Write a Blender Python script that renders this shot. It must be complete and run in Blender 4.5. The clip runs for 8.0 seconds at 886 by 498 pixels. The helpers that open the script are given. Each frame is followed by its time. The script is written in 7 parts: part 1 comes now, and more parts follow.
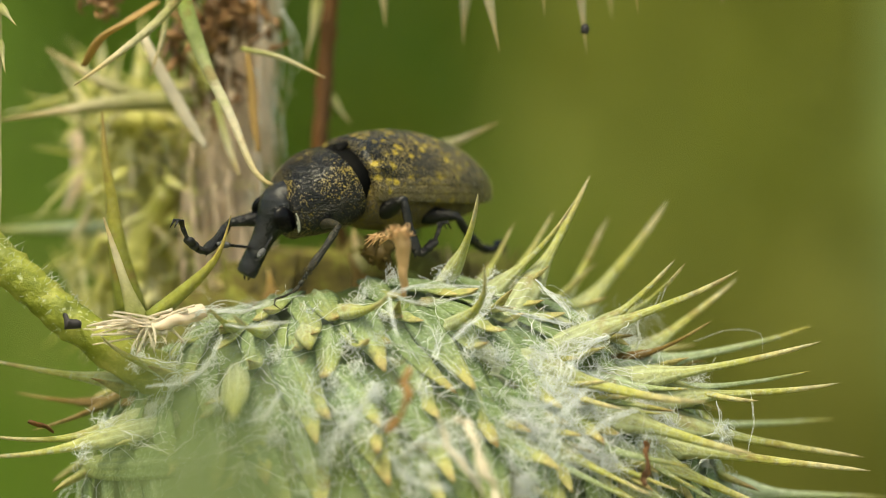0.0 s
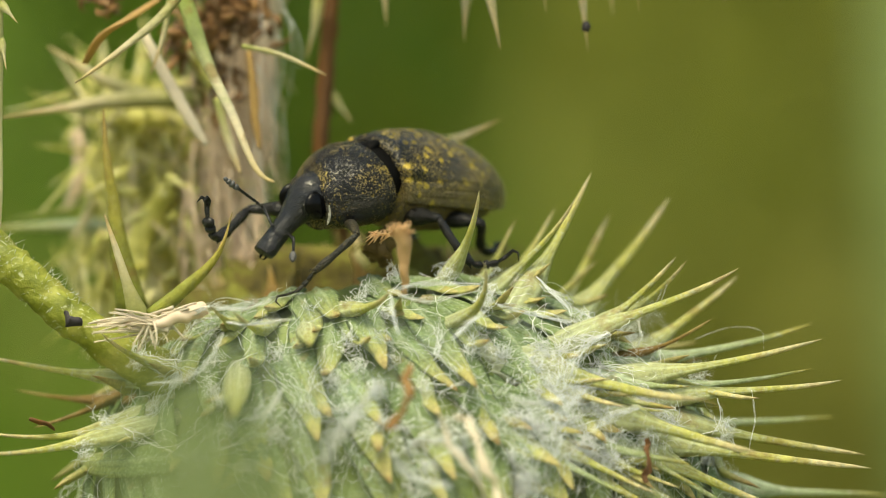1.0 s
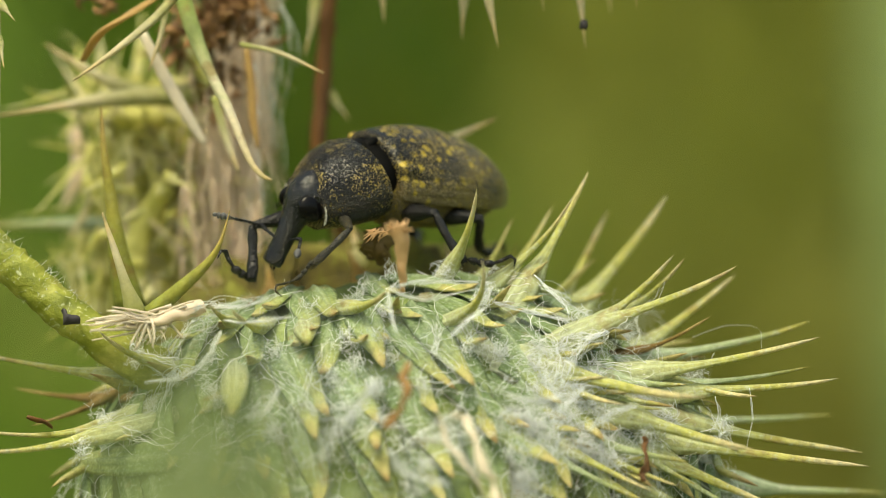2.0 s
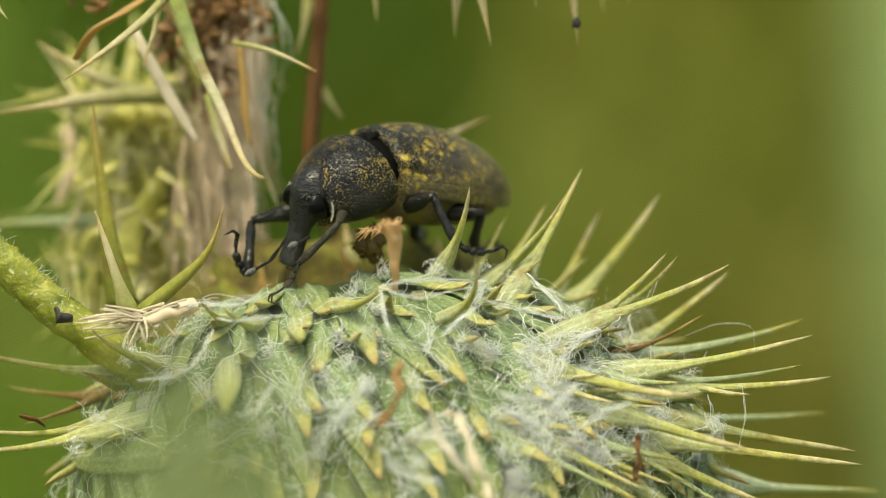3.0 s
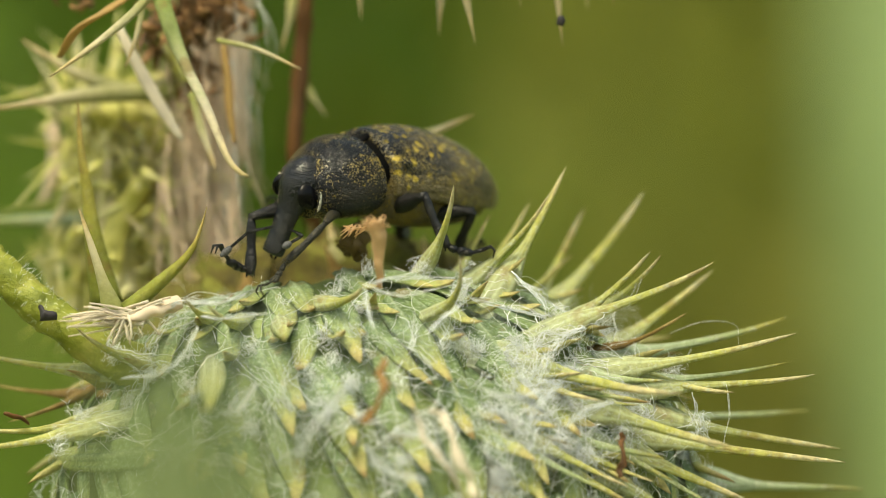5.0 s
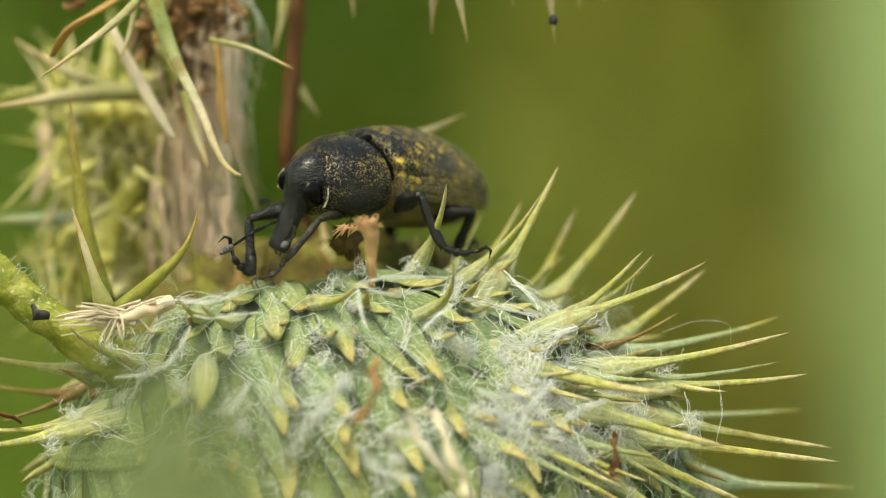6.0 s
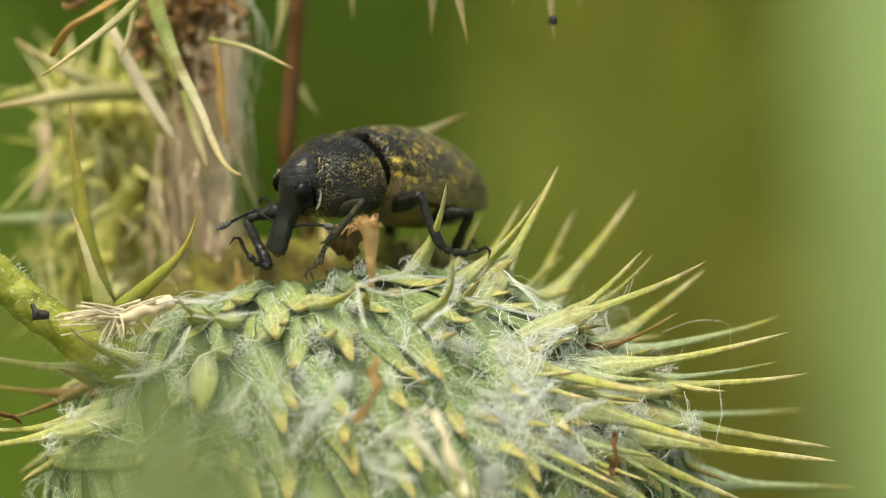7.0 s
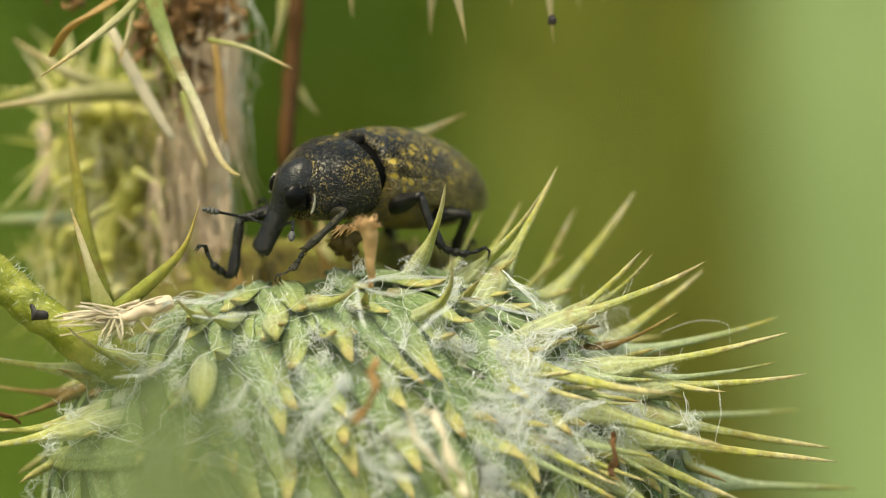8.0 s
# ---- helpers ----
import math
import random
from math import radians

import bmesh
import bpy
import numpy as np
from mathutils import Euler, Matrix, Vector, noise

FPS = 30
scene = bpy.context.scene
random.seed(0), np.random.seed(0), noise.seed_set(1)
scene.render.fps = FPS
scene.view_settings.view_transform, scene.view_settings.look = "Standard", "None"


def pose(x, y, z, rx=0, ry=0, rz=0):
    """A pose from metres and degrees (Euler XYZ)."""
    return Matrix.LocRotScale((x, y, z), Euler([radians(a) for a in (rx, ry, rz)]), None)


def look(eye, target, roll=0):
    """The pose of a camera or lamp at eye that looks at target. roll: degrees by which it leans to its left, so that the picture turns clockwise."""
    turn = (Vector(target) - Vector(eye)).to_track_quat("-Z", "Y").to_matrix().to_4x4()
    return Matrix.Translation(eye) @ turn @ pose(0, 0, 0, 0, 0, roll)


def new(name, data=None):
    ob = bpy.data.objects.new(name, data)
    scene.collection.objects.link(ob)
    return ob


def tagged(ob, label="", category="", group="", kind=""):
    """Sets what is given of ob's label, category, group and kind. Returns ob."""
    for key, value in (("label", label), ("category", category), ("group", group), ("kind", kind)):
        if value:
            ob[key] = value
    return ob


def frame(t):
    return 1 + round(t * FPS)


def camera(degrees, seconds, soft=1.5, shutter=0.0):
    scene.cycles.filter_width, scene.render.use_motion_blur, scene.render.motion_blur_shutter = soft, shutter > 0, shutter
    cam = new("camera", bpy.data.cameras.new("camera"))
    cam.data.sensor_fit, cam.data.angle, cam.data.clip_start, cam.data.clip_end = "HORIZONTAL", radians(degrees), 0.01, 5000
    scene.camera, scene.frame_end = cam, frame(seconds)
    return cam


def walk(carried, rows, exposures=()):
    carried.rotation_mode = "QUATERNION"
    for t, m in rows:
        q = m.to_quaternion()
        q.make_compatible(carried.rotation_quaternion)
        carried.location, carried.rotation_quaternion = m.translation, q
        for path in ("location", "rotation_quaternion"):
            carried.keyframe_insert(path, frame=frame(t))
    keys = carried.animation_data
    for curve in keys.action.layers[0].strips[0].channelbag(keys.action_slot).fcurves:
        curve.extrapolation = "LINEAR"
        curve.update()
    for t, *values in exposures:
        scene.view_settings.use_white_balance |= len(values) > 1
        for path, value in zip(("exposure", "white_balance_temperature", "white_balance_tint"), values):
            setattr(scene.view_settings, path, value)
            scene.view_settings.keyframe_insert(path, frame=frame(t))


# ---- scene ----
MM = 0.001


def mm(x, y, z):
    return Vector((x * MM, y * MM, z * MM))


# ---- camera and its way ----
cam = camera(9.957, 8.0, soft=0.55)
cam.data.dof.use_dof = True
cam.data.dof.focus_distance = 0.1797
cam.data.dof.aperture_fstop = 33.0
walk(cam, [
    (0, pose(0, -0.18, 0, 90.0286, 0, -0.0127)),
    (0.2, pose(0, -0.18, 0, 90.0255, 0, -0.0127)),
    (0.5, pose(0, -0.18, 0, 90.0191, 0, -0.0032)),
    (0.7, pose(0, -0.18, 0, 90.0095, 0, 0.0000)),
    (1, pose(0, -0.18, 0, 90.0000, 0, 0.0000)),
    (1.2, pose(0, -0.18, 0, 89.9936, 0, 0.0032)),
    (1.5, pose(0, -0.18, 0, 89.9873, 0, 0.0032)),
    (2.8, pose(0, -0.18, 0, 89.9618, 0, -0.1019)),
    (3, pose(0, -0.18, 0, 89.9586, 0, -0.1082)),
    (3.5, pose(0, -0.18, 0, 89.9554, 0, -0.1241)),
    (3.7, pose(0, -0.18, 0, 89.9523, 0, -0.1401)),
    (4, pose(0, -0.18, 0, 89.9491, 0, -0.1783)),
    (4.2, pose(0, -0.18, 0, 89.9459, 0, -0.1974)),
    (4.5, pose(0, -0.18, 0, 89.9395, 0, -0.2387)),
    (4.7, pose(0, -0.18, 0, 89.9363, 0, -0.2546)),
    (5.8, pose(0, -0.18, 0, 89.9300, 0, -0.3661)),
    (6, pose(0, -0.18, 0, 89.9268, 0, -0.3692)),
    (6.2, pose(0, -0.18, 0, 89.9236, 0, -0.3724)),
    (6.5, pose(0, -0.18, 0, 89.9236, 0, -0.3820)),
    (6.7, pose(0, -0.18, 0, 89.9236, 0, -0.3820)),
    (7, pose(0, -0.18, 0, 89.9236, 0, -0.3724)),
    (7.5, pose(0, -0.18, 0, 89.9236, 0, -0.3501)),
    (7.7, pose(0, -0.18, 0, 89.9236, 0, -0.3597)),
    (8, pose(0, -0.18, 0, 89.9268, 0, -0.3820)),
])

# ---- light ----
sky = bpy.data.worlds.new("sky")
scene.world = sky
sky.use_nodes = True
sky_tex = sky.node_tree.nodes.new("ShaderNodeTexSky")
sky_tex.sky_type = "NISHITA"
sky_tex.sun_disc = False
sky_tex.sun_elevation, sky_tex.sun_rotation = radians(62), radians(200)
sky_tex.air_density, sky_tex.dust_density = 1.0, 4.0
sky.node_tree.links.new(sky_tex.outputs[0], sky.node_tree.nodes["Background"].inputs[0])
sky.node_tree.nodes["Background"].inputs[1].default_value = 0.15
sun = new("sun", bpy.data.lights.new("sun", "SUN"))
sun.data.energy, sun.data.angle, sun.data.color = 1.8, radians(30), (1.0, 0.96, 0.88)
sun.matrix_world = look((-0.25, -0.45, 1.0), (0, 0, 0))
scene.view_settings.exposure = 0.75
scene.view_settings.use_white_balance = True
scene.view_settings.white_balance_temperature = 8500
scene.view_settings.white_balance_tint = -6


# ---- materials ----
class Nodes:
    """A few short ways to wire a node material."""

    def __init__(self, name):
        self.mat = bpy.data.materials.new(name)
        self.mat.use_nodes = True
        self.tree = self.mat.node_tree
        self.out = self.tree.nodes["Principled BSDF"]
        self.coord = self.add("ShaderNodeTexCoord").outputs["Object"]

    def add(self, kind, **values):
        node = self.tree.nodes.new(kind)
        for key, value in values.items():
            node.inputs[key].default_value = value
        return node

    def link(self, a, b):
        self.tree.links.new(a, b)

    def noise(self, per_mm, detail=3.0, rough=0.6, stretch=(1, 1, 1)):
        m = self.add("ShaderNodeMapping", Scale=tuple(per_mm * 1000 * s for s in stretch))
        self.link(self.coord, m.inputs["Vector"])
        n = self.add("ShaderNodeTexNoise", Scale=1.0, Detail=detail, Roughness=rough)
        self.link(m.outputs[0], n.inputs["Vector"])
        return n.outputs["Fac"]

    def cells(self, per_mm, feature="F1", stretch=(1, 1, 1)):
        m = self.add("ShaderNodeMapping", Scale=tuple(per_mm * 1000 * s for s in stretch))
        self.link(self.coord, m.inputs["Vector"])
        n = self.add("ShaderNodeTexVoronoi", Scale=1.0)
        n.feature = feature
        self.link(m.outputs[0], n.inputs["Vector"])
        return n.outputs["Distance"]

    def ramp(self, value, *stops):
        r = self.add("ShaderNodeValToRGB")
        e = r.color_ramp.elements
        while len(e) < len(stops):
            e.new(0.5)
        for el, (at, c) in zip(e, stops):
            el.position = at
            el.color = (*c, 1) if not isinstance(c, (int, float)) else (c, c, c, 1)
        self.link(value, r.inputs[0])
        return r.outputs[0]

    def mix(self, fac, a, b, kind="MIX"):
        n = self.tree.nodes.new("ShaderNodeMix")
        n.data_type, n.blend_type = "RGBA", kind
        for value, socket in ((fac, n.inputs[0]), (a, n.inputs[6]), (b, n.inputs[7])):
            if isinstance(value, (int, float)):
                socket.default_value = value if socket == n.inputs[0] else (value, value, value, 1)
            elif isinstance(value, tuple):
                socket.default_value = (*value, 1)
            else:
                self.link(value, socket)
        return n.outputs[2]

    def math(self, op, a, b):
        n = self.tree.nodes.new("ShaderNodeMath")
        n.operation = op
        for value, socket in ((a, n.inputs[0]), (b, n.inputs[1])):
            if isinstance(value, (int, float)):
                socket.default_value = value
            else:
                self.link(value, socket)
        return n.outputs[0]

    def attribute(self, name):
        n = self.tree.nodes.new("ShaderNodeAttribute")
        n.attribute_name = name
        return n.outputs["Fac"]

    def random(self):
        return self.add("ShaderNodeObjectInfo").outputs["Random"]

    def island(self):
        return self.add("ShaderNodeNewGeometry").outputs["Random Per Island"]

    def bump(self, height, mm_high, strength=1.0):
        b = self.add("ShaderNodeBump", Strength=strength, Distance=mm_high * MM)
        self.link(height, b.inputs["Height"])
        self.link(b.outputs[0], self.out.inputs["Normal"])

    def done(self, color, rough=0.6, metal=0.0, seep=0.0, spec=0.5, coat=0.0):
        for value, key in ((color, "Base Color"), (rough, "Roughness")):
            if isinstance(value, tuple):
                self.out.inputs[key].default_value = (*value, 1)
            elif isinstance(value, (int, float)):
                self.out.inputs[key].default_value = value
            else:
                self.link(value, self.out.inputs[key])
        self.out.inputs["Metallic"].default_value = metal
        self.out.inputs["Specular IOR Level"].default_value = spec
        self.out.inputs["Coat Weight"].default_value = coat
        if seep:
            t = self.add("ShaderNodeBsdfTranslucent")
            if isinstance(color, tuple):
                t.inputs[0].default_value = (*color, 1)
            else:
                self.link(color, t.inputs[0])
            m = self.add("ShaderNodeMixShader")
            m.inputs[0].default_value = seep
            self.link(self.out.outputs[0], m.inputs[1])
            self.link(t.outputs[0], m.inputs[2])
            self.link(m.outputs[0], self.tree.nodes["Material Output"].inputs[0])
        return self.mat


def bract_material(name, base, mid, tip, wool=0.6, spots=0.28, green_to=0.62):
    """A bract, glaucous at its foot, yellow-green along the blade and straw at the point."""
    n = Nodes(name)
    along = n.attribute("along")
    ragged = n.math("ADD", along, n.math("MULTIPLY", n.math("SUBTRACT", n.noise(0.9, 4), 0.5), 0.35))
    col = n.ramp(ragged, (0.0, base), (0.38, tuple((a + b) / 2 for a, b in zip(base, mid))), (green_to, mid), (0.86 if green_to < 0.7 else 0.97, tip), (1.0, tuple(v * 0.7 for v in tip)))
    fleck = n.ramp(n.noise(3.2, 5, 0.75, (1, 1, 1)), (0.36, spots), (0.58, 1.0))
    col = n.mix(0.5, col, fleck, "MULTIPLY")
    pale = n.ramp(n.noise(5.0, 3, 0.7), (0.52, 0.0), (0.66, wool))
    col = n.mix(pale, col, (0.62, 0.66, 0.5))
    rib = n.math("SINE", n.math("MULTIPLY", n.attribute("across"), 11.0), 0.0)
    rib = n.math("MULTIPLY", rib, n.ramp(along, (0.0, 1.0), (0.55, 0.6), (0.75, 0.0)))
    col = n.mix(n.ramp(rib, (0.1, 0.0), (0.9, 0.45)), col, tuple(min(1, v * 1.5) for v in base))
    dry = n.ramp(n.noise(0.6, 4, 0.65), (0.58, 0.0), (0.68, 0.6))
    col = n.mix(dry, col, (0.3, 0.17, 0.06))
    n.bump(n.noise(6, 5, 0.7), 0.14, 1.0)
    return n.done(col, n.ramp(n.noise(3, 3), (0.3, 0.34), (0.7, 0.66)), seep=0.2)


def fibre_material(name, color, spread=0.5, seep=0.35, rough=0.55):
    n = Nodes(name)
    col = n.mix(n.island(), color, tuple(min(1, v * (1 + spread)) for v in color))
    col = n.mix(0.5, col, n.ramp(n.noise(1.5, 4), (0.3, 0.65), (0.6, 1.0)), "MULTIPLY")
    return n.done(col, rough, seep=seep)


def wool_material():
    n = Nodes("cobweb_wool")
    return n.done(n.mix(n.island(), (0.88, 0.92, 0.95), (0.97, 0.98, 0.99)), 0.5, seep=0.4)


def bark_material(name, dark, light, per_mm=1.2):
    n = Nodes(name)
    grain = n.noise(per_mm, 5, 0.65, (1, 1, 0.12))
    col = n.ramp(grain, (0.3, dark), (0.7, light))
    col = n.mix(n.ramp(n.noise(0.3, 3), (0.4, 0.0), (0.65, 0.7)), col, tuple((a + b) * 0.55 for a, b in zip(dark, light)))
    n.bump(grain, 0.12, 0.9)
    return n.done(col, 0.75, seep=0.08)


M_BRACT = bract_material("bract_green", (0.52, 0.58, 0.38), (0.60, 0.60, 0.13), (0.80, 0.70, 0.38), 0.7, 0.3)
M_PALE = bract_material("bract_pale", (0.44, 0.54, 0.40), (0.46, 0.54, 0.25), (0.50, 0.43, 0.09), 0.75, 0.34, 0.74)


def strap_material():
    """A pressed-down bract: glaucous strap, darker green towards its foot, pale keel, yellow-green neck, straw spine.
    """
    n = Nodes("bract_strap")
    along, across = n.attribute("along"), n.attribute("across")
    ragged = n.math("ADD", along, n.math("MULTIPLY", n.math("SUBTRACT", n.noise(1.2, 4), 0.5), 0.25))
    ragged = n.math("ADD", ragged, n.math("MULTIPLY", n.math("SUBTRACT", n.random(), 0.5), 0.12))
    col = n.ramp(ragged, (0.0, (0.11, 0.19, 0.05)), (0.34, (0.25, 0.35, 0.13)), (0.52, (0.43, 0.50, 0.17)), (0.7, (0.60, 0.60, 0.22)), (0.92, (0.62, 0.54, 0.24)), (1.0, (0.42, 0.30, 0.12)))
    vein = n.math("SINE", n.math("MULTIPLY", across, 16.0), 0.0)
    keel = n.ramp(n.math("ABSOLUTE", across, 0.0), (0.0, 1.0), (0.28, 0.0))
    low = n.ramp(along, (0.0, 1.0), (0.5, 0.7), (0.68, 0.0))
    col = n.mix(n.math("MULTIPLY", keel, n.math("MULTIPLY", low, 0.5)), col, (0.62, 0.72, 0.50))
    col = n.mix(n.math("MULTIPLY", n.ramp(vein, (0.2, 0.0), (0.9, 0.5)), low), col, (0.20, 0.30, 0.14))
    fleck = n.ramp(n.noise(4.0, 5, 0.75), (0.34, 0.35), (0.55, 1.0))
    col = n.mix(0.6, col, fleck, "MULTIPLY")
    pale = n.ramp(n.noise(8.0, 4, 0.75, (1, 1, 1)), (0.52, 0.0), (0.68, 0.5))
    col = n.mix(n.math("MULTIPLY", pale, low), col, (0.72, 0.80, 0.74))
    dry = n.ramp(n.noise(0.55, 4, 0.65), (0.6, 0.0), (0.7, 0.55))
    col = n.mix(dry, col, (0.30, 0.18, 0.06))
    n.bump(n.noise(6, 5, 0.7), 0.12, 1.0)
    return n.done(col, n.ramp(n.noise(3, 3), (0.3, 0.36), (0.7, 0.65)), seep=0.2)


M_STRAP = strap_material()
M_STRAW = bract_material("bract_straw", (0.40, 0.42, 0.12), (0.72, 0.64, 0.42), (0.74, 0.58, 0.30), 0.1, 0.7)
M_GREENTOP = bract_material("spine_green_to_cream", (0.30, 0.42, 0.07), (0.84, 0.76, 0.58), (0.78, 0.62, 0.30), 0.1, 0.7, 0.48)
M_OLIVE = bract_material("spine_olive", (0.30, 0.34, 0.05), (0.48, 0.42, 0.08), (0.55, 0.40, 0.12), 0.1, 0.5)
M_BROWN = bract_material("bract_brown", (0.24, 0.15, 0.05), (0.40, 0.25, 0.07), (0.66, 0.48, 0.20), 0.1)
M_WOOL = wool_material()
M_DRY = fibre_material("dry_fibre", (0.80, 0.66, 0.53), 0.2)
M_WHITE = fibre_material("white_straw", (0.78, 0.70, 0.58), 0.2)
M_ORANGE = fibre_material("orange_floret", (0.42, 0.27, 0.10), 0.4)
M_FLORET = fibre_material("tan_floret", (0.60, 0.40, 0.22), 0.35)
M_PETAL = bark_material("dead_petal", (0.10, 0.045, 0.015), (0.46, 0.26, 0.10), 2.5)
M_HUSK = fibre_material("brown_husk", (0.13, 0.085, 0.025), 0.5)
M_CRUMB = fibre_material("dead_crumbs", (0.13, 0.07, 0.03), 2.2, 0.1)
M_STEM = bark_material("stem_fibrous", (0.56, 0.44, 0.33), (0.86, 0.75, 0.62), 0.8)
M_TWIG = bark_material("twig_brown", (0.03, 0.014, 0.006), (0.19, 0.078, 0.015), 2.2)


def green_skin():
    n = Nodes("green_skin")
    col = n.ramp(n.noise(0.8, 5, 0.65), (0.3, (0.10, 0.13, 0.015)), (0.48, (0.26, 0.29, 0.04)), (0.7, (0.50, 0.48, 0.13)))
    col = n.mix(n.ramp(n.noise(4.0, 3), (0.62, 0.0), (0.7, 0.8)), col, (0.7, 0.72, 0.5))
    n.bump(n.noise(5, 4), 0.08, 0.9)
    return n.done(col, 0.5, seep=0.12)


def shoulder_skin():
    n = Nodes("withered_skin")
    col = n.ramp(n.noise(0.55, 6, 0.7), (0.32, (0.045, 0.035, 0.01)), (0.48, (0.14, 0.115, 0.022)), (0.62, (0.22, 0.23, 0.035)), (0.74, (0.42, 0.42, 0.12)))
    n.bump(n.noise(3, 5), 0.2, 1.0)
    return n.done(col, 0.8, seep=0.08)


def head_skin():
    n = Nodes("head_skin")
    col = n.ramp(n.noise(0.5, 5, 0.6), (0.3, (0.06, 0.10, 0.015)), (0.52, (0.20, 0.27, 0.07)), (0.8, (0.42, 0.50, 0.28)))
    n.bump(n.noise(4, 4), 0.1, 0.9)
    return n.done(col, 0.7, seep=0.05)


def wing_skin():
    n = Nodes("wing_skin")
    col = n.ramp(n.noise(0.6, 5, 0.6), (0.3, (0.34, 0.34, 0.06)), (0.48, (0.68, 0.66, 0.22)), (0.66, (0.92, 0.88, 0.62)))
    n.bump(n.noise(2, 4), 0.1, 0.8)
    return n.done(col, 0.6, seep=0.35)


M_WING = wing_skin()
M_GREEN = green_skin()
M_WITHERED = shoulder_skin()
M_HEAD = head_skin()


def cuticle(name, dust, patch, rough=0.34, grains=9.0, deep=0.05, gloss=0.4, black=(0.006, 0.007, 0.010), ochre=1.0, drift=1.5):
    """Black beetle cuticle: glossy granules, ochre dust in the gaps between them, larger ochre patches."""
    n = Nodes(name)
    grain = n.cells(grains)
    fine = n.noise(18, 3, 0.7)
    big = n.noise(0.8, 3, 0.6)
    gap = n.math("ADD", n.math("MULTIPLY", grain, 0.8), n.math("MULTIPLY", n.math("SUBTRACT", big, 0.5), drift))
    gap = n.math("ADD", gap, n.math("MULTIPLY", n.math("SUBTRACT", fine, 0.5), 0.9))
    dusty = n.ramp(gap, (0.54 - dust, 0.0), (0.90 - dust, 0.8))
    col = n.mix(dusty, n.ramp(n.noise(3, 3), (0.3, tuple(v * 0.4 for v in black)), (0.7, black)), n.ramp(fine, (0.35, (0.12 * ochre, 0.088 * ochre, 0.018)), (0.65, (0.36 * ochre, 0.26 * ochre, 0.035))))
    if patch:
        along, across = n.attribute("along"), n.attribute("across")
        put = n.add("ShaderNodeCombineXYZ")
        n.link(n.math("MULTIPLY", along, 21.0), put.inputs[0])
        n.link(n.math("ADD", n.math("MULTIPLY", across, 10.0), 0.5), put.inputs[1])
        cell = n.add("ShaderNodeTexVoronoi", Scale=1.0, Randomness=0.75)
        n.link(put.outputs[0], cell.inputs["Vector"])
        pick = n.add("ShaderNodeSeparateColor")
        n.link(cell.outputs["Color"], pick.inputs[0])
        edge = n.math("ADD", cell.outputs["Distance"], n.math("MULTIPLY", n.math("SUBTRACT", fine, 0.5), 1.3))
        edge = n.math("ADD", edge, n.math("MULTIPLY", n.math("SUBTRACT", n.noise(6, 2), 0.5), 0.9))
        spot = n.math("MULTIPLY", n.ramp(pick.outputs[0], (0.42, 0.0), (0.65, 1.0)), n.ramp(edge, (0.2, 0.95), (0.5, 0.0)))
        # Soft-focus haze over the rear and lower flank, painted on as tan.
        haze = n.ramp(n.math("ADD", along, n.math("MULTIPLY", n.math("SUBTRACT", fine, 0.5), 0.8)), (0.1, 0.0), (0.9, 0.5))
        haze = n.math("MULTIPLY", haze, n.ramp(n.noise(3.0, 4, 0.7), (0.35, 0.2), (0.6, 1.0)))
        haze = n.math("MAXIMUM", haze, n.ramp(n.math("ADD", across, n.math("MULTIPLY", n.math("SUBTRACT", n.noise(2.0, 4, 0.7), 0.5), 0.5)), (0.62, 0.0), (0.9, 0.42)))
        col = n.mix(haze, col, (0.31, 0.24, 0.095))
        col = n.mix(spot, col, n.ramp(fine, (0.3, (0.34, 0.25, 0.03)), (0.7, (0.62, 0.47, 0.08))))
    n.bump(n.math("SUBTRACT", n.math("MULTIPLY", fine, 0.35), n.ramp(grain, (0.25, 0.0), (0.6, 1.0))), deep, 1.0)
    return n.done(col, n.mix(dusty, rough, 0.7), spec=gloss)


M_ELYTRON = cuticle("elytron_cuticle", 0.08, True, 0.22, 15.0, 0.045, 0.6, drift=1.0)
M_THORAX = cuticle("thorax_cuticle", 0.02, False, 0.17, 14.0, 0.05, 0.45, drift=1.4)
M_BLACK = cuticle("head_cuticle", -0.6, False, 0.2, 14.0, 0.024, 0.5, (0.003, 0.005, 0.010), drift=0.0)
M_LEG = cuticle("leg_cuticle", -0.6, False, 0.26, 12.0, 0.03, 0.4, (0.008, 0.008, 0.010), drift=0.0)
# Real ochre dust, plus warm light from below and haze painted as brown base.
M_BELLY = cuticle("belly_cuticle", 0.3, False, 0.45, 12.0, 0.04, 0.4, (0.13, 0.10, 0.058), 0.9)


def plain(name, color, rough, spec=0.5, coat=0.0):
    n = Nodes(name)
    col = n.mix(0.5, color, n.ramp(n.noise(6, 3), (0.3, 0.6), (0.7, 1.0)), "MULTIPLY")
    return n.done(col, rough, spec=spec, coat=coat)


# Front left leg: the haze lying over it is put into a greyer cuticle colour.
M_LEG_GREY = cuticle("leg_hazed", 0.0, False, 0.5, 14.0, 0.03, 0.4, (0.022, 0.022, 0.018), 0.6, 1.0)
M_EYE = plain("eye_black", (0.003, 0.003, 0.004), 0.24, 0.16)
M_JOINT = plain("joint_black", (0.002, 0.002, 0.002), 0.6, 0.08)
M_CLUB = plain("club_grey", (0.08, 0.08, 0.085), 0.6)
M_FRINGE = plain("pale_fringe", (0.75, 0.72, 0.62), 0.5)
M_SPECK = plain("dark_speck", (0.03, 0.025, 0.03), 0.6)


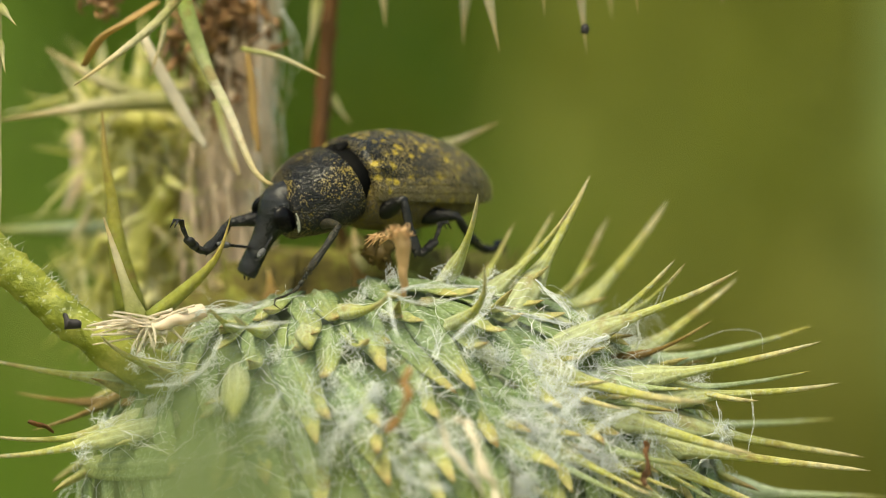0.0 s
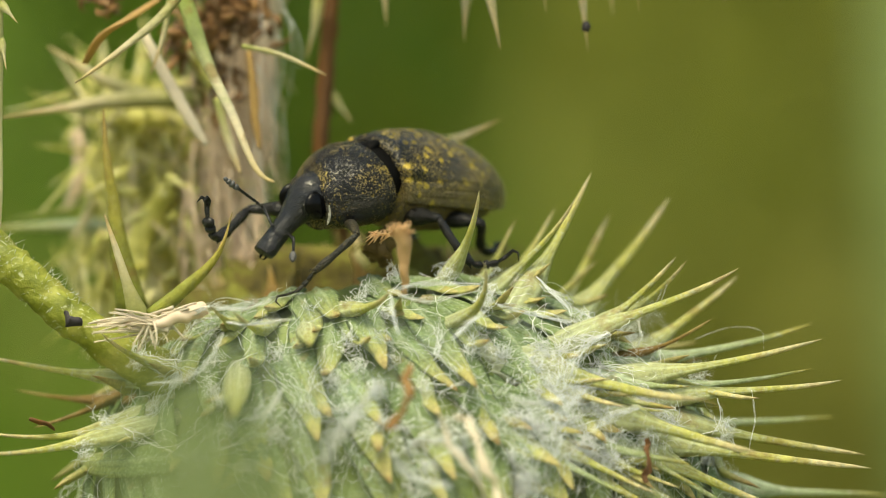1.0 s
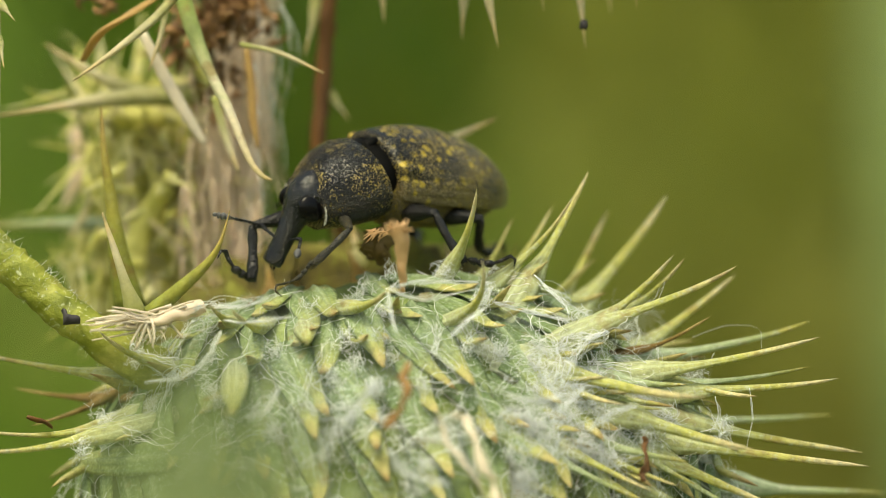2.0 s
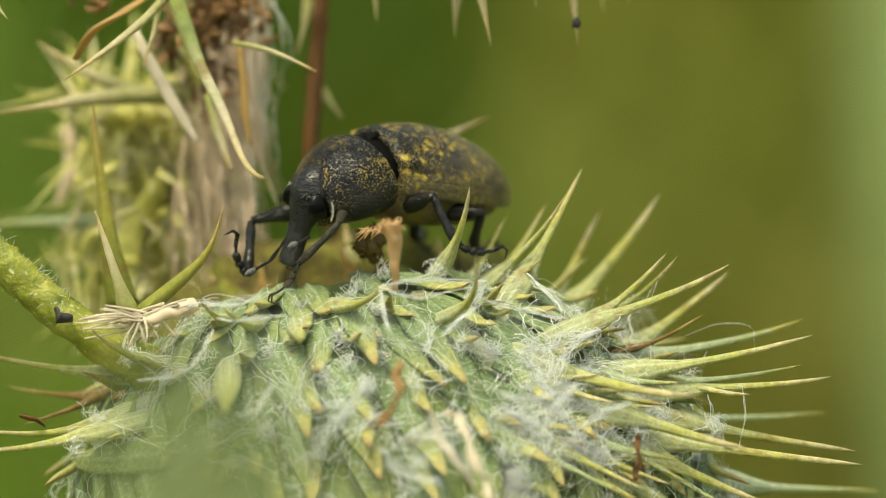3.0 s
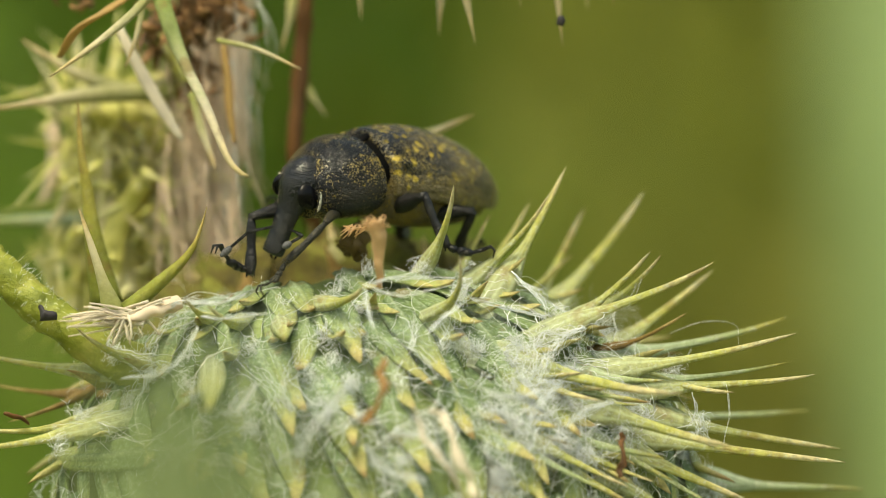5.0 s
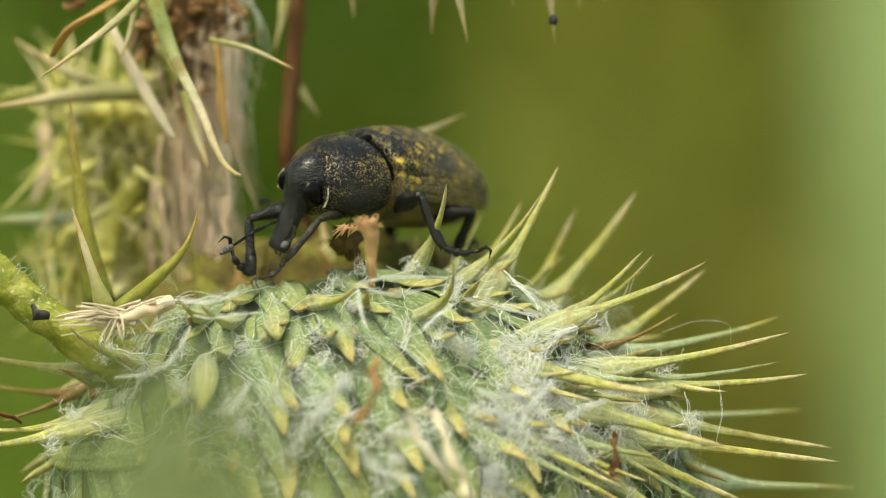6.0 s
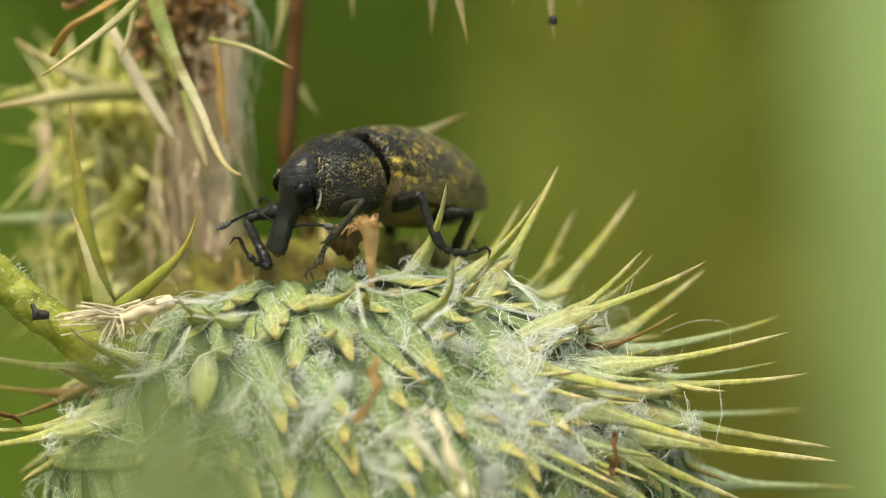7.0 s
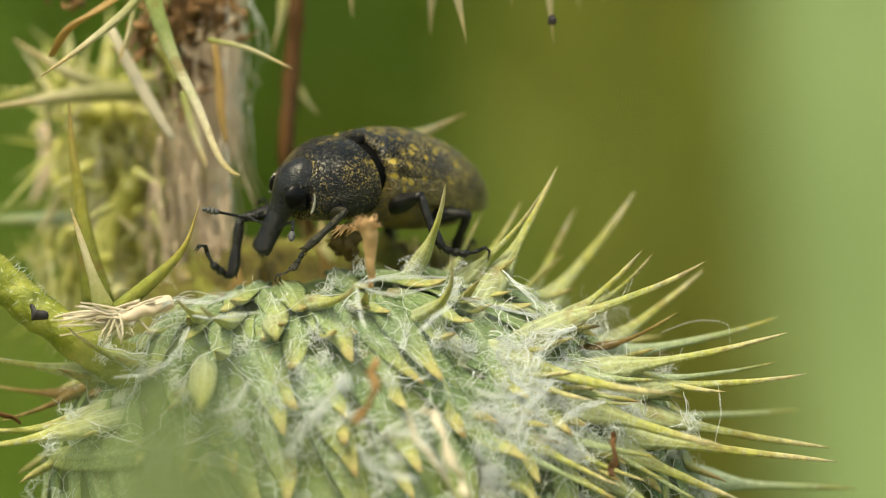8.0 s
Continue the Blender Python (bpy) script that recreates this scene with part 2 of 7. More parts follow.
# ---- mesh tools: all in millimetres, scaled on linking ----
def hermite(xs, ys, t):
    """A smooth monotone-looking curve through a small table."""
    xs, ys, t = np.asarray(xs, float), np.asarray(ys, float), np.asarray(t, float)
    m = np.gradient(ys, xs)
    i = np.clip(np.searchsorted(xs, t, side="right") - 1, 0, len(xs) - 2)
    h = xs[i + 1] - xs[i]
    s = np.clip((t - xs[i]) / h, 0, 1)
    return ((1 + 2 * s) * (1 - s) ** 2 * ys[i] + s * (1 - s) ** 2 * h * m[i] + s * s * (3 - 2 * s) * ys[i + 1] + s * s * (s - 1) * h * m[i + 1])


def mesh(name, verts, faces, material, smooth=True, along=None, across=None):
    me = bpy.data.meshes.new(name)
    me.from_pydata([tuple(float(c) * MM for c in v) for v in verts], [], faces)
    if along is not None:
        at = me.attributes.new("along", "FLOAT", "POINT")
        at.data.foreach_set("value", np.asarray(along, dtype=np.float32))
    if across is not None:
        at = me.attributes.new("across", "FLOAT", "POINT")
        at.data.foreach_set("value", np.asarray(across, dtype=np.float32))
    me.materials.append(material)
    if smooth:
        me.polygons.foreach_set("use_smooth", [True] * len(me.polygons))
    me.update()
    return me


def part(name, me, parent=None, label="", kind=""):
    ob = new(name, me)
    ob.parent = parent
    return tagged(ob, label=label, kind=kind)


def thing(name, label, category, at=(0, 0, 0), group="", kind=""):
    ob = new(name)
    ob.empty_display_size = 0.001
    ob.location = mm(*at)
    return tagged(ob, label, category, group, kind)


def grid_faces(rows, cols, closed=True, first=0):
    faces = []
    for i in range(rows - 1):
        for j in range(cols if closed else cols - 1):
            k = (j + 1) % cols
            a, b = first + i * cols, first + (i + 1) * cols
            faces.append((a + j, a + k, b + k, b + j))
    return faces


def tube(points, radii, sides=6, flat=1.0, first=0, up=None, caps=True):
    """Vertices and faces of a tapered tube along points; flat under 1 squeezes it."""
    pts = np.asarray(points, float)
    n = len(pts)
    tan = np.gradient(pts, axis=0)
    tan /= np.linalg.norm(tan, axis=1)[:, None] + 1e-12
    ref = np.array(up if up is not None else ((0, 0, 1) if abs(tan[n // 2][2]) < 0.8 else (0, 1, 0)), float)
    side = np.cross(tan, ref)
    side /= np.linalg.norm(side, axis=1)[:, None] + 1e-12
    top = np.cross(side, tan)
    ang = np.arange(sides) * 2 * math.pi / sides
    r = np.asarray(radii, float)[:, None, None]
    ring = pts[:, None, :] + r * (np.cos(ang)[None, :, None] * side[:, None, :] + flat * np.sin(ang)[None, :, None] * top[:, None, :])
    verts = ring.reshape(-1, 3)
    faces = grid_faces(n, sides, True, first)
    if caps:
        faces.append(tuple(first + j for j in range(sides))[::-1])
        faces.append(tuple(first + (n - 1) * sides + j for j in range(sides)))
    return verts, faces


def bezier(a, c, b, n):
    s = np.linspace(0, 1, n)[:, None]
    a, b, c = (np.asarray(v, float) for v in (a, b, c))
    return (1 - s) ** 2 * a + 2 * s * (1 - s) * c + s * s * b


def crinkle(pts, amount, per_mm=2.2):
    """The same thread, kinked like drawn-out wool."""
    q = np.asarray(pts, float)
    at = random.uniform(0, 50)
    return np.array([c + amount * np.array(noise.noise_vector(Vector(c * per_mm) + Vector((at, 0, 0)))) for c in q])


def strands(name, lines, radius, material, parent=None, label="", kind="", sides=3, taper=0.5):
    """Many thin fibres as one mesh."""
    V, F, k = [], [], 0
    for pts in lines:
        n = len(pts)
        rr = radius * random.uniform(0.6, 1.4) * (1 - taper * np.linspace(0, 1, n))
        v, f = tube(pts, rr, sides, 1.0, k)
        V.append(v)
        F.extend(f)
        k += len(v)
    return part(name, mesh(name, np.concatenate(V), F, material), parent, label, kind)


# ---- bracts and spines ----
HEAD_C, HEAD_R = np.array((-1.5, 4.3, -9.6)), np.array((11.5, 8.4, 8.6))


WOOL_FEET = []
SPINE_POINTS = []
HEAD = None


def side_out(bow, way):
    s = np.cross(bow, way)
    return s / (np.linalg.norm(s) + 1e-9)


def strap(parent, base, tip, width, rise=0.4, front=False):
    """A bract pressed to the head: a keeled strap that narrows to a neck and a spine standing off it."""
    a, b = np.array(base, float), np.array(tip, float)
    length = np.linalg.norm(b - a)
    n, sides = 17, 10
    s = np.linspace(0, 1, n)
    pts, ups = [], []
    for k in s:
        c = a + (b - a) * (k if k < 0.6 else 0.6 + 0.5 * (k - 0.6)) / (0.8 if front else 1.0)
        q = (head_point(c[0], c[2]) if front else c) - HEAD_C
        q /= HEAD_R
        q /= np.linalg.norm(q)
        u = q / HEAD_R
        u /= np.linalg.norm(u)
        out = np.array((0.0, -1.0, 0.0)) if front else u
        pts.append(HEAD_C + HEAD_R * q + u * 0.1 + out * ((0.2 if front else 0.0) + 0.35 * k + rise * length * max(0.0, k - 0.58) ** 1.3))
        ups.append(u)
    pts, ups = np.array(pts), np.array(ups)
    pts += np.array([random.uniform(-1, 1) for _ in range(3)]) * (np.sin(s * math.pi * 1.4) * length * 0.03)[:, None]
    tan = np.gradient(pts, axis=0)
    tan /= np.linalg.norm(tan, axis=1)[:, None]
    side = np.cross(tan, ups)
    side /= np.linalg.norm(side, axis=1)[:, None]
    top = np.cross(side, tan)
    neck = random.uniform(0.56, 0.66)
    r = hermite([0, 0.3, neck - 0.16, neck, neck + 0.12, 0.9, 1], np.array([0.95, 1, 0.84, 0.54, 0.40, 0.22, 0.03]) * width / 2, s)
    high = hermite([0, neck - 0.1, neck + 0.08, 1], [0.36, 0.5, 0.85, 0.9], s)
    shape = ((1.0, 0.0), (0.72, 0.42), (0.34, 0.42), (0.0, 1.0), (-0.34, 0.42), (-0.72, 0.42), (-1.0, 0.0), (-0.6, -0.4), (0.0, -0.5), (0.6, -0.4))
    V = [pts[i] + r[i] * (x * side[i] + y * high[i] * top[i]) for i in range(n) for x, y in shape]
    WOOL_FEET.extend((pts[i], side[i], width) for i in range(2, 12, 2))
    F = grid_faces(n, sides)
    F.append(tuple(range(sides))[::-1])
    F.append(tuple((n - 1) * sides + j for j in range(sides)))
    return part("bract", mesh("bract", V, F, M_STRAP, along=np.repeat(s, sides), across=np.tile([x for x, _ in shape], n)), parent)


def bract(parent, base, tip, width, lift=0.25, material=None, name="bract", sharp=0.5, thick=0.42, out=None, label=""):
    """One keeled bract: a blade that rises off the head and narrows into a stiff spine."""
    a, b = np.array(base, float), np.array(tip, float)
    length = np.linalg.norm(b - a)
    way = (b - a) / length
    if out is None:
        out = (a - HEAD_C) / HEAD_R ** 2
    out = np.array(out, float)
    out /= np.linalg.norm(out)
    if parent == HEAD:
        a[1] = max(a[1], head_point(a[0], a[2])[1] - 0.2)
        a = a - out * 0.5
        length = np.linalg.norm(b - a)
        way = (b - a) / length
    bow = out - way * np.dot(out, way)
    bow /= np.linalg.norm(bow) + 1e-9
    ctrl = a + way * length * 0.55 - bow * length * lift * 0.4
    n, sides = 15, 8
    pts = bezier(a, ctrl, b, n)
    wob = np.array([random.uniform(-1, 1) for _ in range(3)])
    s = np.linspace(0, 1, n)
    pts += wob * (np.sin(s * math.pi * 1.5) * length * 0.022)[:, None]
    r = hermite([0, 0.15, sharp * 0.7, sharp, sharp * 0.5 + 0.47, 0.94, 1], np.array([0.8, 1.08, 0.98, 0.5, 0.25, 0.1, 0.015]) * width / 2, s)
    if parent == HEAD:
        SPINE_POINTS.extend(pts[i] for i in range(5, 11) if pts[i][0] > 3.5)
        WOOL_FEET.extend((pts[i], side_out(bow, way), width) for i in range(1, 7))
    tan = np.gradient(pts, axis=0)
    tan /= np.linalg.norm(tan, axis=1)[:, None]
    side = np.cross(tan, bow)
    side /= np.linalg.norm(side, axis=1)[:, None] + 1e-9
    top = np.cross(side, tan)
    V = []
    for i in range(n):
        squeeze = thick + (0.85 - thick) * s[i]
        for j in range(sides):
            q = j * 2 * math.pi / sides
            keel = 1.35 if j * 4 % (sides * 2) == sides else 1.0
            V.append(pts[i] + r[i] * (math.cos(q) * side[i] + squeeze * keel * math.sin(q) * top[i]))
    F = grid_faces(n, sides)
    F.append(tuple(range(sides))[::-1])
    F.append(tuple((n - 1) * sides + j for j in range(sides)))
    return part(name, mesh(name, V, F, material or M_BRACT, along=np.repeat(s, sides), across=np.tile(np.cos(np.arange(sides) * 2 * math.pi / sides), n)), parent, label)



# ---- ground and far meadow ----
def bank(y):
    """Height of the meadow bank behind the thistle, in millimetres."""
    return 575 * (1 + math.tanh((y - 1100) / 380))


def build_ground():
    n = Nodes("meadow_soil")
    col = n.ramp(n.noise(0.004, 6, 0.6), (0.3, (0.05, 0.07, 0.01)), (0.6, (0.09, 0.11, 0.015)), (0.8, (0.14, 0.13, 0.03)))
    n.bump(n.noise(0.02, 5), 8.0, 0.8)
    m = n.done(col, 0.9)
    N = 121
    g = np.sign(np.linspace(-1, 1, N)) * np.abs(np.linspace(-1, 1, N)) ** 4 * 900000
    V = []
    for y in g:
        for x in g:
            V.append((x, y, -430 + bank(y) + 10 * noise.noise((x * 0.01, y * 0.01, 0)) + 50 * noise.noise((x * 0.0006, y * 0.0006, 3))))
    ob = part("ground", mesh("ground", V, grid_faces(N, N, False), m))
    tagged(ob, "grassy green meadow ground far below the thistle", "ground", kind="structure")


build_ground()


def leaf_material(name, dark, light):
    n = Nodes(name)
    col = n.mix(n.island(), dark, light)
    col = n.mix(0.4, col, n.ramp(n.noise(0.05, 4), (0.3, 0.6), (0.7, 1.0)), "MULTIPLY")
    return n.done(col, 0.55, seep=0.3)


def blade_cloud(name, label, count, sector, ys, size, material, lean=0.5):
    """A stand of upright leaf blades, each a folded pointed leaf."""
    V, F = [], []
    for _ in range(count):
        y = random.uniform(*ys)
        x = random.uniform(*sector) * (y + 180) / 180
        z0, length = -440 + bank(y), random.uniform(*size)
        turn, tilt = random.uniform(0, 6.28), random.gauss(0, lean)
        d = np.array((math.cos(turn) * math.sin(tilt), math.sin(turn) * math.sin(tilt), math.cos(tilt)))
        s = np.cross(d, (math.sin(turn * 3.3), math.cos(turn * 3.3), 0.2))
        s /= np.linalg.norm(s)
        u = np.cross(d, s)
        p, k = np.array((x, y, z0)), len(V)
        for q, w, b in ((0, 0.3, 0), (0.3, 1.0, 0.03), (0.65, 0.75, 0.12), (1.0, 0.02, 0.3)):
            c = p + d * length * q + u * length * b * 0.7
            V.extend((c + s * w * length * 0.12, c + u * length * 0.02, c - s * w * length * 0.12))
        for i in range(3):
            a = k + 3 * i
            F.extend(((a, a + 1, a + 4, a + 3), (a + 1, a + 2, a + 5, a + 4)))
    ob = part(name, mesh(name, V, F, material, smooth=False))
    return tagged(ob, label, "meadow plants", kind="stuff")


M_MEADOW_GREEN = leaf_material("meadow_green", (0.080, 0.155, 0.013), (0.112, 0.20, 0.020))
M_MEADOW_OLIVE = leaf_material("meadow_olive", (0.225, 0.25, 0.038), (0.305, 0.335, 0.066))
M_MEADOW_FRESH = leaf_material("meadow_fresh", (0.135, 0.235, 0.024), (0.19, 0.31, 0.038))
M_LEAF_LIGHT = leaf_material("leaf_light", (0.275, 0.38, 0.15), (0.31, 0.42, 0.18))
M_NEAR = leaf_material("leaf_dull", (0.15, 0.21, 0.07), (0.18, 0.24, 0.09))
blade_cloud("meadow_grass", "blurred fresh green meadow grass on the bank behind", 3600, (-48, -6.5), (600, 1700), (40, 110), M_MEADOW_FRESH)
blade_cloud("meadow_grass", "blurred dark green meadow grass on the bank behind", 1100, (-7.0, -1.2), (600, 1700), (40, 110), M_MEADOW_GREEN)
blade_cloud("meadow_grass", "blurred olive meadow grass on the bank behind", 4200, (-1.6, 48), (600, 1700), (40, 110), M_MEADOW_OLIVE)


M_MEADOW_BROWN = leaf_material("meadow_brown", (0.20, 0.212, 0.036), (0.275, 0.285, 0.056))
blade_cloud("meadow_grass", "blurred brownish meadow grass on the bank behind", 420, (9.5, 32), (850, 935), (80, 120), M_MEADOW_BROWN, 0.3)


def broad_leaf():
    """A long light-green leaf on its stalk, well behind the head, that sways."""
    rows, cols = 24, 9
    V = []
    for i in range(rows):
        s = i / (rows - 1)
        w = 70 * math.sin(math.pi * min(1, s * 0.93 + 0.07)) ** 0.7
        for j in range(cols):
            v = j / (cols - 1) * 2 - 1
            V.append((v * w + 14 * math.sin(s * 2), 10 * abs(v) + 40 * s * s + 1.5 * math.sin(s * 40 + abs(v) * 4), -260 + 560 * s))
    root = thing("broad_leaf", "large light green leaf far behind, swaying", "leaf", (0, 0, 0))
    blade = part("blade", mesh("blade", V, grid_faces(rows, cols, False), M_LEAF_LIGHT), root)
    thick = blade.modifiers.new("thickness", "SOLIDIFY")
    thick.thickness = 0.6 * MM
    v, f = tube([(0, 0, -420), (-2, -1, -300), (0, 0, -260), (8, 6, -60), (14, 40, 200)], [4, 4, 3.5, 2.5, 1], 8)
    part("leaf_stalk", mesh("leaf_stalk", v, f, M_LEAF_LIGHT), root)
    return root


LEAF = broad_leaf()


# ---- the thistle head ----
def head_point(x, z, above=0.0):
    """A point on the camera's side of the head's skin, at x and z."""
    q = 1 - ((x - HEAD_C[0]) / HEAD_R[0]) ** 2 - ((z - HEAD_C[2]) / HEAD_R[2]) ** 2
    y = HEAD_C[1] - HEAD_R[1] * math.sqrt(max(q, 0.0))
    p = np.array((x, y, z))
    n = (p - HEAD_C) / HEAD_R ** 2
    return p + n / np.linalg.norm(n) * above


def head_body():
    V = []
    rows, cols = 40, 64
    for i in range(rows):
        a = math.pi * i / (rows - 1)
        for j in range(cols):
            b = 2 * math.pi * j / cols
            u = np.array((math.sin(a) * math.cos(b), math.sin(a) * math.sin(b), math.cos(a)))
            k = 1 + 0.03 * noise.noise(u * 5) + 0.02 * noise.noise(u * 14)
            V.append(HEAD_C + HEAD_R * u * k * 0.97)
    return mesh("receptacle", V, grid_faces(rows, cols), M_HEAD)


HEAD = thing("thistle_bud", "spiny pale green thistle head wrapped in white cobweb wool", "thistle")
part("receptacle", head_body(), HEAD)


def B(bx, by, bz, tx, ty, tz, w, lift=0.25, m=None, sharp=0.5, thick=0.42):
    if thick < 0.2:
        strap(HEAD, (bx, by, bz), (tx, ty, tz), w * 1.15, 0.9, True)
    else:
        bract(HEAD, (bx, by, bz), (tx, ty, tz), w, lift, m, "bract", sharp, thick)


B(2.22, 0, -2.38, 5.43, 2.5, 2.86, 1.02, 0.3, sharp=0.4)
B(0.91, -1.5, -1.67, 4.59, 0.5, 1.78, 0.77, 0.5, sharp=0.4)
B(1.14, 3, -2.42, 4.15, 6, 1.63, 0.78)
B(3.39, 4, -2.84, 6.29, 8, 1.27, 1.02, 0.25, sharp=0.4)
B(3.59, 3.5, -3.24, 8.19, 7, 1.85, 1.61, 0.4, sharp=0.4)
B(0.33, 3, -1.61, 2.75, 5, 1.01, 0.59)
B(4.91, -0.5, -2.97, 8.18, 0, -0.34, 0.94, 0.25, sharp=0.4)
B(6.32, 0, -2.58, 8.67, 1, -0.34, 0.77, 0.25, sharp=0.4)
B(3.49, -1.5, -3.35, 10.42, 0, -0.54, 1.1, 0.3, sharp=0.4)
B(6.41, 2.5, -4.04, 10.61, 5, -1.05, 1.1, 0.25, sharp=0.4)
B(6.13, 0.2, -3.48, 9.59, 0.5, -2.55, 0.51, m=M_BROWN, sharp=0.4)
B(5.57, 1.5, -4.01, 13.17, 3.5, -2.59, 1.12, 0.25, M_PALE, sharp=0.4)
B(5.32, 0, -4.28, 13.32, 0, -3.22, 1.1, 0.2, sharp=0.4)
B(6.73, 0.4, -4.63, 13.1, 0.5, -4.23, 0.75, 0.2, M_PALE, sharp=0.4)
B(6.7, -0.5, -5.07, 13.96, 0, -4.54, 1.02, 0.2, sharp=0.4)
B(7.44, 3, -5.88, 14.32, 6.5, -6.15, 0.9, 0.1, M_PALE, sharp=0.4)
B(6.26, -1.8, -5.13, 15.15, 1.5, -7.4, 1.19, 0.15, sharp=0.4)
B(5.45, -2.4, -5.9, 15.04, -1, -7.78, 1.27, 0.15, sharp=0.4)
B(6.22, -2.8, -6.67, 11.58, -2.2, -8.91, 1.27, 0.1, sharp=0.4)
B(9.42, 2, -8.07, 16.24, 6, -9.11, 1.05, 0.1, M_PALE, sharp=0.4)
B(1.29, -4, -3.11, 9.18, -4.5, -5.09, 1.44, 0.35, sharp=0.4)
B(4.63, -3.4, -5.08, 10.9, -3.5, -6.94, 1.44, 0.2, sharp=0.4)
B(-0.44, -1, -1.27, 1.26, -0.5, 1.97, 0.81, 0.35)
B(-0.28, -3, -2.34, 1.35, -4, -0.41, 0.78, 0.9)
B(-4.41, -3, -1.75, -1.83, -4.5, -1.44, 0.85, 0.3)
B(-6.21, -2, -1.96, -7.17, -5, -2.31, 0.78)
B(-3.01, -4, -2.13, -2, -6.7, -4.12, 1.12, 0.4, M_PALE, 0.68, 0.12)
B(-1.06, -3.2, -2.14, 1.18, -6.38, -4.9, 1.12, 0.4, M_PALE, 0.68, 0.12)
B(-5.52, -5, -3.87, -4.19, -7.7, -6.68, 1.12, 0.4, M_PALE, 0.68, 0.12)
B(-3.56, -6, -5.01, -1.7, -8.1, -8.04, 1.12, 0.4, M_PALE, 0.68, 0.12)
B(0.89, -6, -5.01, 3.93, -8.1, -7.66, 1.12, 0.4, M_PALE, 0.68, 0.12)
B(3.23, -5, -5.23, 5.69, -7.1, -6.7, 1.12, 0.4, M_PALE, 0.68, 0.12)
B(-8.19, -4, -5.85, -7.67, -7, -8.28, 1.12, 0.4, M_PALE, 0.68, 0.12)
B(3.81, -5, -6.2, 7.24, -6.8, -8.26, 1.12, 0.4, M_PALE, 0.68, 0.12)
B(-1.63, -5.8, -4.82, 0.5, -8.02, -8.01, 1.12, 0.4, M_PALE, 0.68, 0.12)
B(-5.19, -3, -1.95, -4.58, -7.5, -3.05, 0.78, 0.3)
B(-7.51, -4, -3.89, -7.27, -13, -5.18, 1.04, 0.3)
B(-7.2, -2, -2.35, -8.14, -3, -1.95, 0.72)
B(-9.77, -2, -4.92, -15.9, -2, -6.55, 0.8, 0.5)
B(-9.52, -3, -5.68, -16.21, -3, -7.06, 0.85, 0.4)
B(-7.47, -5, -6.98, -13.98, -6.2, -7.9, 1.12, 0.4, M_PALE, 0.68, 0.12)
B(-9, -1.5, -3.95, -11.95, -2, -2.95, 0.72, 0.4)
B(-9, -1.5, -4.34, -16.71, 2.5, -3.87, 0.78, 0.2)
B(-10.86, 3, -4.05, -14.64, 2, -6.45, 0.59, 0.2, M_BROWN)
B(-11.06, 3, -5.06, -15.7, 5, -5.12, 0.52, 0.2, M_BROWN)
B(4.24, -3.5, -5.67, 7.41, -5, -7.86, 1.05, 0.4, M_PALE, 0.68, 0.12)
B(5.82, -3, -6.47, 8.92, -4, -8.78, 1.05, 0.4, M_PALE, 0.68, 0.12)
B(2.26, -5, -6.49, 4.45, -6.5, -8.94, 1.12, 0.4, M_PALE, 0.68, 0.12)
B(-6.49, -5, -6.59, -5.07, -7, -9.21, 1.12, 0.4, M_PALE, 0.68, 0.12)


def fill_bracts():
    """Overlapping shorter bracts in spiral rows over the whole head."""
    axis_base = np.array((-0.35, 0.35, 0.87))
    axis_base /= np.linalg.norm(axis_base)
    e1 = np.cross(axis_base, (0, 1, 0))
    e1 /= np.linalg.norm(e1)
    e2 = np.cross(axis_base, e1)
    for i in range(210):
        a = math.acos(1 - 1.85 * (i + 0.5) / 210)
        b = i * 2.39996
        u = math.cos(a) * axis_base + math.sin(a) * (math.cos(b) * e1 + math.sin(b) * e2)
        p = HEAD_C + HEAD_R * u * 0.98
        down = -axis_base + u * np.dot(axis_base, u)
        down /= np.linalg.norm(down) + 1e-6
        if a < 0.1:
            continue
        length = random.uniform(4.6, 6.4)
        tip = p + down * length * 0.95 + np.array([random.uniform(-0.5, 0.5) for _ in range(3)])
        if tip[2] > -1.9 or p[1] > 8:
            continue
        if p[1] < 0:
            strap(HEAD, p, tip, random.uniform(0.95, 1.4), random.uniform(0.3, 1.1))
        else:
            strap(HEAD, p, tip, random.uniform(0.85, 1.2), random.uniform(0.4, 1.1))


def flank_bracts():
    """Long yellow-green bracts that fan out over the flank of the head."""
    for i in range(34):
        x, z = random.uniform(1.5, 8.2), random.uniform(-9.2, -3.6)
        if ((x - HEAD_C[0]) / HEAD_R[0]) ** 2 + ((z - HEAD_C[2]) / HEAD_R[2]) ** 2 > 0.95:
            continue
        a = head_point(x, z, 0.15)
        turn = radians(-12 - 6.0 * (-3.6 - z) + random.gauss(0, 5))
        length = random.uniform(3.2, 5.4)
        tip = a + length * np.array((math.cos(turn), random.uniform(-0.3, -0.02), math.sin(turn)))
        bract(HEAD, a, tip, random.uniform(0.7, 1.05), 0.2, random.choice((M_BRACT, M_BRACT, M_PALE)), "bract", 0.45, 0.42)


fill_bracts()
flank_bracts()


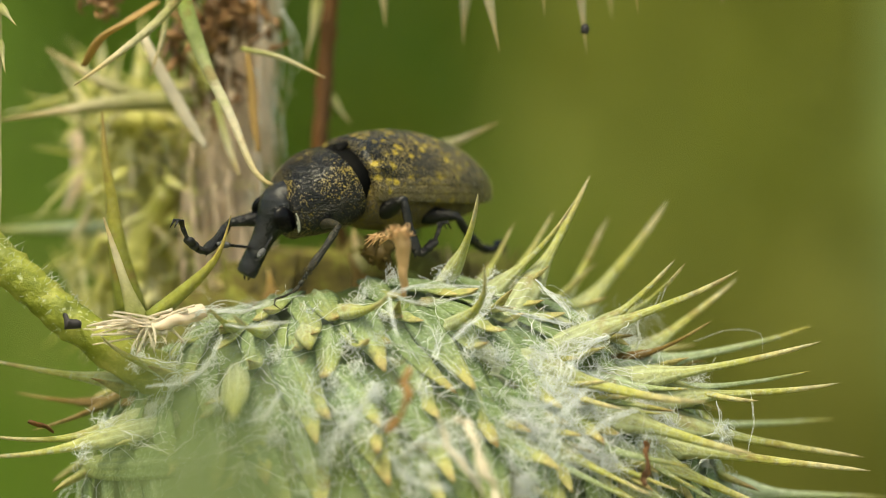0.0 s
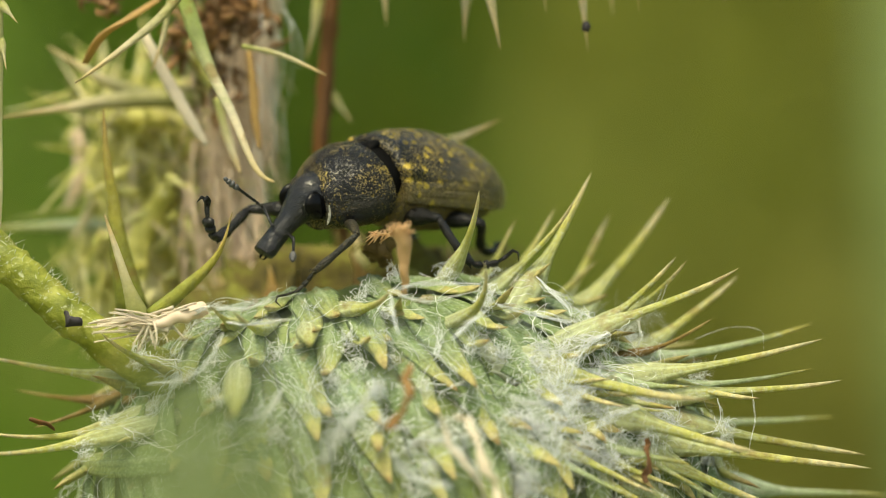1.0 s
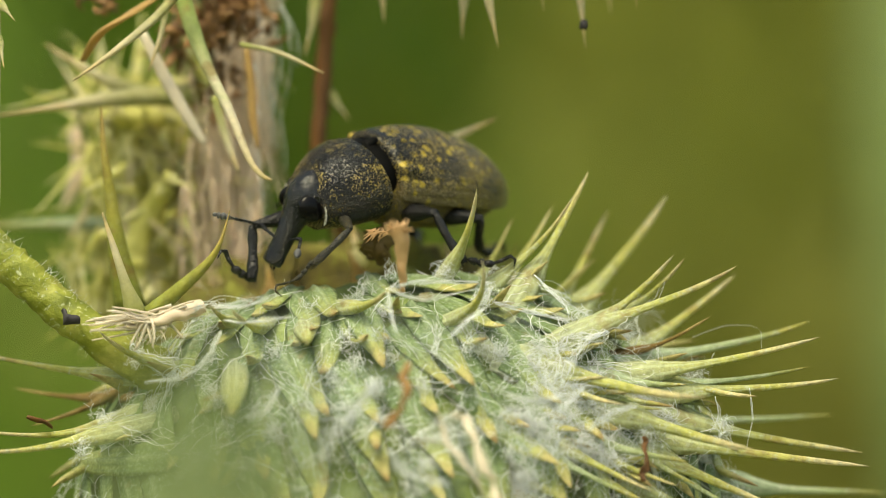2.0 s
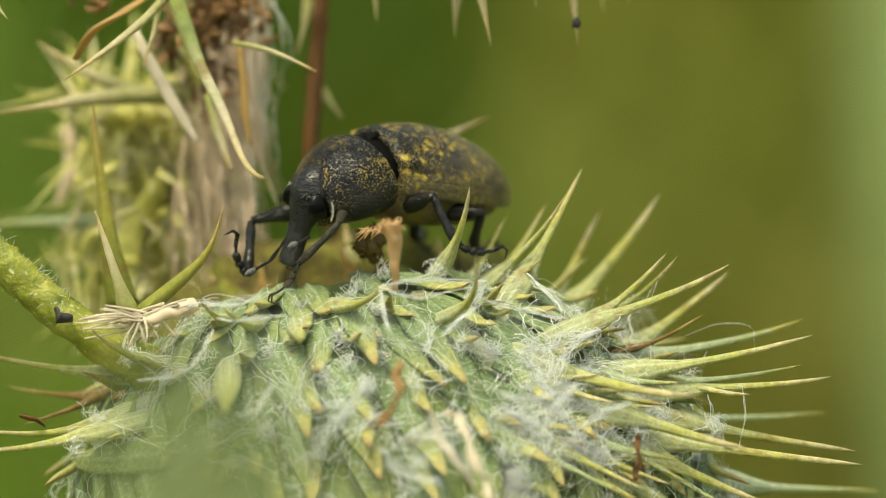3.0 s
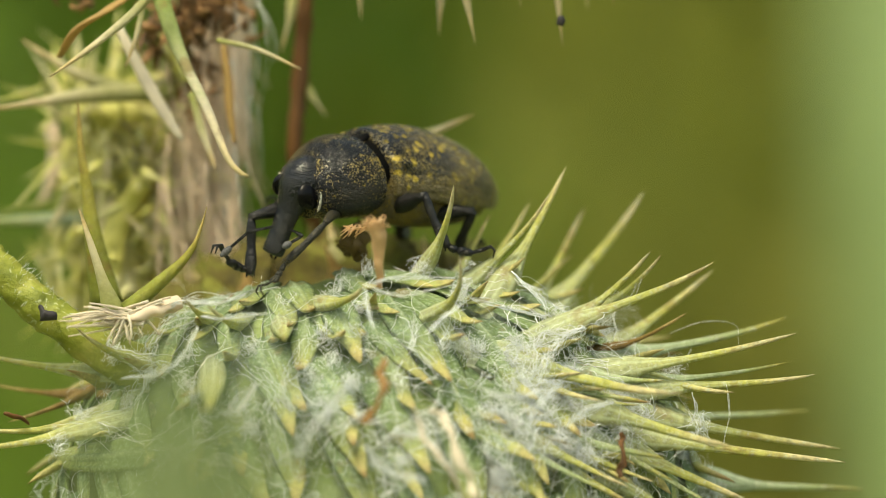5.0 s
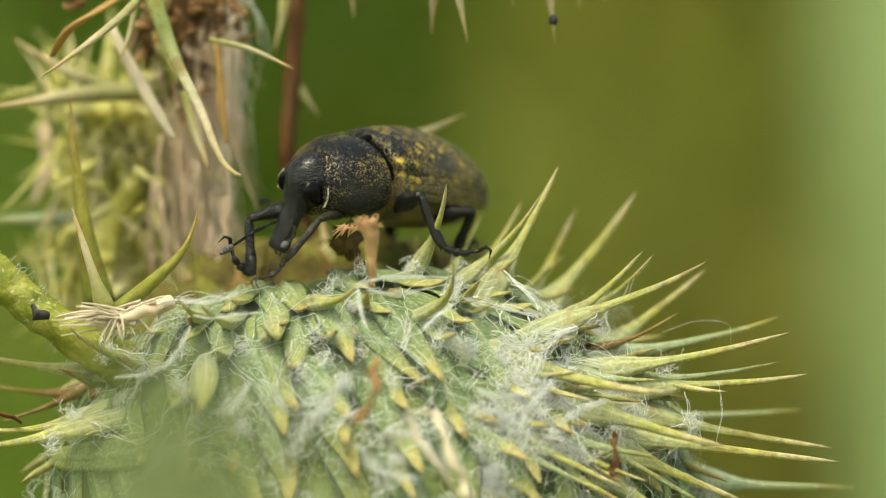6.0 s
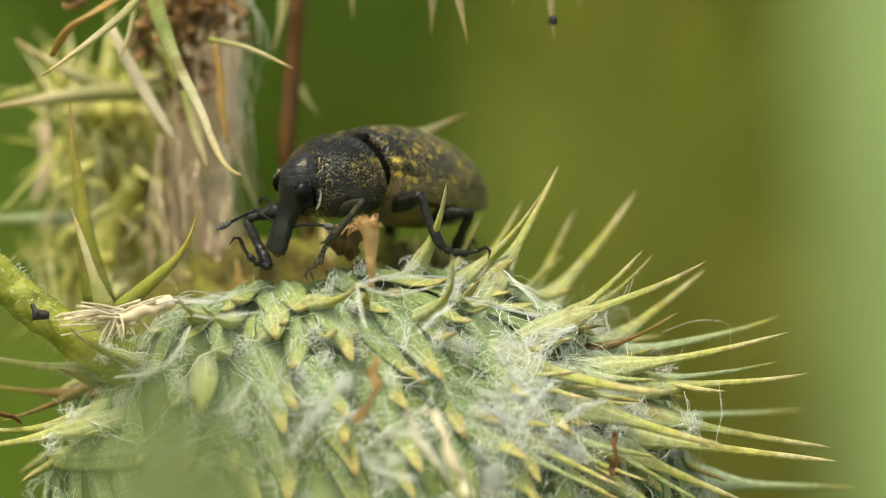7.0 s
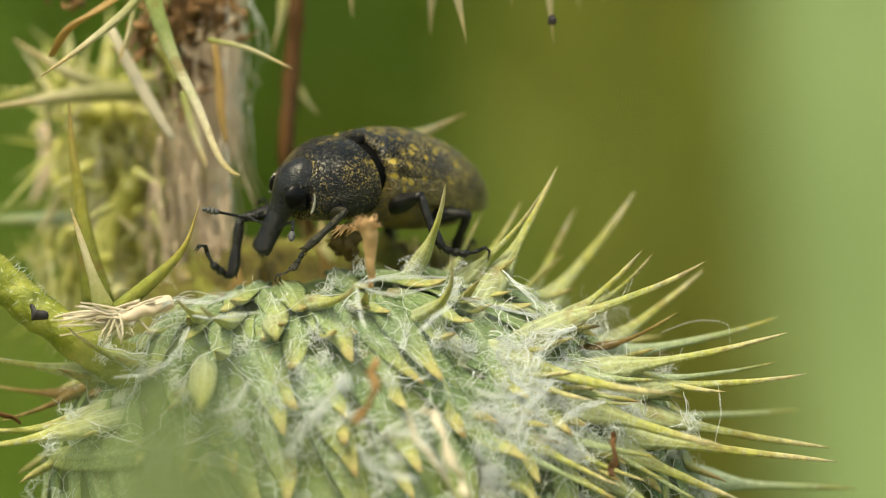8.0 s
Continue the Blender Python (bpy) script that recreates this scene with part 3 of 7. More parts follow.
def back_bracts():
    """Bracts on the far shoulder of the head, behind the weevil."""
    for i in range(50):
        x = -8.0 + 10.0 * (i + random.uniform(-0.4, 0.4)) / 50
        y = random.uniform(6.0, 10.5)
        z = -1.5 - 0.035 * (x + 2.7) ** 2 + random.uniform(-0.6, 0.5)
        tip = (x + random.gauss(0.1, 0.9), y + random.uniform(-0.6, 1.2), z + random.uniform(0.8, 2.2))
        bract(HEAD, (x, y, z), tip, random.uniform(0.8, 1.5), 0.25, random.choice((M_GREEN, M_WITHERED, M_WITHERED, M_BROWN, M_STRAW)))



def far_shoulder():
    """The far side of the head that rises behind the weevil."""
    V, rows, cols = [], 24, 40
    for i in range(rows):
        a = math.pi * i / (rows - 1)
        for j in range(cols):
            b = 2 * math.pi * j / cols
            u = np.array((math.sin(a) * math.cos(b), math.sin(a) * math.sin(b), math.cos(a)))
            k = 1 + 0.2 * noise.noise(u * 3.1) + 0.22 * noise.noise(u * 9)
            V.append(np.array((-3.0, 9.0, -3.6)) + np.array((7.0, 3.2, 3.7)) * u * k)
    part("far_shoulder", mesh("far_shoulder", V, grid_faces(rows, cols), M_WITHERED), HEAD, "olive brown far shoulder of the head")


def crown_bracts():
    """Short flat bracts that lie on the top of the head and overlap like shingles."""
    for i in range(34):
        x = -8.5 + 12.5 * (i + random.uniform(-0.5, 0.5)) / 34
        y = random.uniform(-2.6, 3.2)
        q = 1 - ((x - HEAD_C[0]) / HEAD_R[0]) ** 2 - ((y - HEAD_C[1]) / HEAD_R[1]) ** 2
        if q <= 0.05:
            continue
        p = np.array((x, y, HEAD_C[2] + HEAD_R[2] * math.sqrt(q)))
        u = (p - HEAD_C) / HEAD_R ** 2
        u /= np.linalg.norm(u)
        d = np.array((random.gauss(1.2 + 0.25 * x, 0.3), -0.8, -0.2))
        d -= u * np.dot(d, u)
        d /= np.linalg.norm(d)
        length = random.uniform(3.4, 5.0)
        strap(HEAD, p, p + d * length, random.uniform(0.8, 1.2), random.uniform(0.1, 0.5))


far_shoulder()
back_bracts()
crown_bracts()


def wool():
    """Cobweb: fine fibres that cling to bract edges and bridge from bract to bract."""
    feet = np.array([w[0] for w in WOOL_FEET])
    sides = np.array([w[1] for w in WOOL_FEET])
    widths = np.array([w[2] for w in WOOL_FEET])
    near = feet[:, 1] < 3.6
    feet, sides, widths = feet[near], sides[near], widths[near]
    fine, coarse = [], []
    for i in range(2600):
        k = random.randrange(len(feet))
        a = feet[k] + sides[k] * widths[k] * random.uniform(-0.55, 0.55)
        if noise.noise(Vector(a * 0.4)) < random.uniform(-0.75, 0.3) or (a[2] > -4.2 and a[0] < 3 and random.random() < 0.8) or (a[0] > 4 and random.random() < 0.3) or (a[0] > 0 and a[2] > -2.2 and random.random() < 0.85):
            continue
        gap = np.linalg.norm(feet - a, axis=1)
        pick = np.nonzero((gap > 0.4) & (gap < 1.9))[0]
        if len(pick) == 0:
            continue
        m = pick[random.randrange(len(pick))]
        b = feet[m] + sides[m] * widths[m] * random.uniform(-0.55, 0.55)
        out = ((a + b) / 2 - HEAD_C) / HEAD_R ** 2
        out /= np.linalg.norm(out)
        length = np.linalg.norm(b - a)
        c = (a + b) / 2 + out * random.uniform(-0.1, 0.4) * length + np.array([random.gauss(0, 0.1) for _ in range(3)]) * length
        (coarse if i % 14 == 0 else fine).append(crinkle(bezier(a, c, b, 11), 0.16) + out * random.choice((0.05, 0.15, 0.3)))
    for i in range(300):
        k = random.randrange(len(feet))
        a = feet[k] + sides[k] * widths[k] * random.uniform(-0.6, 0.6)
        if a[2] > -3.0 and random.random() < 0.9 or a[0] > 5 or (a[0] > 0 and a[2] > -2.2 and random.random() < 0.9):
            continue
        out = (a - HEAD_C) / HEAD_R ** 2
        out /= np.linalg.norm(out)
        d = np.array([random.gauss(0, 0.6) for _ in range(3)]) + out * random.uniform(0.0, 0.5)
        b = a + d * random.uniform(0.5, 1.3)
        c = (a + b) / 2 + np.array([random.gauss(0, 0.15) for _ in range(3)])
        fine.append(crinkle(bezier(a + out * 0.1, c, b, 9), 0.18))
    clumps = []
    for i in range(800):
        k = random.randrange(len(feet))
        edge = random.choice((-0.55, 0.55))
        c = feet[k] + sides[k] * widths[k] * edge
        if (c[0] < -4 and random.random() < 0.6) or (c[2] > -3.2 and random.random() < 0.6) or (c[2] > -5 and random.random() < 0.5) or noise.noise(Vector(c * 0.5)) < -0.12 or (c[0] > 4 and random.random() < 0.4):
            continue
        out = (c - HEAD_C) / HEAD_R ** 2
        out /= np.linalg.norm(out)
        c = c + out * random.uniform(0.1, 0.35)
        grain = np.array([random.gauss(0, 1) for _ in range(3)])
        for _ in range(random.randint(10, 42)):
            a = c + np.array([random.gauss(0, 0.16) for _ in range(3)])
            d = grain * 0.7 + np.array([random.gauss(0, 1) for _ in range(3)])
            d *= random.uniform(0.2, 0.9) / np.linalg.norm(d)
            clumps.append(crinkle(bezier(a - d * 0.4, a + np.array([random.gauss(0, 0.12) for _ in range(3)]), a + d * 0.6, 9), 0.24, 3.2))
    knots = [c[4] for c in clumps]
    net = []
    for i in range(1100):
        a, b = knots[random.randrange(len(knots))], knots[random.randrange(len(knots))]
        span = np.linalg.norm(b - a)
        if not 0.8 < span < 4.5:
            continue
        out = ((a + b) / 2 - HEAD_C) / HEAD_R ** 2
        out /= np.linalg.norm(out)
        mid = (a + b) / 2 + out * (0.06 * span * span + random.uniform(0, 0.3)) + np.array([random.gauss(0, 0.15) for _ in range(3)])
        net.append(crinkle(bezier(a, mid, b, 16), 0.14, 1.6))
    strands("wool_net", net, 0.012, M_WOOL, HEAD, "long white web threads netted over the bracts", "stuff")
    strands("wool_tangle", clumps, 0.0115, M_WOOL, HEAD, "tangled white wool on the bract edges", "stuff")
    bundles = []
    for i in range(110):
        k = random.randrange(len(feet))
        a = feet[k] + sides[k] * widths[k] * random.uniform(-0.5, 0.5)
        if (a[2] > -4.0 and a[0] < 2.5) or np.linalg.norm((a - HEAD_C) / HEAD_R) > 1.1:
            continue
        gap = np.linalg.norm(feet - a, axis=1)
        pick = np.nonzero((gap > 0.9) & (gap < 2.8) & (np.linalg.norm((feet - HEAD_C) / HEAD_R, axis=1) < 1.1))[0]
        m = pick[random.randrange(len(pick))]
        b = feet[m] + sides[m] * widths[m] * random.uniform(-0.5, 0.5)
        out = ((a + b) / 2 - HEAD_C) / HEAD_R ** 2
        out /= np.linalg.norm(out)
        c = (a + b) / 2 + out * random.uniform(0.1, 0.8) + np.array([random.gauss(0, 0.3) for _ in range(3)])
        for _ in range(random.randint(3, 9)):
            j = np.array([random.gauss(0, 0.1) for _ in range(3)])
            bundles.append(crinkle(bezier(a + out * 0.4 + j * 0.5, c + out * 0.2 + j * 2.2, b + out * 0.4 + np.array([random.gauss(0, 0.22) for _ in range(3)]), 14), 0.2, 1.8))
    threads = []
    for i in range(120):
        a, b = SPINE_POINTS[random.randrange(len(SPINE_POINTS))], SPINE_POINTS[random.randrange(len(SPINE_POINTS))]
        if 0.5 < np.linalg.norm(b - a) < 2.6:
            threads.append(bezier(a, (a + b) / 2 + np.array((random.gauss(0, 0.3), random.gauss(0, 0.2), random.uniform(-0.5, 0.1))), b, 9))
    strands("stray_thread", threads, 0.009, M_WOOL, HEAD, "stray web threads slung between the spines", "stuff")
    strands("drawn_wool", bundles, 0.015, M_WOOL, HEAD, "white cobweb threads drawn into bundles", "stuff")
    strands("fine_wool", fine, 0.0105, M_WOOL, HEAD, "fine white cobweb hairs", "stuff")
    strands("coarse_wool", coarse, 0.023, M_WOOL, HEAD, "thicker white cobweb threads", "stuff")


wool()


def tufts():
    """Matted white flocks of wool between the bracts."""
    lines = []
    for x, z, size, count in ((-1.2, -6.8, 0.8, 150), (1.1, -3.6, 0.6, 110), (-3.9, -7.2, 0.8, 140), (-6.1, -6.0, 0.8, 120), (-3.3, -6.4, 0.5, 80), (5.1, -3.4, 0.7, 110), (4.5, -4.8, 0.6, 90),
                              (-4.5, -7.8, 0.9, 140), (8.7, -4.8, 0.5, 60), (7.6, -3.7, 0.5, 60), (0.4, -6.2, 0.6, 90), (2.6, -6.0, 0.6, 90), (3.8, -7.4, 0.7, 100),
                              (-8.0, -3.2, 0.6, 90), (-9.8, -4.2, 0.6, 90), (5.8, -6.8, 0.6, 90), (6.3, -6.2, 0.9, 170), (7.2, -5.4, 0.7, 130), (5.0, -7.6, 0.9, 150), (7.0, -7.2, 0.8, 130), (6.9, -2.9, 0.4, 50)):
        grain = np.array((random.gauss(0, 1), -0.3, random.gauss(0, 1)))
        for _ in range(count * 4 // 10):
            a = head_point(x + random.gauss(0, size * 0.6), z + random.gauss(0, size * 0.5), random.uniform(0.2, 0.9))
            d = grain * 0.4 + np.array([random.gauss(0, 0.9) for _ in range(3)])
            d *= random.uniform(0.4, 1.5) / np.linalg.norm(d)
            lines.append(crinkle(bezier(a - d * 0.5, a + np.array([random.gauss(0, 0.2) for _ in range(3)]), a + d * 0.5, 10), 0.22, 3.0))
    for _ in range(90):
        a = np.array((random.gauss(0.15, 0.2), -1.2 + random.gauss(-0.1, 0.15), -0.9 + random.gauss(0, 0.22)))
        d = np.array([random.gauss(0, 1) for _ in range(3)])
        d *= random.uniform(0.15, 0.45) / np.linalg.norm(d)
        lines.append(bezier(a - d * 0.5, a + np.array([random.gauss(0, 0.03) for _ in range(3)]), a + d * 0.5, 6))
    strands("wool_flock", lines, 0.008, M_WOOL, HEAD, "matted white wool flocks", "stuff")


tufts()


def web(*pts, r=0.014, n=5, spread=0.12, material=None):
    """A twisted cord of a few long threads through given points."""
    lines = []
    p = np.array(pts, float)
    t = np.linspace(0, 1, len(p))
    for i in range(n * 2):
        s = np.linspace(0, 1, 20)
        q = np.stack([hermite(t, p[:, k], s) for k in range(3)], 1)
        am = random.uniform(0.3, 1.6) * spread
        for m in range(20):
            q[m] += am * np.array(noise.noise_vector((s[m] * 3.0 + i * 7.3, i * 1.7, p[0][0] * 3))) * (0.5 + 1.2 * math.sin(s[m] * math.pi))
        first = random.randint(0, 8)
        lines.append(q[first:first + random.randint(7, 20)] if i % 3 else q)
    strands("cobweb_cord", lines, r, material or M_WOOL, HEAD, "twisted white cobweb cord", "stuff")


def web_film():
    """Gauzy sheets of the finest web stretched over the front of the head."""
    n = Nodes("web_film")
    warp = n.noise(7.0, 3, 0.7, (1, 1, 0.12))
    weft = n.noise(6.0, 3, 0.7, (0.14, 1, 1))
    veil = n.math("MAXIMUM", n.ramp(warp, (0.5, 0.0), (0.66, 1.0)), n.ramp(weft, (0.5, 0.0), (0.66, 1.0)))
    patchy = n.ramp(n.noise(0.42, 4, 0.6), (0.42, 0.0), (0.66, 1.0))
    cover = n.math("MULTIPLY", n.math("ADD", n.math("MULTIPLY", veil, 0.2), 0.02), patchy)
    n.out.inputs["Alpha"].default_value = 1.0
    mat = n.done((0.60, 0.72, 0.62), 0.8, spec=0.2)
    clear = n.add("ShaderNodeBsdfTransparent")
    both = n.add("ShaderNodeMixShader")
    n.link(cover, both.inputs[0])
    n.link(clear.outputs[0], both.inputs[1])
    n.link(n.out.outputs[0], both.inputs[2])
    n.link(both.outputs[0], n.tree.nodes["Material Output"].inputs[0])
    for layer, (height, x0, x1, z0, z1) in enumerate(((0.9, -9.5, 5.5, -9.3, -2.6), (1.6, -8.5, 4.0, -9.3, -3.6))):
        V, N, M = [], 40, 24
        for i in range(M):
            for j in range(N):
                x, z = x0 + (x1 - x0) * j / (N - 1), z0 + (z1 - z0) * i / (M - 1)
                x += 0.5 * noise.noise((z * 1.3, layer, 4))
                z += 0.5 * noise.noise((x * 1.3, layer, 9))
                V.append(head_point(x, z, height + 0.7 * noise.noise((x * 0.7, z * 0.7, layer * 5))))
        part("web_film", mesh("web_film", V, grid_faces(M, N, False), mat), HEAD, "thin gauzy white web film")


web_film()


web((-1.84, -4, -1.45), (-0.86, -3.5, -1.26), (0.12, -2.5, -1.16), (1.31, -2, -1.23), n=4)
web((-1.84, -4, -1.45), (-1.06, -4, -1.74), (-0.27, -3.5, -1.78), (1.31, -2, -1.46), n=4)
web((-1.84, -4.2, -1.54), (-1.74, -4.5, -2.13), (-1.54, -5, -2.9), n=6)
web((1.89, -2.5, -1.95), (2.89, -2, -2.16), (3.88, -2, -2.45), (4.47, -2, -2.55), n=6)
web((3.31, -0.5, -0.98), (3.7, -0.8, -1.37), (4.28, -1.5, -1.96), (4.51, -2, -2.35), n=5)
web((5.89, -0.8, -2.97), (5.08, -1.5, -3.35), (4.65, -2.5, -3.92), (4.44, -3, -4.41), n=9, spread=0.25)
web((5.89, -0.8, -2.97), (5.29, -1, -3.16), (4.27, -2, -3.14), n=7, spread=0.2)
web((-7.55, -3, -2.54), (-6.75, -3.5, -2.63), (-5.16, -4, -2.42), n=5)
web((-7.65, -3, -2.93), (-8.12, -3.5, -3.9), (-8.9, -3.5, -4.49), (-10.31, -3, -4.7), n=7, spread=0.2)
web((-9.03, -1, -2.37), (-8.19, -2, -2.06), (-6.77, -3, -2.05), (-5.98, -3, -1.75), n=7, spread=0.2)
web((0.31, -5.5, -3.08), (0.9, -4.5, -2.52), (1.49, -3.5, -2.14), n=6)
web((-2.18, -8, -4.57), (-2.95, -7.5, -5.54), (-3.53, -7.5, -6.31), (-4.09, -8, -7.24), n=9, spread=0.25)
web((-5.49, -6, -4.81), (-6.05, -6.5, -5.57), (-6.82, -6.5, -5.76), n=6, spread=0.25)
web((4.99, -4.5, -4.86), (4.19, -5.5, -5.41), (3.89, -6, -6.17), n=7, spread=0.2)
web((2.24, -6.5, -4.99), (3.41, -5.5, -5.31), (4.41, -4.5, -5.05), n=6, spread=0.2)
web((6.8, -3, -5.49), (5.79, -4, -5.85), (4.98, -5, -6.4), n=7, spread=0.2)
web((-0.84, -7.5, -6.5), (0.31, -7.5, -6.69), (1.26, -8, -7.82), n=7, spread=0.3)
web((-1.8, -8, -6.86), (-1.22, -8, -7.63), (0.3, -8.5, -7.98), n=8, spread=0.3)
web((9.69, -0.5, -5.27), (9.8, -0.3, -5.97), (9.51, -0.2, -6.57), n=2, spread=0.05)
web((10.93, 0.2, -4.99), (11.03, 0.2, -5.99), (10.82, 0, -7.18), n=2, spread=0.05, r=0.009)
web((9.02, 2, -3.22), (10.23, 2, -2.81), (11.34, 2, -2.91), (11.36, 0, -3.58), n=1, spread=0.05, r=0.006)


# ---- stem, dead leaves and neighbours ----
def rod(name, pts, radii, material, parent, label="", sides=10, flat=1.0, n=24, rough=0.0):
    p = np.array(pts, float)
    t, s = np.linspace(0, 1, len(p)), np.linspace(0, 1, n)
    q = np.stack([hermite(t, p[:, k], s) for k in range(3)], 1)
    r = hermite(t, radii, s)
    v, f = tube(q, r, sides, flat)
    if rough:
        v = np.array([c + rough * np.array(noise.noise_vector(c * 2.3)) for c in v])
    along = np.repeat(s, sides)
    return part(name, mesh(name, v, f, material, along=along), parent, label)


STEM = thing("thistle_plant", "weathered thistle stem with spiny green wings and dead fibres", "plant stem")
rod("stalk", [(-22, 15, -420), (-12, 13, -60), (-9.6, 14, -12), (-8.6, 14, 0), (-7.4, 13, 8), (-6.5, 12, 16)], [3.5, 2.4, 1.4, 1.25, 1.2, 1.2], M_STEM, STEM, sides=16, n=60, rough=0.25)


def S(p0, p1, w, lift=0.15, m=None, sharp=0.4, name="spine"):
    bract(STEM, p0, p1, w * 0.6, lift, m or M_STRAW, name, sharp, 0.6, out=(0, -0.4, 0.9))


rod("peduncle", [(-17.17, 1, 1.13), (-15.32, 0.5, -0.58), (-13.72, 0.5, -1.99), (-12.01, 0.5, -3.29), (-9.18, 2, -5.04)], [.65, .7, .68, .7, 1.0], M_GREEN, STEM, "hairy yellow-green side stalk", 14, n=60, rough=0.14)


def stalk_hairs():
    lines = []
    a0, a1 = np.array((-16.53, 0.5, 0.52)), np.array((-11.91, 0.5, -3.29))
    for _ in range(260):
        s = random.random()
        q = random.uniform(0, 6.28)
        n = np.array((0.62 * math.cos(q), -abs(math.sin(q)), 0.75 * math.cos(q)))
        a = a0 + (a1 - a0) * s + n * 0.62
        b = a + n * random.uniform(0.1, 0.28) + np.array([random.gauss(0, 0.1) for _ in range(3)])
        lines.append(bezier(a, (a + b) / 2, b, 4))
    strands("stalk_hairs", lines, 0.008, M_WOOL, STEM, "short pale hairs on the side stalk", "stuff")


stalk_hairs()


def spike(pts, radii, material=None, name="spine"):
    return rod(name, pts, radii, material or M_STRAW, STEM, sides=9, flat=0.7, n=22)


spike([(-9.5, 3.5, 9.6), (-8.93, 3, 7.85), (-8.35, 2.5, 6.41), (-7.52, 2, 4.77), (-6.84, 1.6, 3.15), (-6.41, 1.5, 2.58), (-6.03, 1.5, 2.38)], [.3, .3, .22, .17, .12, .09, .05], M_GREENTOP)
spike([(-8.98, 2, 9.63), (-10.08, 1.8, 8.3), (-11.47, 1.4, 7.11), (-13.09, 1, 5.91)], [.24, .24, .17, .04])
spike([(-8.29, 6, 5.5), (-7.81, 5.5, 3.94), (-7.34, 5, 2.69)], [.14, .16, .05])
spike([(-9.11, 9, 5.69), (-11.99, 8, 5.49), (-14, 7, 5.17), (-16.39, 7, 4.82)], [.6, .45, .2, .05])
spike([(-11, 9, 5.69), (-12.68, 9, 6.32), (-14.7, 9, 7.54)], [.45, .28, .06])
spike([(-7.24, 4, 7.34), (-5.79, 3.5, 6.99), (-4.21, 3, 6.26)], [.14, .13, .05])
spike([(-11.2, 3.6, -2.2), (-11.63, 3, 0.02), (-11.86, 2.8, 1.85), (-12.09, 2.6, 3.47), (-12.19, 2.5, 5.03)], [.6, .36, .22, .13, .03], M_OLIVE)
spike([(-10.79, 0.2, -2.38), (-11.16, 0, -1.28), (-11.58, 0, 0.02), (-11.98, 0, 1.22)], [.42, .2, .12, .03])
spike([(-10.28, 0, -2.38), (-8.87, -0.2, -1.18), (-8.17, -0.3, -0.48), (-7.76, -0.4, 0.22), (-7.44, -0.4, 1.3)], [.46, .32, .2, .1, .02], M_OLIVE)
spike([(-9.8, 3, 9.27), (-10.04, 3, 7.75), (-10.51, 3, 6.32)], [.12, .1, .03])
spike([(-13.95, 15, 4.57), (-13.91, 15, 2.84), (-14.49, 15, 1.49)], [.3, .25, .06], M_DRY)
spike([(-12.46, 12, 0.87), (-14.59, 12, 0.87), (-17.15, 12, 0.79)], [.5, .3, .1], M_PALE)
spike([(-10.22, 10, 2.34), (-11.27, 10, 0.44), (-11.53, 9, -1.66)], [.4, .5, .5], M_WING, "leaf_rib")


def blob(name, at, size, material, parent, amount=0.35, freq=0.8):
    V, rows, cols = [], 14, 18
    for i in range(rows):
        a = math.pi * i / (rows - 1)
        for j in range(cols):
            b = 2 * math.pi * j / cols
            u = np.array((math.sin(a) * math.cos(b), math.sin(a) * math.sin(b), math.cos(a)))
            V.append(np.array(at) + np.array(size) * u * (1 + amount * noise.noise(Vector(u * 2.0) + Vector(at) * freq)))
    return part(name, mesh(name, V, grid_faces(rows, cols), material), parent)


def wing(cx, cy, cz, sx, sz, turn):
    """A crinkled green stem wing."""
    rows, cols = 14, 10
    V = []
    for i in range(rows):
        for j in range(cols):
            u, v = i / (rows - 1) * 2 - 1, j / (cols - 1) * 2 - 1
            e = math.sqrt(max(0, 1 - u * u * 0.9))
            x, z = sx * v * e, sz * u
            V.append((cx + x * math.cos(turn) - z * math.sin(turn), cy + 0.5 * math.sin(3 * u + 2 * v) + 0.6 * noise.noise((x, z, cx)), cz + x * math.sin(turn) + z * math.cos(turn)))
    ob = part("stem_wing", mesh("stem_wing", V, grid_faces(rows, cols, False), M_WING), STEM, "crinkled yellow-green stem wing")
    ob.modifiers.new("thickness", "SOLIDIFY").thickness = 0.25 * MM


for wx, wy, wz, wsx, wsz, wt in ((-10.6, 11, 5.2, 2.1, 0.9, 0.2), (-11.2, 14, 2.4, 0.9, 2.6, 0.1), (-11.6, 12, -1.6, 0.9, 2.2, -0.3), (-9.0, 8, 7.5, 0.45, 1.6, 0.2),
                                 (-10.2, 11, -1.5, 0.8, 1.8, 0.4), (-12.6, 13, -1.8, 0.8, 1.6, -0.5), (-11.8, 12, 4.6, 1.2, 0.6, -0.3), (-9.2, 13, 4.0, 0.6, 1.6, 0.5)):
    wing(wx, wy, wz, wsx, wsz, wt)
for _ in range(60):
    foot = (random.uniform(-13.0, -9.4), random.uniform(8.5, 12.5), random.uniform(-2.4, 5.8))
    way = (random.gauss(-0.4, 0.9), random.gauss(-0.3, 0.4), random.gauss(0.0, 0.9))
    S(foot, tuple(f + d * random.uniform(0.8, 1.6) for f, d in zip(foot, way)), random.uniform(0.4, 0.9), 0.15, random.choice((M_WING, M_WING, M_STRAW)))



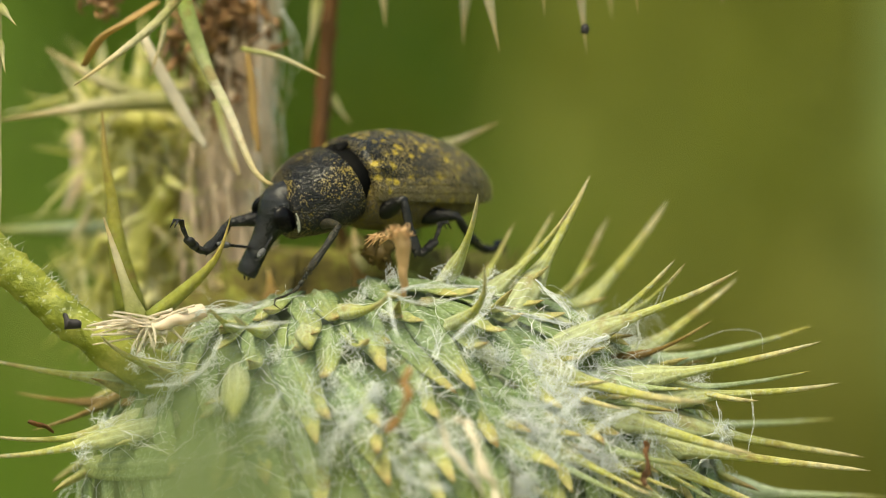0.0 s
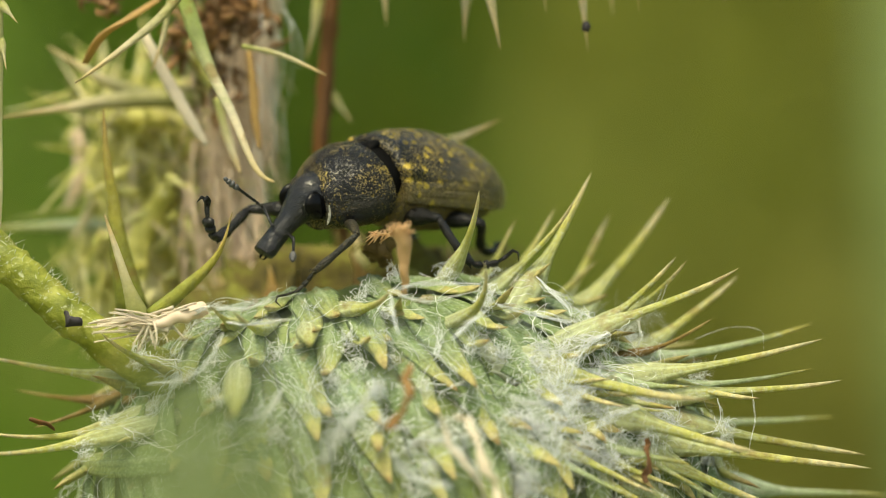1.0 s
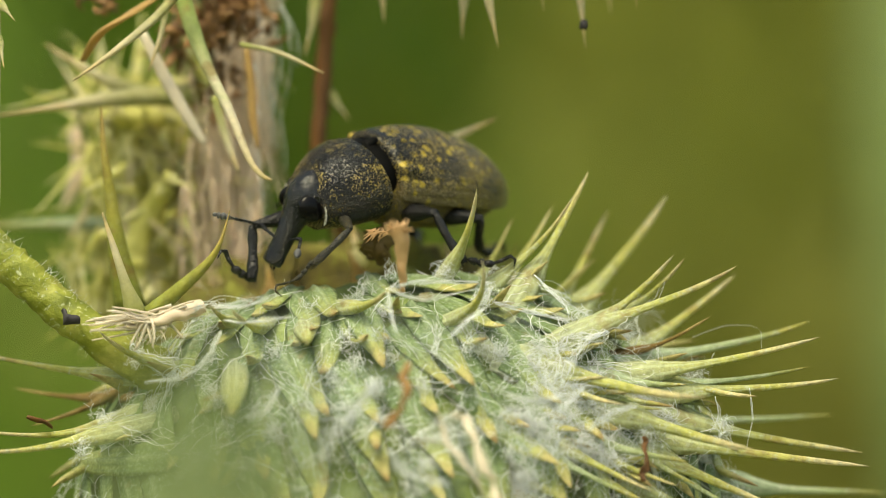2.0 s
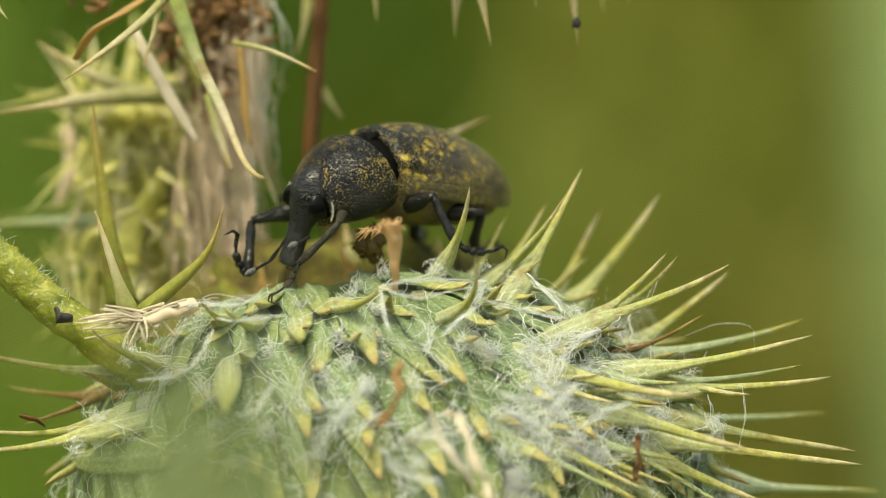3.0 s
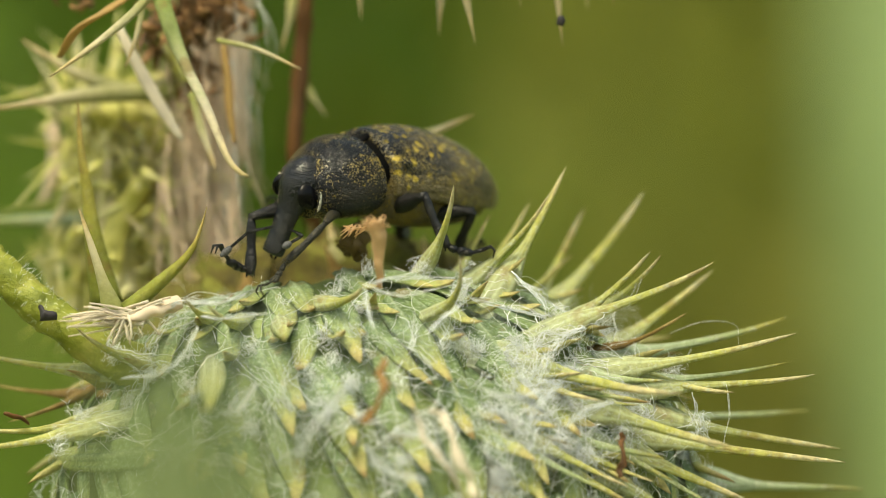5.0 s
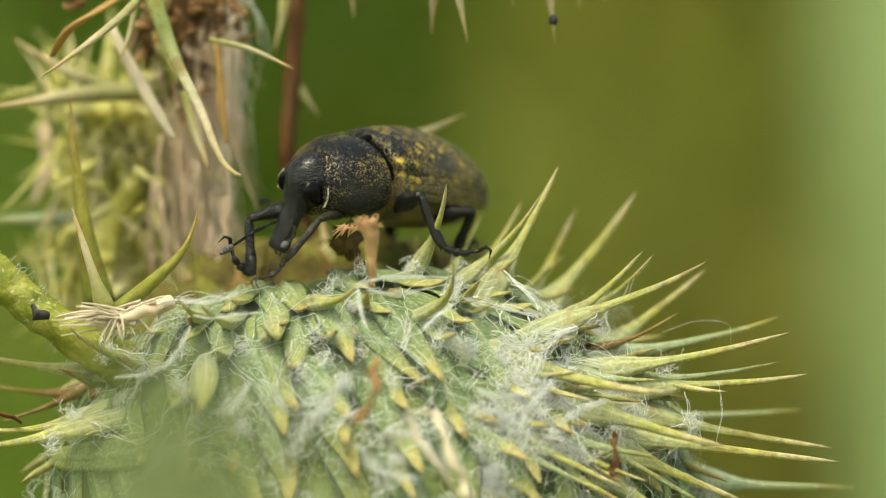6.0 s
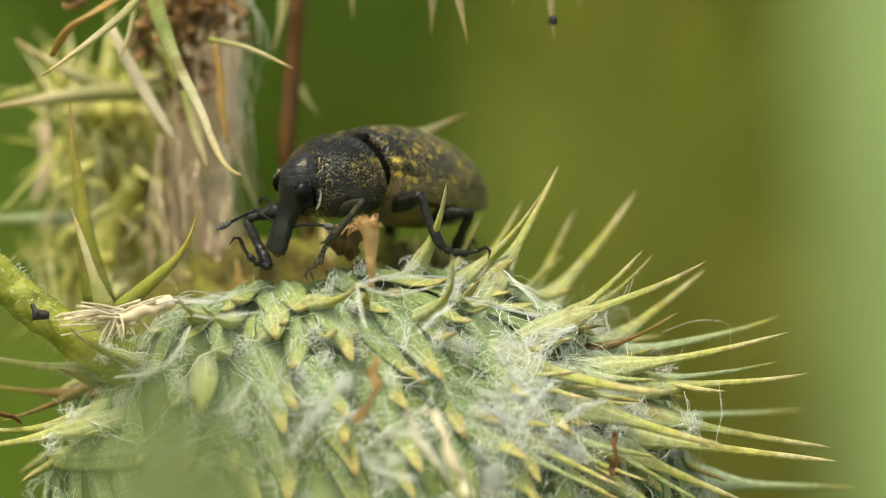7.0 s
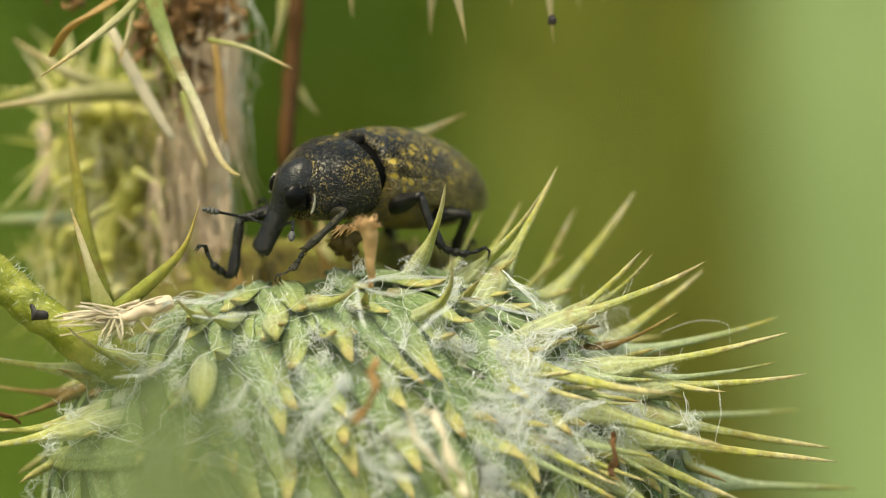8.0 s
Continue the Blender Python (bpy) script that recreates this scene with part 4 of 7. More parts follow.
def leaf_tangle(label, material, count, xs, zs, ys):
    """Crumpled narrow strips of the winged stem and its dead leaves."""
    V, F, k = [], [], 0
    for _ in range(count):
        a = np.array((random.uniform(*xs), random.uniform(*ys), random.uniform(*zs)))
        d = np.array((random.gauss(0, 0.7), random.gauss(0, 0.5), random.gauss(-0.3, 1.0)))
        d *= random.uniform(1.3, 4.0) / np.linalg.norm(d)
        c = a + d * 0.5 + np.array([random.gauss(0, 0.25) for _ in range(3)])
        w = random.uniform(0.07, 0.2)
        v, f = tube(bezier(a, c, a + d, 9), w * np.array((0.5, 0.9, 1, 1, 0.9, 0.7, 0.5, 0.3, 0.06)), 6, random.uniform(0.2, 0.5), k)
        V.append(v), F.extend(f)
        k += len(v)
    part("withered_leaf", mesh("withered_leaf", np.concatenate(V), F, material, along=np.full(k, 0.55)), STEM, label, "stuff")


leaf_tangle("crumpled yellow-green wing strips", M_WING, 220, (-13.6, -9.4), (-3.0, 6.2), (10, 16))
leaf_tangle("crumpled pale yellow-green wing strips", M_WING, 120, (-12.6, -8.2), (-2.6, 4.6), (11, 16))
leaf_tangle("crumpled straw-coloured leaf strips", M_STRAW, 80, (-13.4, -8.4), (-3.0, 6.0), (10, 16))
# Shade deep among the wings, put in as strips of darker green.
leaf_tangle("wing strips coloured dark green for shade", M_GREEN, 30, (-13.0, -9.0), (-3.0, 5.0), (12, 16))


def dead_fibres():
    lines = []
    for _ in range(230):
        x, z = random.uniform(-9.6, -6.4), random.uniform(-1.5, 10.5)
        length = random.uniform(1.5, 5)
        a = np.array((x, random.uniform(8, 12.5), z))
        b = a + np.array((random.gauss(0.3, 0.6), random.gauss(0, 0.4), -length))
        lines.append(bezier(a, (a + b) / 2 + np.array((random.gauss(0, 0.4), 0, 0)), b, 8))
    strands("dead_fibre", lines, 0.042, M_DRY, STEM, "dry hanging tan fibres", "stuff", 4)
    lines = []
    for _ in range(16):
        a = np.array((random.uniform(-7.2, -5.6), random.uniform(7, 9), random.uniform(5, 10)))
        b = a + np.array((random.gauss(0.1, 0.3), 0, -random.uniform(2, 6)))
        lines.append(bezier(a, (a + b) / 2 + np.array((random.gauss(0, 0.3), 0, 0)), b, 8))
    strands("cobweb", lines, 0.02, M_WOOL, STEM, "thin white web on the stem", "stuff")


dead_fibres()


def ribbon(pts, width, material, label):
    return rod("dead_strip", pts, [width * .7, width, width, width * .5][:len(pts)] if len(pts) == 4 else [width] * len(pts), material, STEM, label, 8, 0.35)


ribbon([(-10.3, 4, 9.02), (-11.37, 3, 8.26), (-12.28, 3, 7.65), (-12.93, 3.5, 6.71)], .3, M_ORANGE, "curled orange-brown dead leaf strip")
ribbon([(-10.87, 5, 7.83), (-10.15, 5, 6.39), (-9.33, 5, 4.95), (-8.59, 5, 3.76)], .22, M_WHITE, "bleached dead leaf strip")
ribbon([(-7.11, 6, 7.25), (-6.94, 6, 6.01), (-6.86, 6, 4.77), (-6.7, 6, 3.64)], .16, M_ORANGE, "brown dead strip")


def debris(at, size, count, label):
    """A tangle of dead floret scraps, curled strips and crumbs."""
    V, F, k = [], [], 0
    for _ in range(count):
        c = np.array(at) + np.array(size) * np.clip([random.gauss(0, 0.45) for _ in range(3)], -1, 1)
        d = np.array([random.gauss(0, 1) for _ in range(3)]) + np.array((0, 0, -0.6))
        d *= random.uniform(0.3, 1.1) / np.linalg.norm(d)
        e = c + d * 0.5 + np.array([random.gauss(0, 0.25) for _ in range(3)])
        v, f = tube(bezier(c - d * 0.5, e, c + d * 0.6, 6), random.uniform(0.05, 0.2) * np.array((0.6, 1, 1, 0.9, 0.7, 0.3)), 5, random.uniform(0.3, 0.9), k)
        V.append(v), F.extend(f)
        k += len(v)
    part("dead_floret", mesh("dead_floret", np.concatenate(V), F, M_CRUMB), STEM, label, "stuff")


debris((-8.02, 8, 8.69), (1.9, 1.2, 1.4), 170, "dark brown dead floret crumbs")
debris((-9.48, 8, 7.65), (1.2, 1.0, 1.0), 60, "brown withered scraps")
debris((-12.34, 7, 9.16), (.8, .6, .4), 30, "brown withered scraps")
debris((-8.06, 9, 6.11), (.9, .8, 1.6), 40, "brown withered scraps on the stem")

TWIG = thing("dead_twig", "upright dead brown twig with a few bristles", "twig")
rod("twig_shaft", [(-3.88, 10, 13.53), (-4.18, 10, 9.52), (-4.26, 10, 8.04), (-4.43, 10, 5.72), (-4.56, 10, 2.98), (-3.71, 12, 0.02), (-3.09, 13, -3.41)], [.36, .33, .3, .32, .33, .32, .3], M_TWIG, TWIG, n=40, rough=0.1)
bract(TWIG, (-4.2, 10, 5.93), (-3.42, 10, 4.71), .3, 0.1, M_STRAW, "bristle", out=(0, -1, 0))
bract(TWIG, (-4.6, 9, 9.68), (-5.02, 9, 6.95), .4, 0.1, M_STRAW, "bristle", out=(0, -1, 0))
bract(TWIG, (-1.76, 9, 2.96), (2.2, 7, 4.84), .8, 0.1, M_STRAW, "bristle", out=(0, -1, 0))

UPPER = thing("upper_thistle", "thistle head overhead with straw spines hanging down", "thistle")
blob("receptacle", (2.38, 5, 17.7), (7, 6, 5.5), M_HEAD, UPPER, 0.05)


def U(p0, p1, w, m=None):
    bract(UPPER, p0, p1, w * 0.65, 0.1, m or M_STRAW, "spine", 0.72, 0.6, out=(0, -1, 0.2))


U((-2.33, 7, 12.7), (-2.08, 7, 8.08), .9)
U((0.85, 6, 12.63), (0.85, 6, 7.5), .9)
U((1.14, 3.5, 12.46), (2.04, 3.5, 7.16), .8)
U((3.39, 4, 12.49), (3.74, 4, 8.57), .6)
U((4.72, 4, 12.49), (5.23, 4, 7.22), .7)
U((5.73, 7, 12.7), (6.36, 7, 8.58), .8)
U((6.63, 3, 12.42), (7.1, 3, 8.52), .5, M_BROWN)
U((9.12, 4, 12.49), (10.14, 4, 8.85), .6)
blob("speck", (5.16, 3.4, 8.01), (.16, .16, .2), M_SPECK, UPPER, 0.3)

EDGE = thing("dry_weed", "thin pale dry stem with short thorns", "plant stem")
rod("dry_stalk", [(-15.93, 1, 11.28), (-15.85, 1, 7.66), (-15.83, 1, 4.85), (-15.89, 1, 0.42), (-17.16, 3, -5.27), (-20, 20, -420)], [.2, .2, .15, .12, .2, .5], M_STRAW, EDGE, n=50)
bract(EDGE, (-15.89, 1, 8.87), (-15.06, 0.5, 8), .3, 0.1, M_STRAW, "thorn", out=(0, -1, 0))
bract(EDGE, (-15.85, 1, 7.66), (-15.46, 0.5, 6.36), .3, 0.1, M_STRAW, "thorn", out=(0, -1, 0))

# ---- loose bits on the head ----
STRAW = thing("frayed_straw", "broken pale straw with frayed ends", "straw")


def straw():
    core = rod("straw_core", [(-8.33, -1, -2.07), (-9.21, -1.3, -2.36), (-10.19, -1.5, -2.66)], [.34, .36, .28], M_DRY, STRAW, "pinkish straw shaft", 10, 0.7, rough=0.16)
    a = np.array((-10.1, -1.5, -2.66))
    lines = []
    for _ in range(26):
        s0 = random.uniform(0, 0.8)
        at = np.array((-8.4, -1.3, -2.07)) * (1 - s0) + a * s0 + np.array((0, random.uniform(-0.2, 0.1), random.gauss(0.05, 0.17)))
        lines.append(bezier(at, at + np.array((-0.4, -0.05, -0.1)), at + np.array((-0.9, random.gauss(0, 0.1), -0.28 + random.gauss(0, 0.06))), 5))
    for _ in range(46):
        q = random.gauss(math.pi * 1.02, 0.38)
        length = random.uniform(0.6, 2.6)
        b = a + np.array((math.cos(q) * length, random.uniform(-0.8, 0.5), math.sin(q) * length * 0.6))
        s = a + np.array((random.uniform(-0.9, 0.6), random.uniform(-0.2, 0.2), random.uniform(-0.25, 0.25)))
        lines.append(bezier(s, (s + b) / 2 + np.array((0, 0, random.gauss(0.03, 0.09))), b, 7))
    for _ in range(16):
        s = a + np.array((random.uniform(-0.6, 0.5), random.uniform(-0.3, 0.2), random.uniform(-0.2, 0.2)))
        b = s + np.array((random.gauss(-0.1, 0.4), random.uniform(-0.5, 0.2), -random.uniform(0.3, 1.0)))
        lines.append(bezier(s, (s + b) / 2 + np.array((0.1, 0, 0)), b, 6))
    strands("frayed_end", lines, 0.055, M_WHITE, STRAW, "splayed white straw fibres", "stuff", 5)


straw()
FLORET = thing("dry_floret", "dried orange-brown floret standing on the head", "floret")
rod("floret_tube", [(-1.3, -3, -1.55), (-1.33, -3.4, -0.57), (-1.37, -3.6, 0.22), (-1.41, -3.7, 0.76)], [.12, .2, .3, .34], M_FLORET, FLORET, sides=10, flat=0.5, rough=0.12)


def floret_tuft():
    lines = []
    for _ in range(70):
        a = np.array((-2.3, 2.6, 0.1)) + np.array((random.gauss(0.0, 0.25), random.gauss(0, 0.25), random.gauss(0, 0.3)))
        d = np.array([random.gauss(0, 0.12) for _ in range(3)])
        lines.append(crinkle(bezier(a - d, a, a + d, 5), 0.1))
    # Husk coloured dark brown so it also gives the shadow by the tan flap.
    blob("floret_core", (-2.3, 2.6, 0.05), (0.48, 0.35, 0.55), M_HUSK, FLORET, 0.6, 1.7)
    strands("floret_husk", lines, 0.05, M_HUSK, FLORET, "matted dark brown husk behind the floret", "stuff", 4)
    lines = []
    for _ in range(90):
        a = np.array((-1.49, -3.6, 0.71)) + np.array((random.uniform(-0.3, 0.35), random.uniform(-0.2, 0.2), random.uniform(-0.3, 0.1)))
        b = a + np.array((random.gauss(0, 0.16), random.gauss(0, 0.2), random.uniform(0.0, 0.25)))
        lines.append(bezier(a, (a + b) / 2, b, 4))
    for _ in range(40):
        a = np.array((-2.05, 0.2, 0.57)) + np.array((random.uniform(-0.4, 0.6), random.uniform(-0.2, 0.3), random.uniform(-0.15, 0.1)))
        b = a + np.array((-random.uniform(0.05, 0.4), random.gauss(0, 0.2), random.gauss(-0.05, 0.15)))
        lines.append(bezier(a, (a + b) / 2, b, 4))
    strands("floret_tuft", lines, 0.03, M_FLORET, FLORET, "ragged orange fibres", "stuff", 4)


floret_tuft()


def scrap(pts, radii, material, name, label, category, flat=0.5, rough=0.22):
    t = thing(name, label, category)
    rod("piece", pts, radii, material, t, sides=9, flat=flat, rough=rough)


scrap([(-1.22, -8.2, -3.89), (-1.18, -8.4, -4.75), (-1.37, -8.6, -5.41), (-1.88, -8.7, -5.98)], [.08, .15, .13, .08], M_PETAL, "dead_petal", "curled orange-brown dead petal on the wool", "petal")
scrap([(-0.08, -8.6, -5.6), (0.3, -8.8, -6.64), (1.25, -9, -7.96), (1.63, -9, -8.72)], [.06, .09, .1, .06], M_WHITE, "dead_straw", "pale split straw lying in the wool", "straw")
scrap([(0.5, -8.6, -5.6), (0.97, -9, -6.06), (1.63, -9.2, -7.76), (2.01, -9.2, -8.71)], [.06, .15, .13, .07], M_WHITE, "dead_straw", "broad pale straw lying in the wool", "straw")
scrap([(7.09, -3.2, -6.56), (7.18, -3.4, -7.24), (7.08, -3.6, -8.21)], [.06, .13, .07], M_TWIG, "dead_petal", "dark brown withered petal caught in wool", "petal")
scrap([(-13.34, -0.6, -2.27), (-13.03, -0.7, -2.57), (-12.74, -0.6, -2.57)], [.12, .3, .15], M_SPECK, "frass_lump", "black crumb of frass on the stalk", "crumb", 0.8)
scrap([(-14.5, -1, -5.95), (-14.1, -1, -6.15), (-13.7, -1, -6.28)], [.08, .14, .06], M_TWIG, "dead_petal", "dark red-brown scrap on a bract", "petal")




def near_blade(pts, w):
    g = thing("grass_blade", "dull green grass blade close before the lens, fully blurred", "grass", group="near grass blades")
    rod("blade", pts, [w, w, w * .9, w * .15], M_NEAR, g, sides=10, flat=0.25)
    rod("midrib", [(x, y - 0.12, z) for x, y, z in pts], [w * .16, w * .16, w * .12, w * .03], M_NEAR, g, sides=6)


near_blade([(-5.93, -80, -16.21), (-6, -78, -8.6), (-5.88, -77, -5.25), (-5.71, -76, -2.3)], .7)
near_blade([(-5.09, -72, -17.51), (-5.26, -71, -9.19), (-5.3, -70, -5.61), (-5.37, -70, -1.82)], .75)
near_blade([(-3.63, -76, -16.86), (-3.93, -74, -8.94), (-4.09, -73, -5.46), (-4.31, -72, -2.39)], .55)

near_blade([(-2.75, -78, -16.5), (-2.95, -76, -8.8), (-3.05, -75, -5.4), (-3.2, -74, -2.2)], .36)


# ---- the weevil: local x forward, y to its left, z up ----
def loft(name, xs, half, top, bottom, material, rings=26, sides=28, power=0.9, centre=None):
    """A closed body through cross-sections along x: half-widths, tops and bottoms."""
    t = np.linspace(0, 1, rings)
    t = 0.5 - 0.5 * np.cos(t * math.pi)
    x = xs[0] + (xs[-1] - xs[0]) * t
    key = (np.asarray(xs) - xs[0]) / (xs[-1] - xs[0])
    w, a, b = (hermite(key, v, t) for v in (half, top, bottom))
    V = []
    for i in range(rings):
        for j in range(sides):
            q = j * 2 * math.pi / sides
            cy, cz = math.cos(q), math.sin(q)
            y = w[i] * math.copysign(abs(cy) ** power, cy)
            mid = (a[i] + b[i]) / 2
            V.append((x[i], y, mid + (a[i] - b[i]) / 2 * math.copysign(abs(cz) ** power, cz)))
    F = grid_faces(rings, sides)
    F.append(tuple(range(sides))[::-1])
    F.append(tuple((rings - 1) * sides + j for j in range(sides)))
    return mesh(name, V, F, material)


EL_LONG, EL_WIDE, EL_HIGH, EL_DROP = 6.41, 2.19, 1.74, -0.83


def elytron(side):
    """One wing case: ten punctured striae, a raised shoulder bump, closed along the suture."""
    rows, cols = 110, 81
    V, along, across = [], [], []
    for i in range(rows):
        t = i / (rows - 1)
        swell = 0.85 + 0.15 * math.sin(t / 0.35 * math.pi / 2) if t < 0.35 else max(0.0, 1 - ((t - 0.35) / 0.65) ** 2) ** 0.45
        swell *= 0.86 + 0.14 * min(1.0, t / 0.025) ** 0.5
        for j in range(cols):
            v = j / (cols - 1)
            q = v * radians(101)
            fade = min(1, 10 * t, 6 * (1 - t))
            stria = abs(math.sin(v * 10 * math.pi))
            pit = 0.5 + 0.5 * math.cos(t * 34 * 2 * math.pi)
            groove = -0.03 * (1 - stria) ** 3 * (0.5 + 0.5 * pit) * fade
            bump = 0.17 * math.exp(-((t - 0.06) / 0.05) ** 2 - ((v - 0.57) / 0.055) ** 2)
            hollow = -0.06 * math.exp(-((t - 0.12) / 0.09) ** 2 - ((v - 0.70) / 0.06) ** 2) - 0.04 * math.exp(-((t - 0.06) / 0.05) ** 2 - ((v - 0.42) / 0.06) ** 2)
            k = swell + (groove + bump + hollow) / 1.9
            y = side * (0.012 + EL_WIDE * k * math.sin(q))
            z = EL_DROP * t * t + EL_HIGH * k * math.cos(q)
            V.append((-0.38 + 0.2 * math.cos(q) * (1 - t) ** 4 - (EL_LONG - 0.23) * t, y, z))
            along.append(t)
            across.append(v)
    F = grid_faces(rows, cols, False)
    if side > 0:
        F = [f[::-1] for f in F]
    return mesh("elytron", V, F, M_ELYTRON, along=along, across=across)


def limb(name, length, r0, r1, r2, material, bend=0.0, sides=10):
    """A leg segment along +x from its joint, thickened where the muscle is."""
    s = np.linspace(0, 1, 14)
    pts = np.stack([s * length, 0 * s, bend * np.sin(s * math.pi)], 1)
    rad = hermite([0, 0.12, 0.5, 0.82, 1], [r0 * 0.7, r0, r1, r2, r2 * 0.7], s)
    return tube(pts, rad, sides, 0.85, up=(0, 0, 1))


def femur_mesh(material, length=2.3):
    v, f = limb("femur", length, 0.2, 0.2 if material == M_LEG_GREY else 0.4, 0.15 if material == M_LEG_GREY else 0.24, material, 0.08, 14)
    return mesh("femur", v, f, material)


def tibia_mesh(material):
    v, f = limb("tibia", 2.05, *((0.13, 0.125, 0.15) if material == M_LEG_GREY else (0.17, 0.17, 0.22)), material, -0.08, 12)
    V, F, k = [v], list(f), len(v)
    for i in range(5):
        q = i * 1.25
        a = np.array((2.0, 0.14 * math.cos(q), 0.14 * math.sin(q)))
        v2, f2 = tube([a, a + np.array((0.16, 0.03 * math.cos(q), 0.03 * math.sin(q)))], [0.03, 0.004], 4, 1.0, k)
        V.append(v2)
        F.extend(f2)
        k += len(v2)
    return mesh("tibia", np.concatenate(V), F, material)


def tarsus_mesh(material, curl=0.8):
    """Three pads, the last one two-lobed, a thin claw joint and two hooked claws."""
    V, F, k = [], [], 0

    slim = 0.72 if material == M_LEG_GREY else 1.25

    def put(pts, rad, sides=8, flat=0.75):
        nonlocal k
        rad = [w * slim for w in rad]
        v, f = tube(pts, rad, sides, flat, k, up=(0, 0, 1))
        V.append(v)
        F.extend(f)
        k += len(v)

    def at(s):
        return np.array((s * math.cos(curl * s * 0.5), 0, curl * 0.32 * s * s))
    for a, b, w in ((0.0, 0.36, 0.16), (0.33, 0.62, 0.19)):
        put([at(a), at(a + (b - a) * 0.3), at(a + (b - a) * 0.8), at(b)], [0.06, w * 0.8, w, w * 0.5])
    for d in (-1, 1):
        off = np.array((0, d * 0.09, -0.02))
        put([at(0.58), at(0.72) + off * 0.7, at(0.9) + off, at(0.99) + off * 1.2], [0.08, 0.14, 0.14, 0.05])
    put([at(0.7), at(1.0), at(1.3), at(1.42)], [0.06, 0.065, 0.085, 0.08])
    for d in (-1, 1):
        p = at(1.4)
        put([p, p + np.array((0.16, d * 0.07, 0.2)), p + np.array((0.36, d * 0.12, 0.16)), p + np.array((0.44, d * 0.13, -0.16))], [0.08, 0.075, 0.055, 0.01], 6)
    return mesh("tarsus", np.concatenate(V), F, material)


def build_weevil():
    w = thing("weevil", "black weevil dusted with ochre, walking on the thistle head", "beetle")
    body = loft("abdomen", [0.1, -0.4, -1.7, -3.4, -5.0, -6.0, -6.5], [1.3, 1.7, 1.97, 1.88, 1.45, 0.8, 0.1], [0.8, 1.0, 1.2, 1.0, 0.45, -0.2, -0.8],
                [-1.3, -1.6, -1.85, -1.9, -1.7, -1.35, -0.95], M_BELLY, 90, 36)
    for v in body.vertices:
        ring = (v.co.x / MM + 2.3) / -0.85
        if ring > 0 and v.co.z < 0:
            v.co.z *= 1.0 - 0.055 * (1 - ring % 1.0) ** 3
            v.co.y *= 1.0 - 0.04 * (1 - ring % 1.0) ** 3
    part("abdomen", body, w, "dark brown belly plates with ochre dust")
    for side in (1, -1):
        e = part("elytron", elytron(side), w, "black wing case with ochre patches")
        solid = e.modifiers.new("shell", "SOLIDIFY")
        solid.thickness, solid.offset = 0.06 * MM, -1
    part("neck_membrane", loft("neck_membrane", [-0.5, 0.0, 0.6], [1.5, 1.6, 1.4], [1.2, 1.25, 1.1], [-1.1, -1.2, -1.0], M_JOINT, 8), w, "bare black joint between thorax and wing cases")
    scutellum = loft("scutellum", [-0.45, -0.1, 0.25], [0.04, 0.2, 0.24], [1.5, 1.46, 1.3], [1.2, 1.1, 1.0], M_JOINT, 8, 12)
    part("scutellum", scutellum, w)
    thorax = part("prothorax", loft("prothorax", [0.0, 0.06, 0.25, 1.0, 1.7, 2.25, 2.46, 2.53, 2.55], [1.55, 1.82, 1.95, 1.92, 1.66, 1.36, 1.25, 1.22, 1.08],
                                    [1.05, 1.26, 1.36, 1.42, 1.22, 0.9, 0.74, 0.69, 0.56], [-1.1, -1.3, -1.42, -1.45, -1.38, -1.25, -1.2, -1.16, -1.05], M_THORAX, 60, 48, 1.0), w, "black pitted thorax with ochre dust")
    lines = []
    for side in (1, -1):
        for i in range(46):
            q = radians(-24 + i * 1.0 + random.uniform(-0.8, 0.8))
            a = np.array((2.5, side * 1.2 * math.cos(q), 0.93 * math.sin(q) - 0.25))
            lines.append([a, a + np.array((0.16 if i < 30 else 0.09, side * 0.05, 0.0)) + np.array([random.gauss(0, 0.02) for _ in range(3)])])
    strands("fringe", lines, 0.016, M_FRINGE, thorax, "short white hair fringe behind the eye", sides=4)
    skull = loft("head", [-1.0, -0.75, -0.3, 0.25, 0.75, 1.15, 1.7, 2.3, 2.62, 2.76, 2.8], [0.3, 0.58, 0.84, 0.84, 0.62, 0.49, 0.43, 0.45, 0.47, 0.38, 0.2],
                 [0.15, 0.42, 0.66, 0.68, 0.53, 0.42, 0.36, 0.33, 0.30, 0.22, 0.1], [-0.7, -0.95, -1.05, -0.86, -0.56, -0.42, -0.37, -0.36, -0.34, -0.26, -0.14], M_BLACK, 56, 32, 1.0)
    head = part("head", skull, w, "black pitted head with a long snout")
    V = []
    for i in range(17):
        a = math.pi * i / 16
        for j in range(24):
            b = 2 * math.pi * j / 24
            V.append((0.5 * math.sin(a) * math.cos(b), 0.27 * math.cos(a), 0.55 * math.sin(a) * math.sin(b)))
    eye = mesh("eye", V, grid_faces(17, 24), M_EYE)
    for side in (1, -1):
        o = part("eye", eye, head, "glossy black eye")
        o.location = mm(0.3, side * 0.71, 0.0)
        o.rotation_euler = (0, 0, side * radians(16))
    tips = []
    for side in (1, -1):
        tips.append([np.array((2.7, side * 0.12, -0.08)), np.array((2.86, side * 0.15, -0.13)), np.array((2.92, side * 0.05, -0.15))])
    strands("mandibles", tips, 0.07, M_JOINT, head, "short black jaws", sides=6, taper=0.7)
    parts = {"weevil": w, "prothorax": thorax, "head": head}
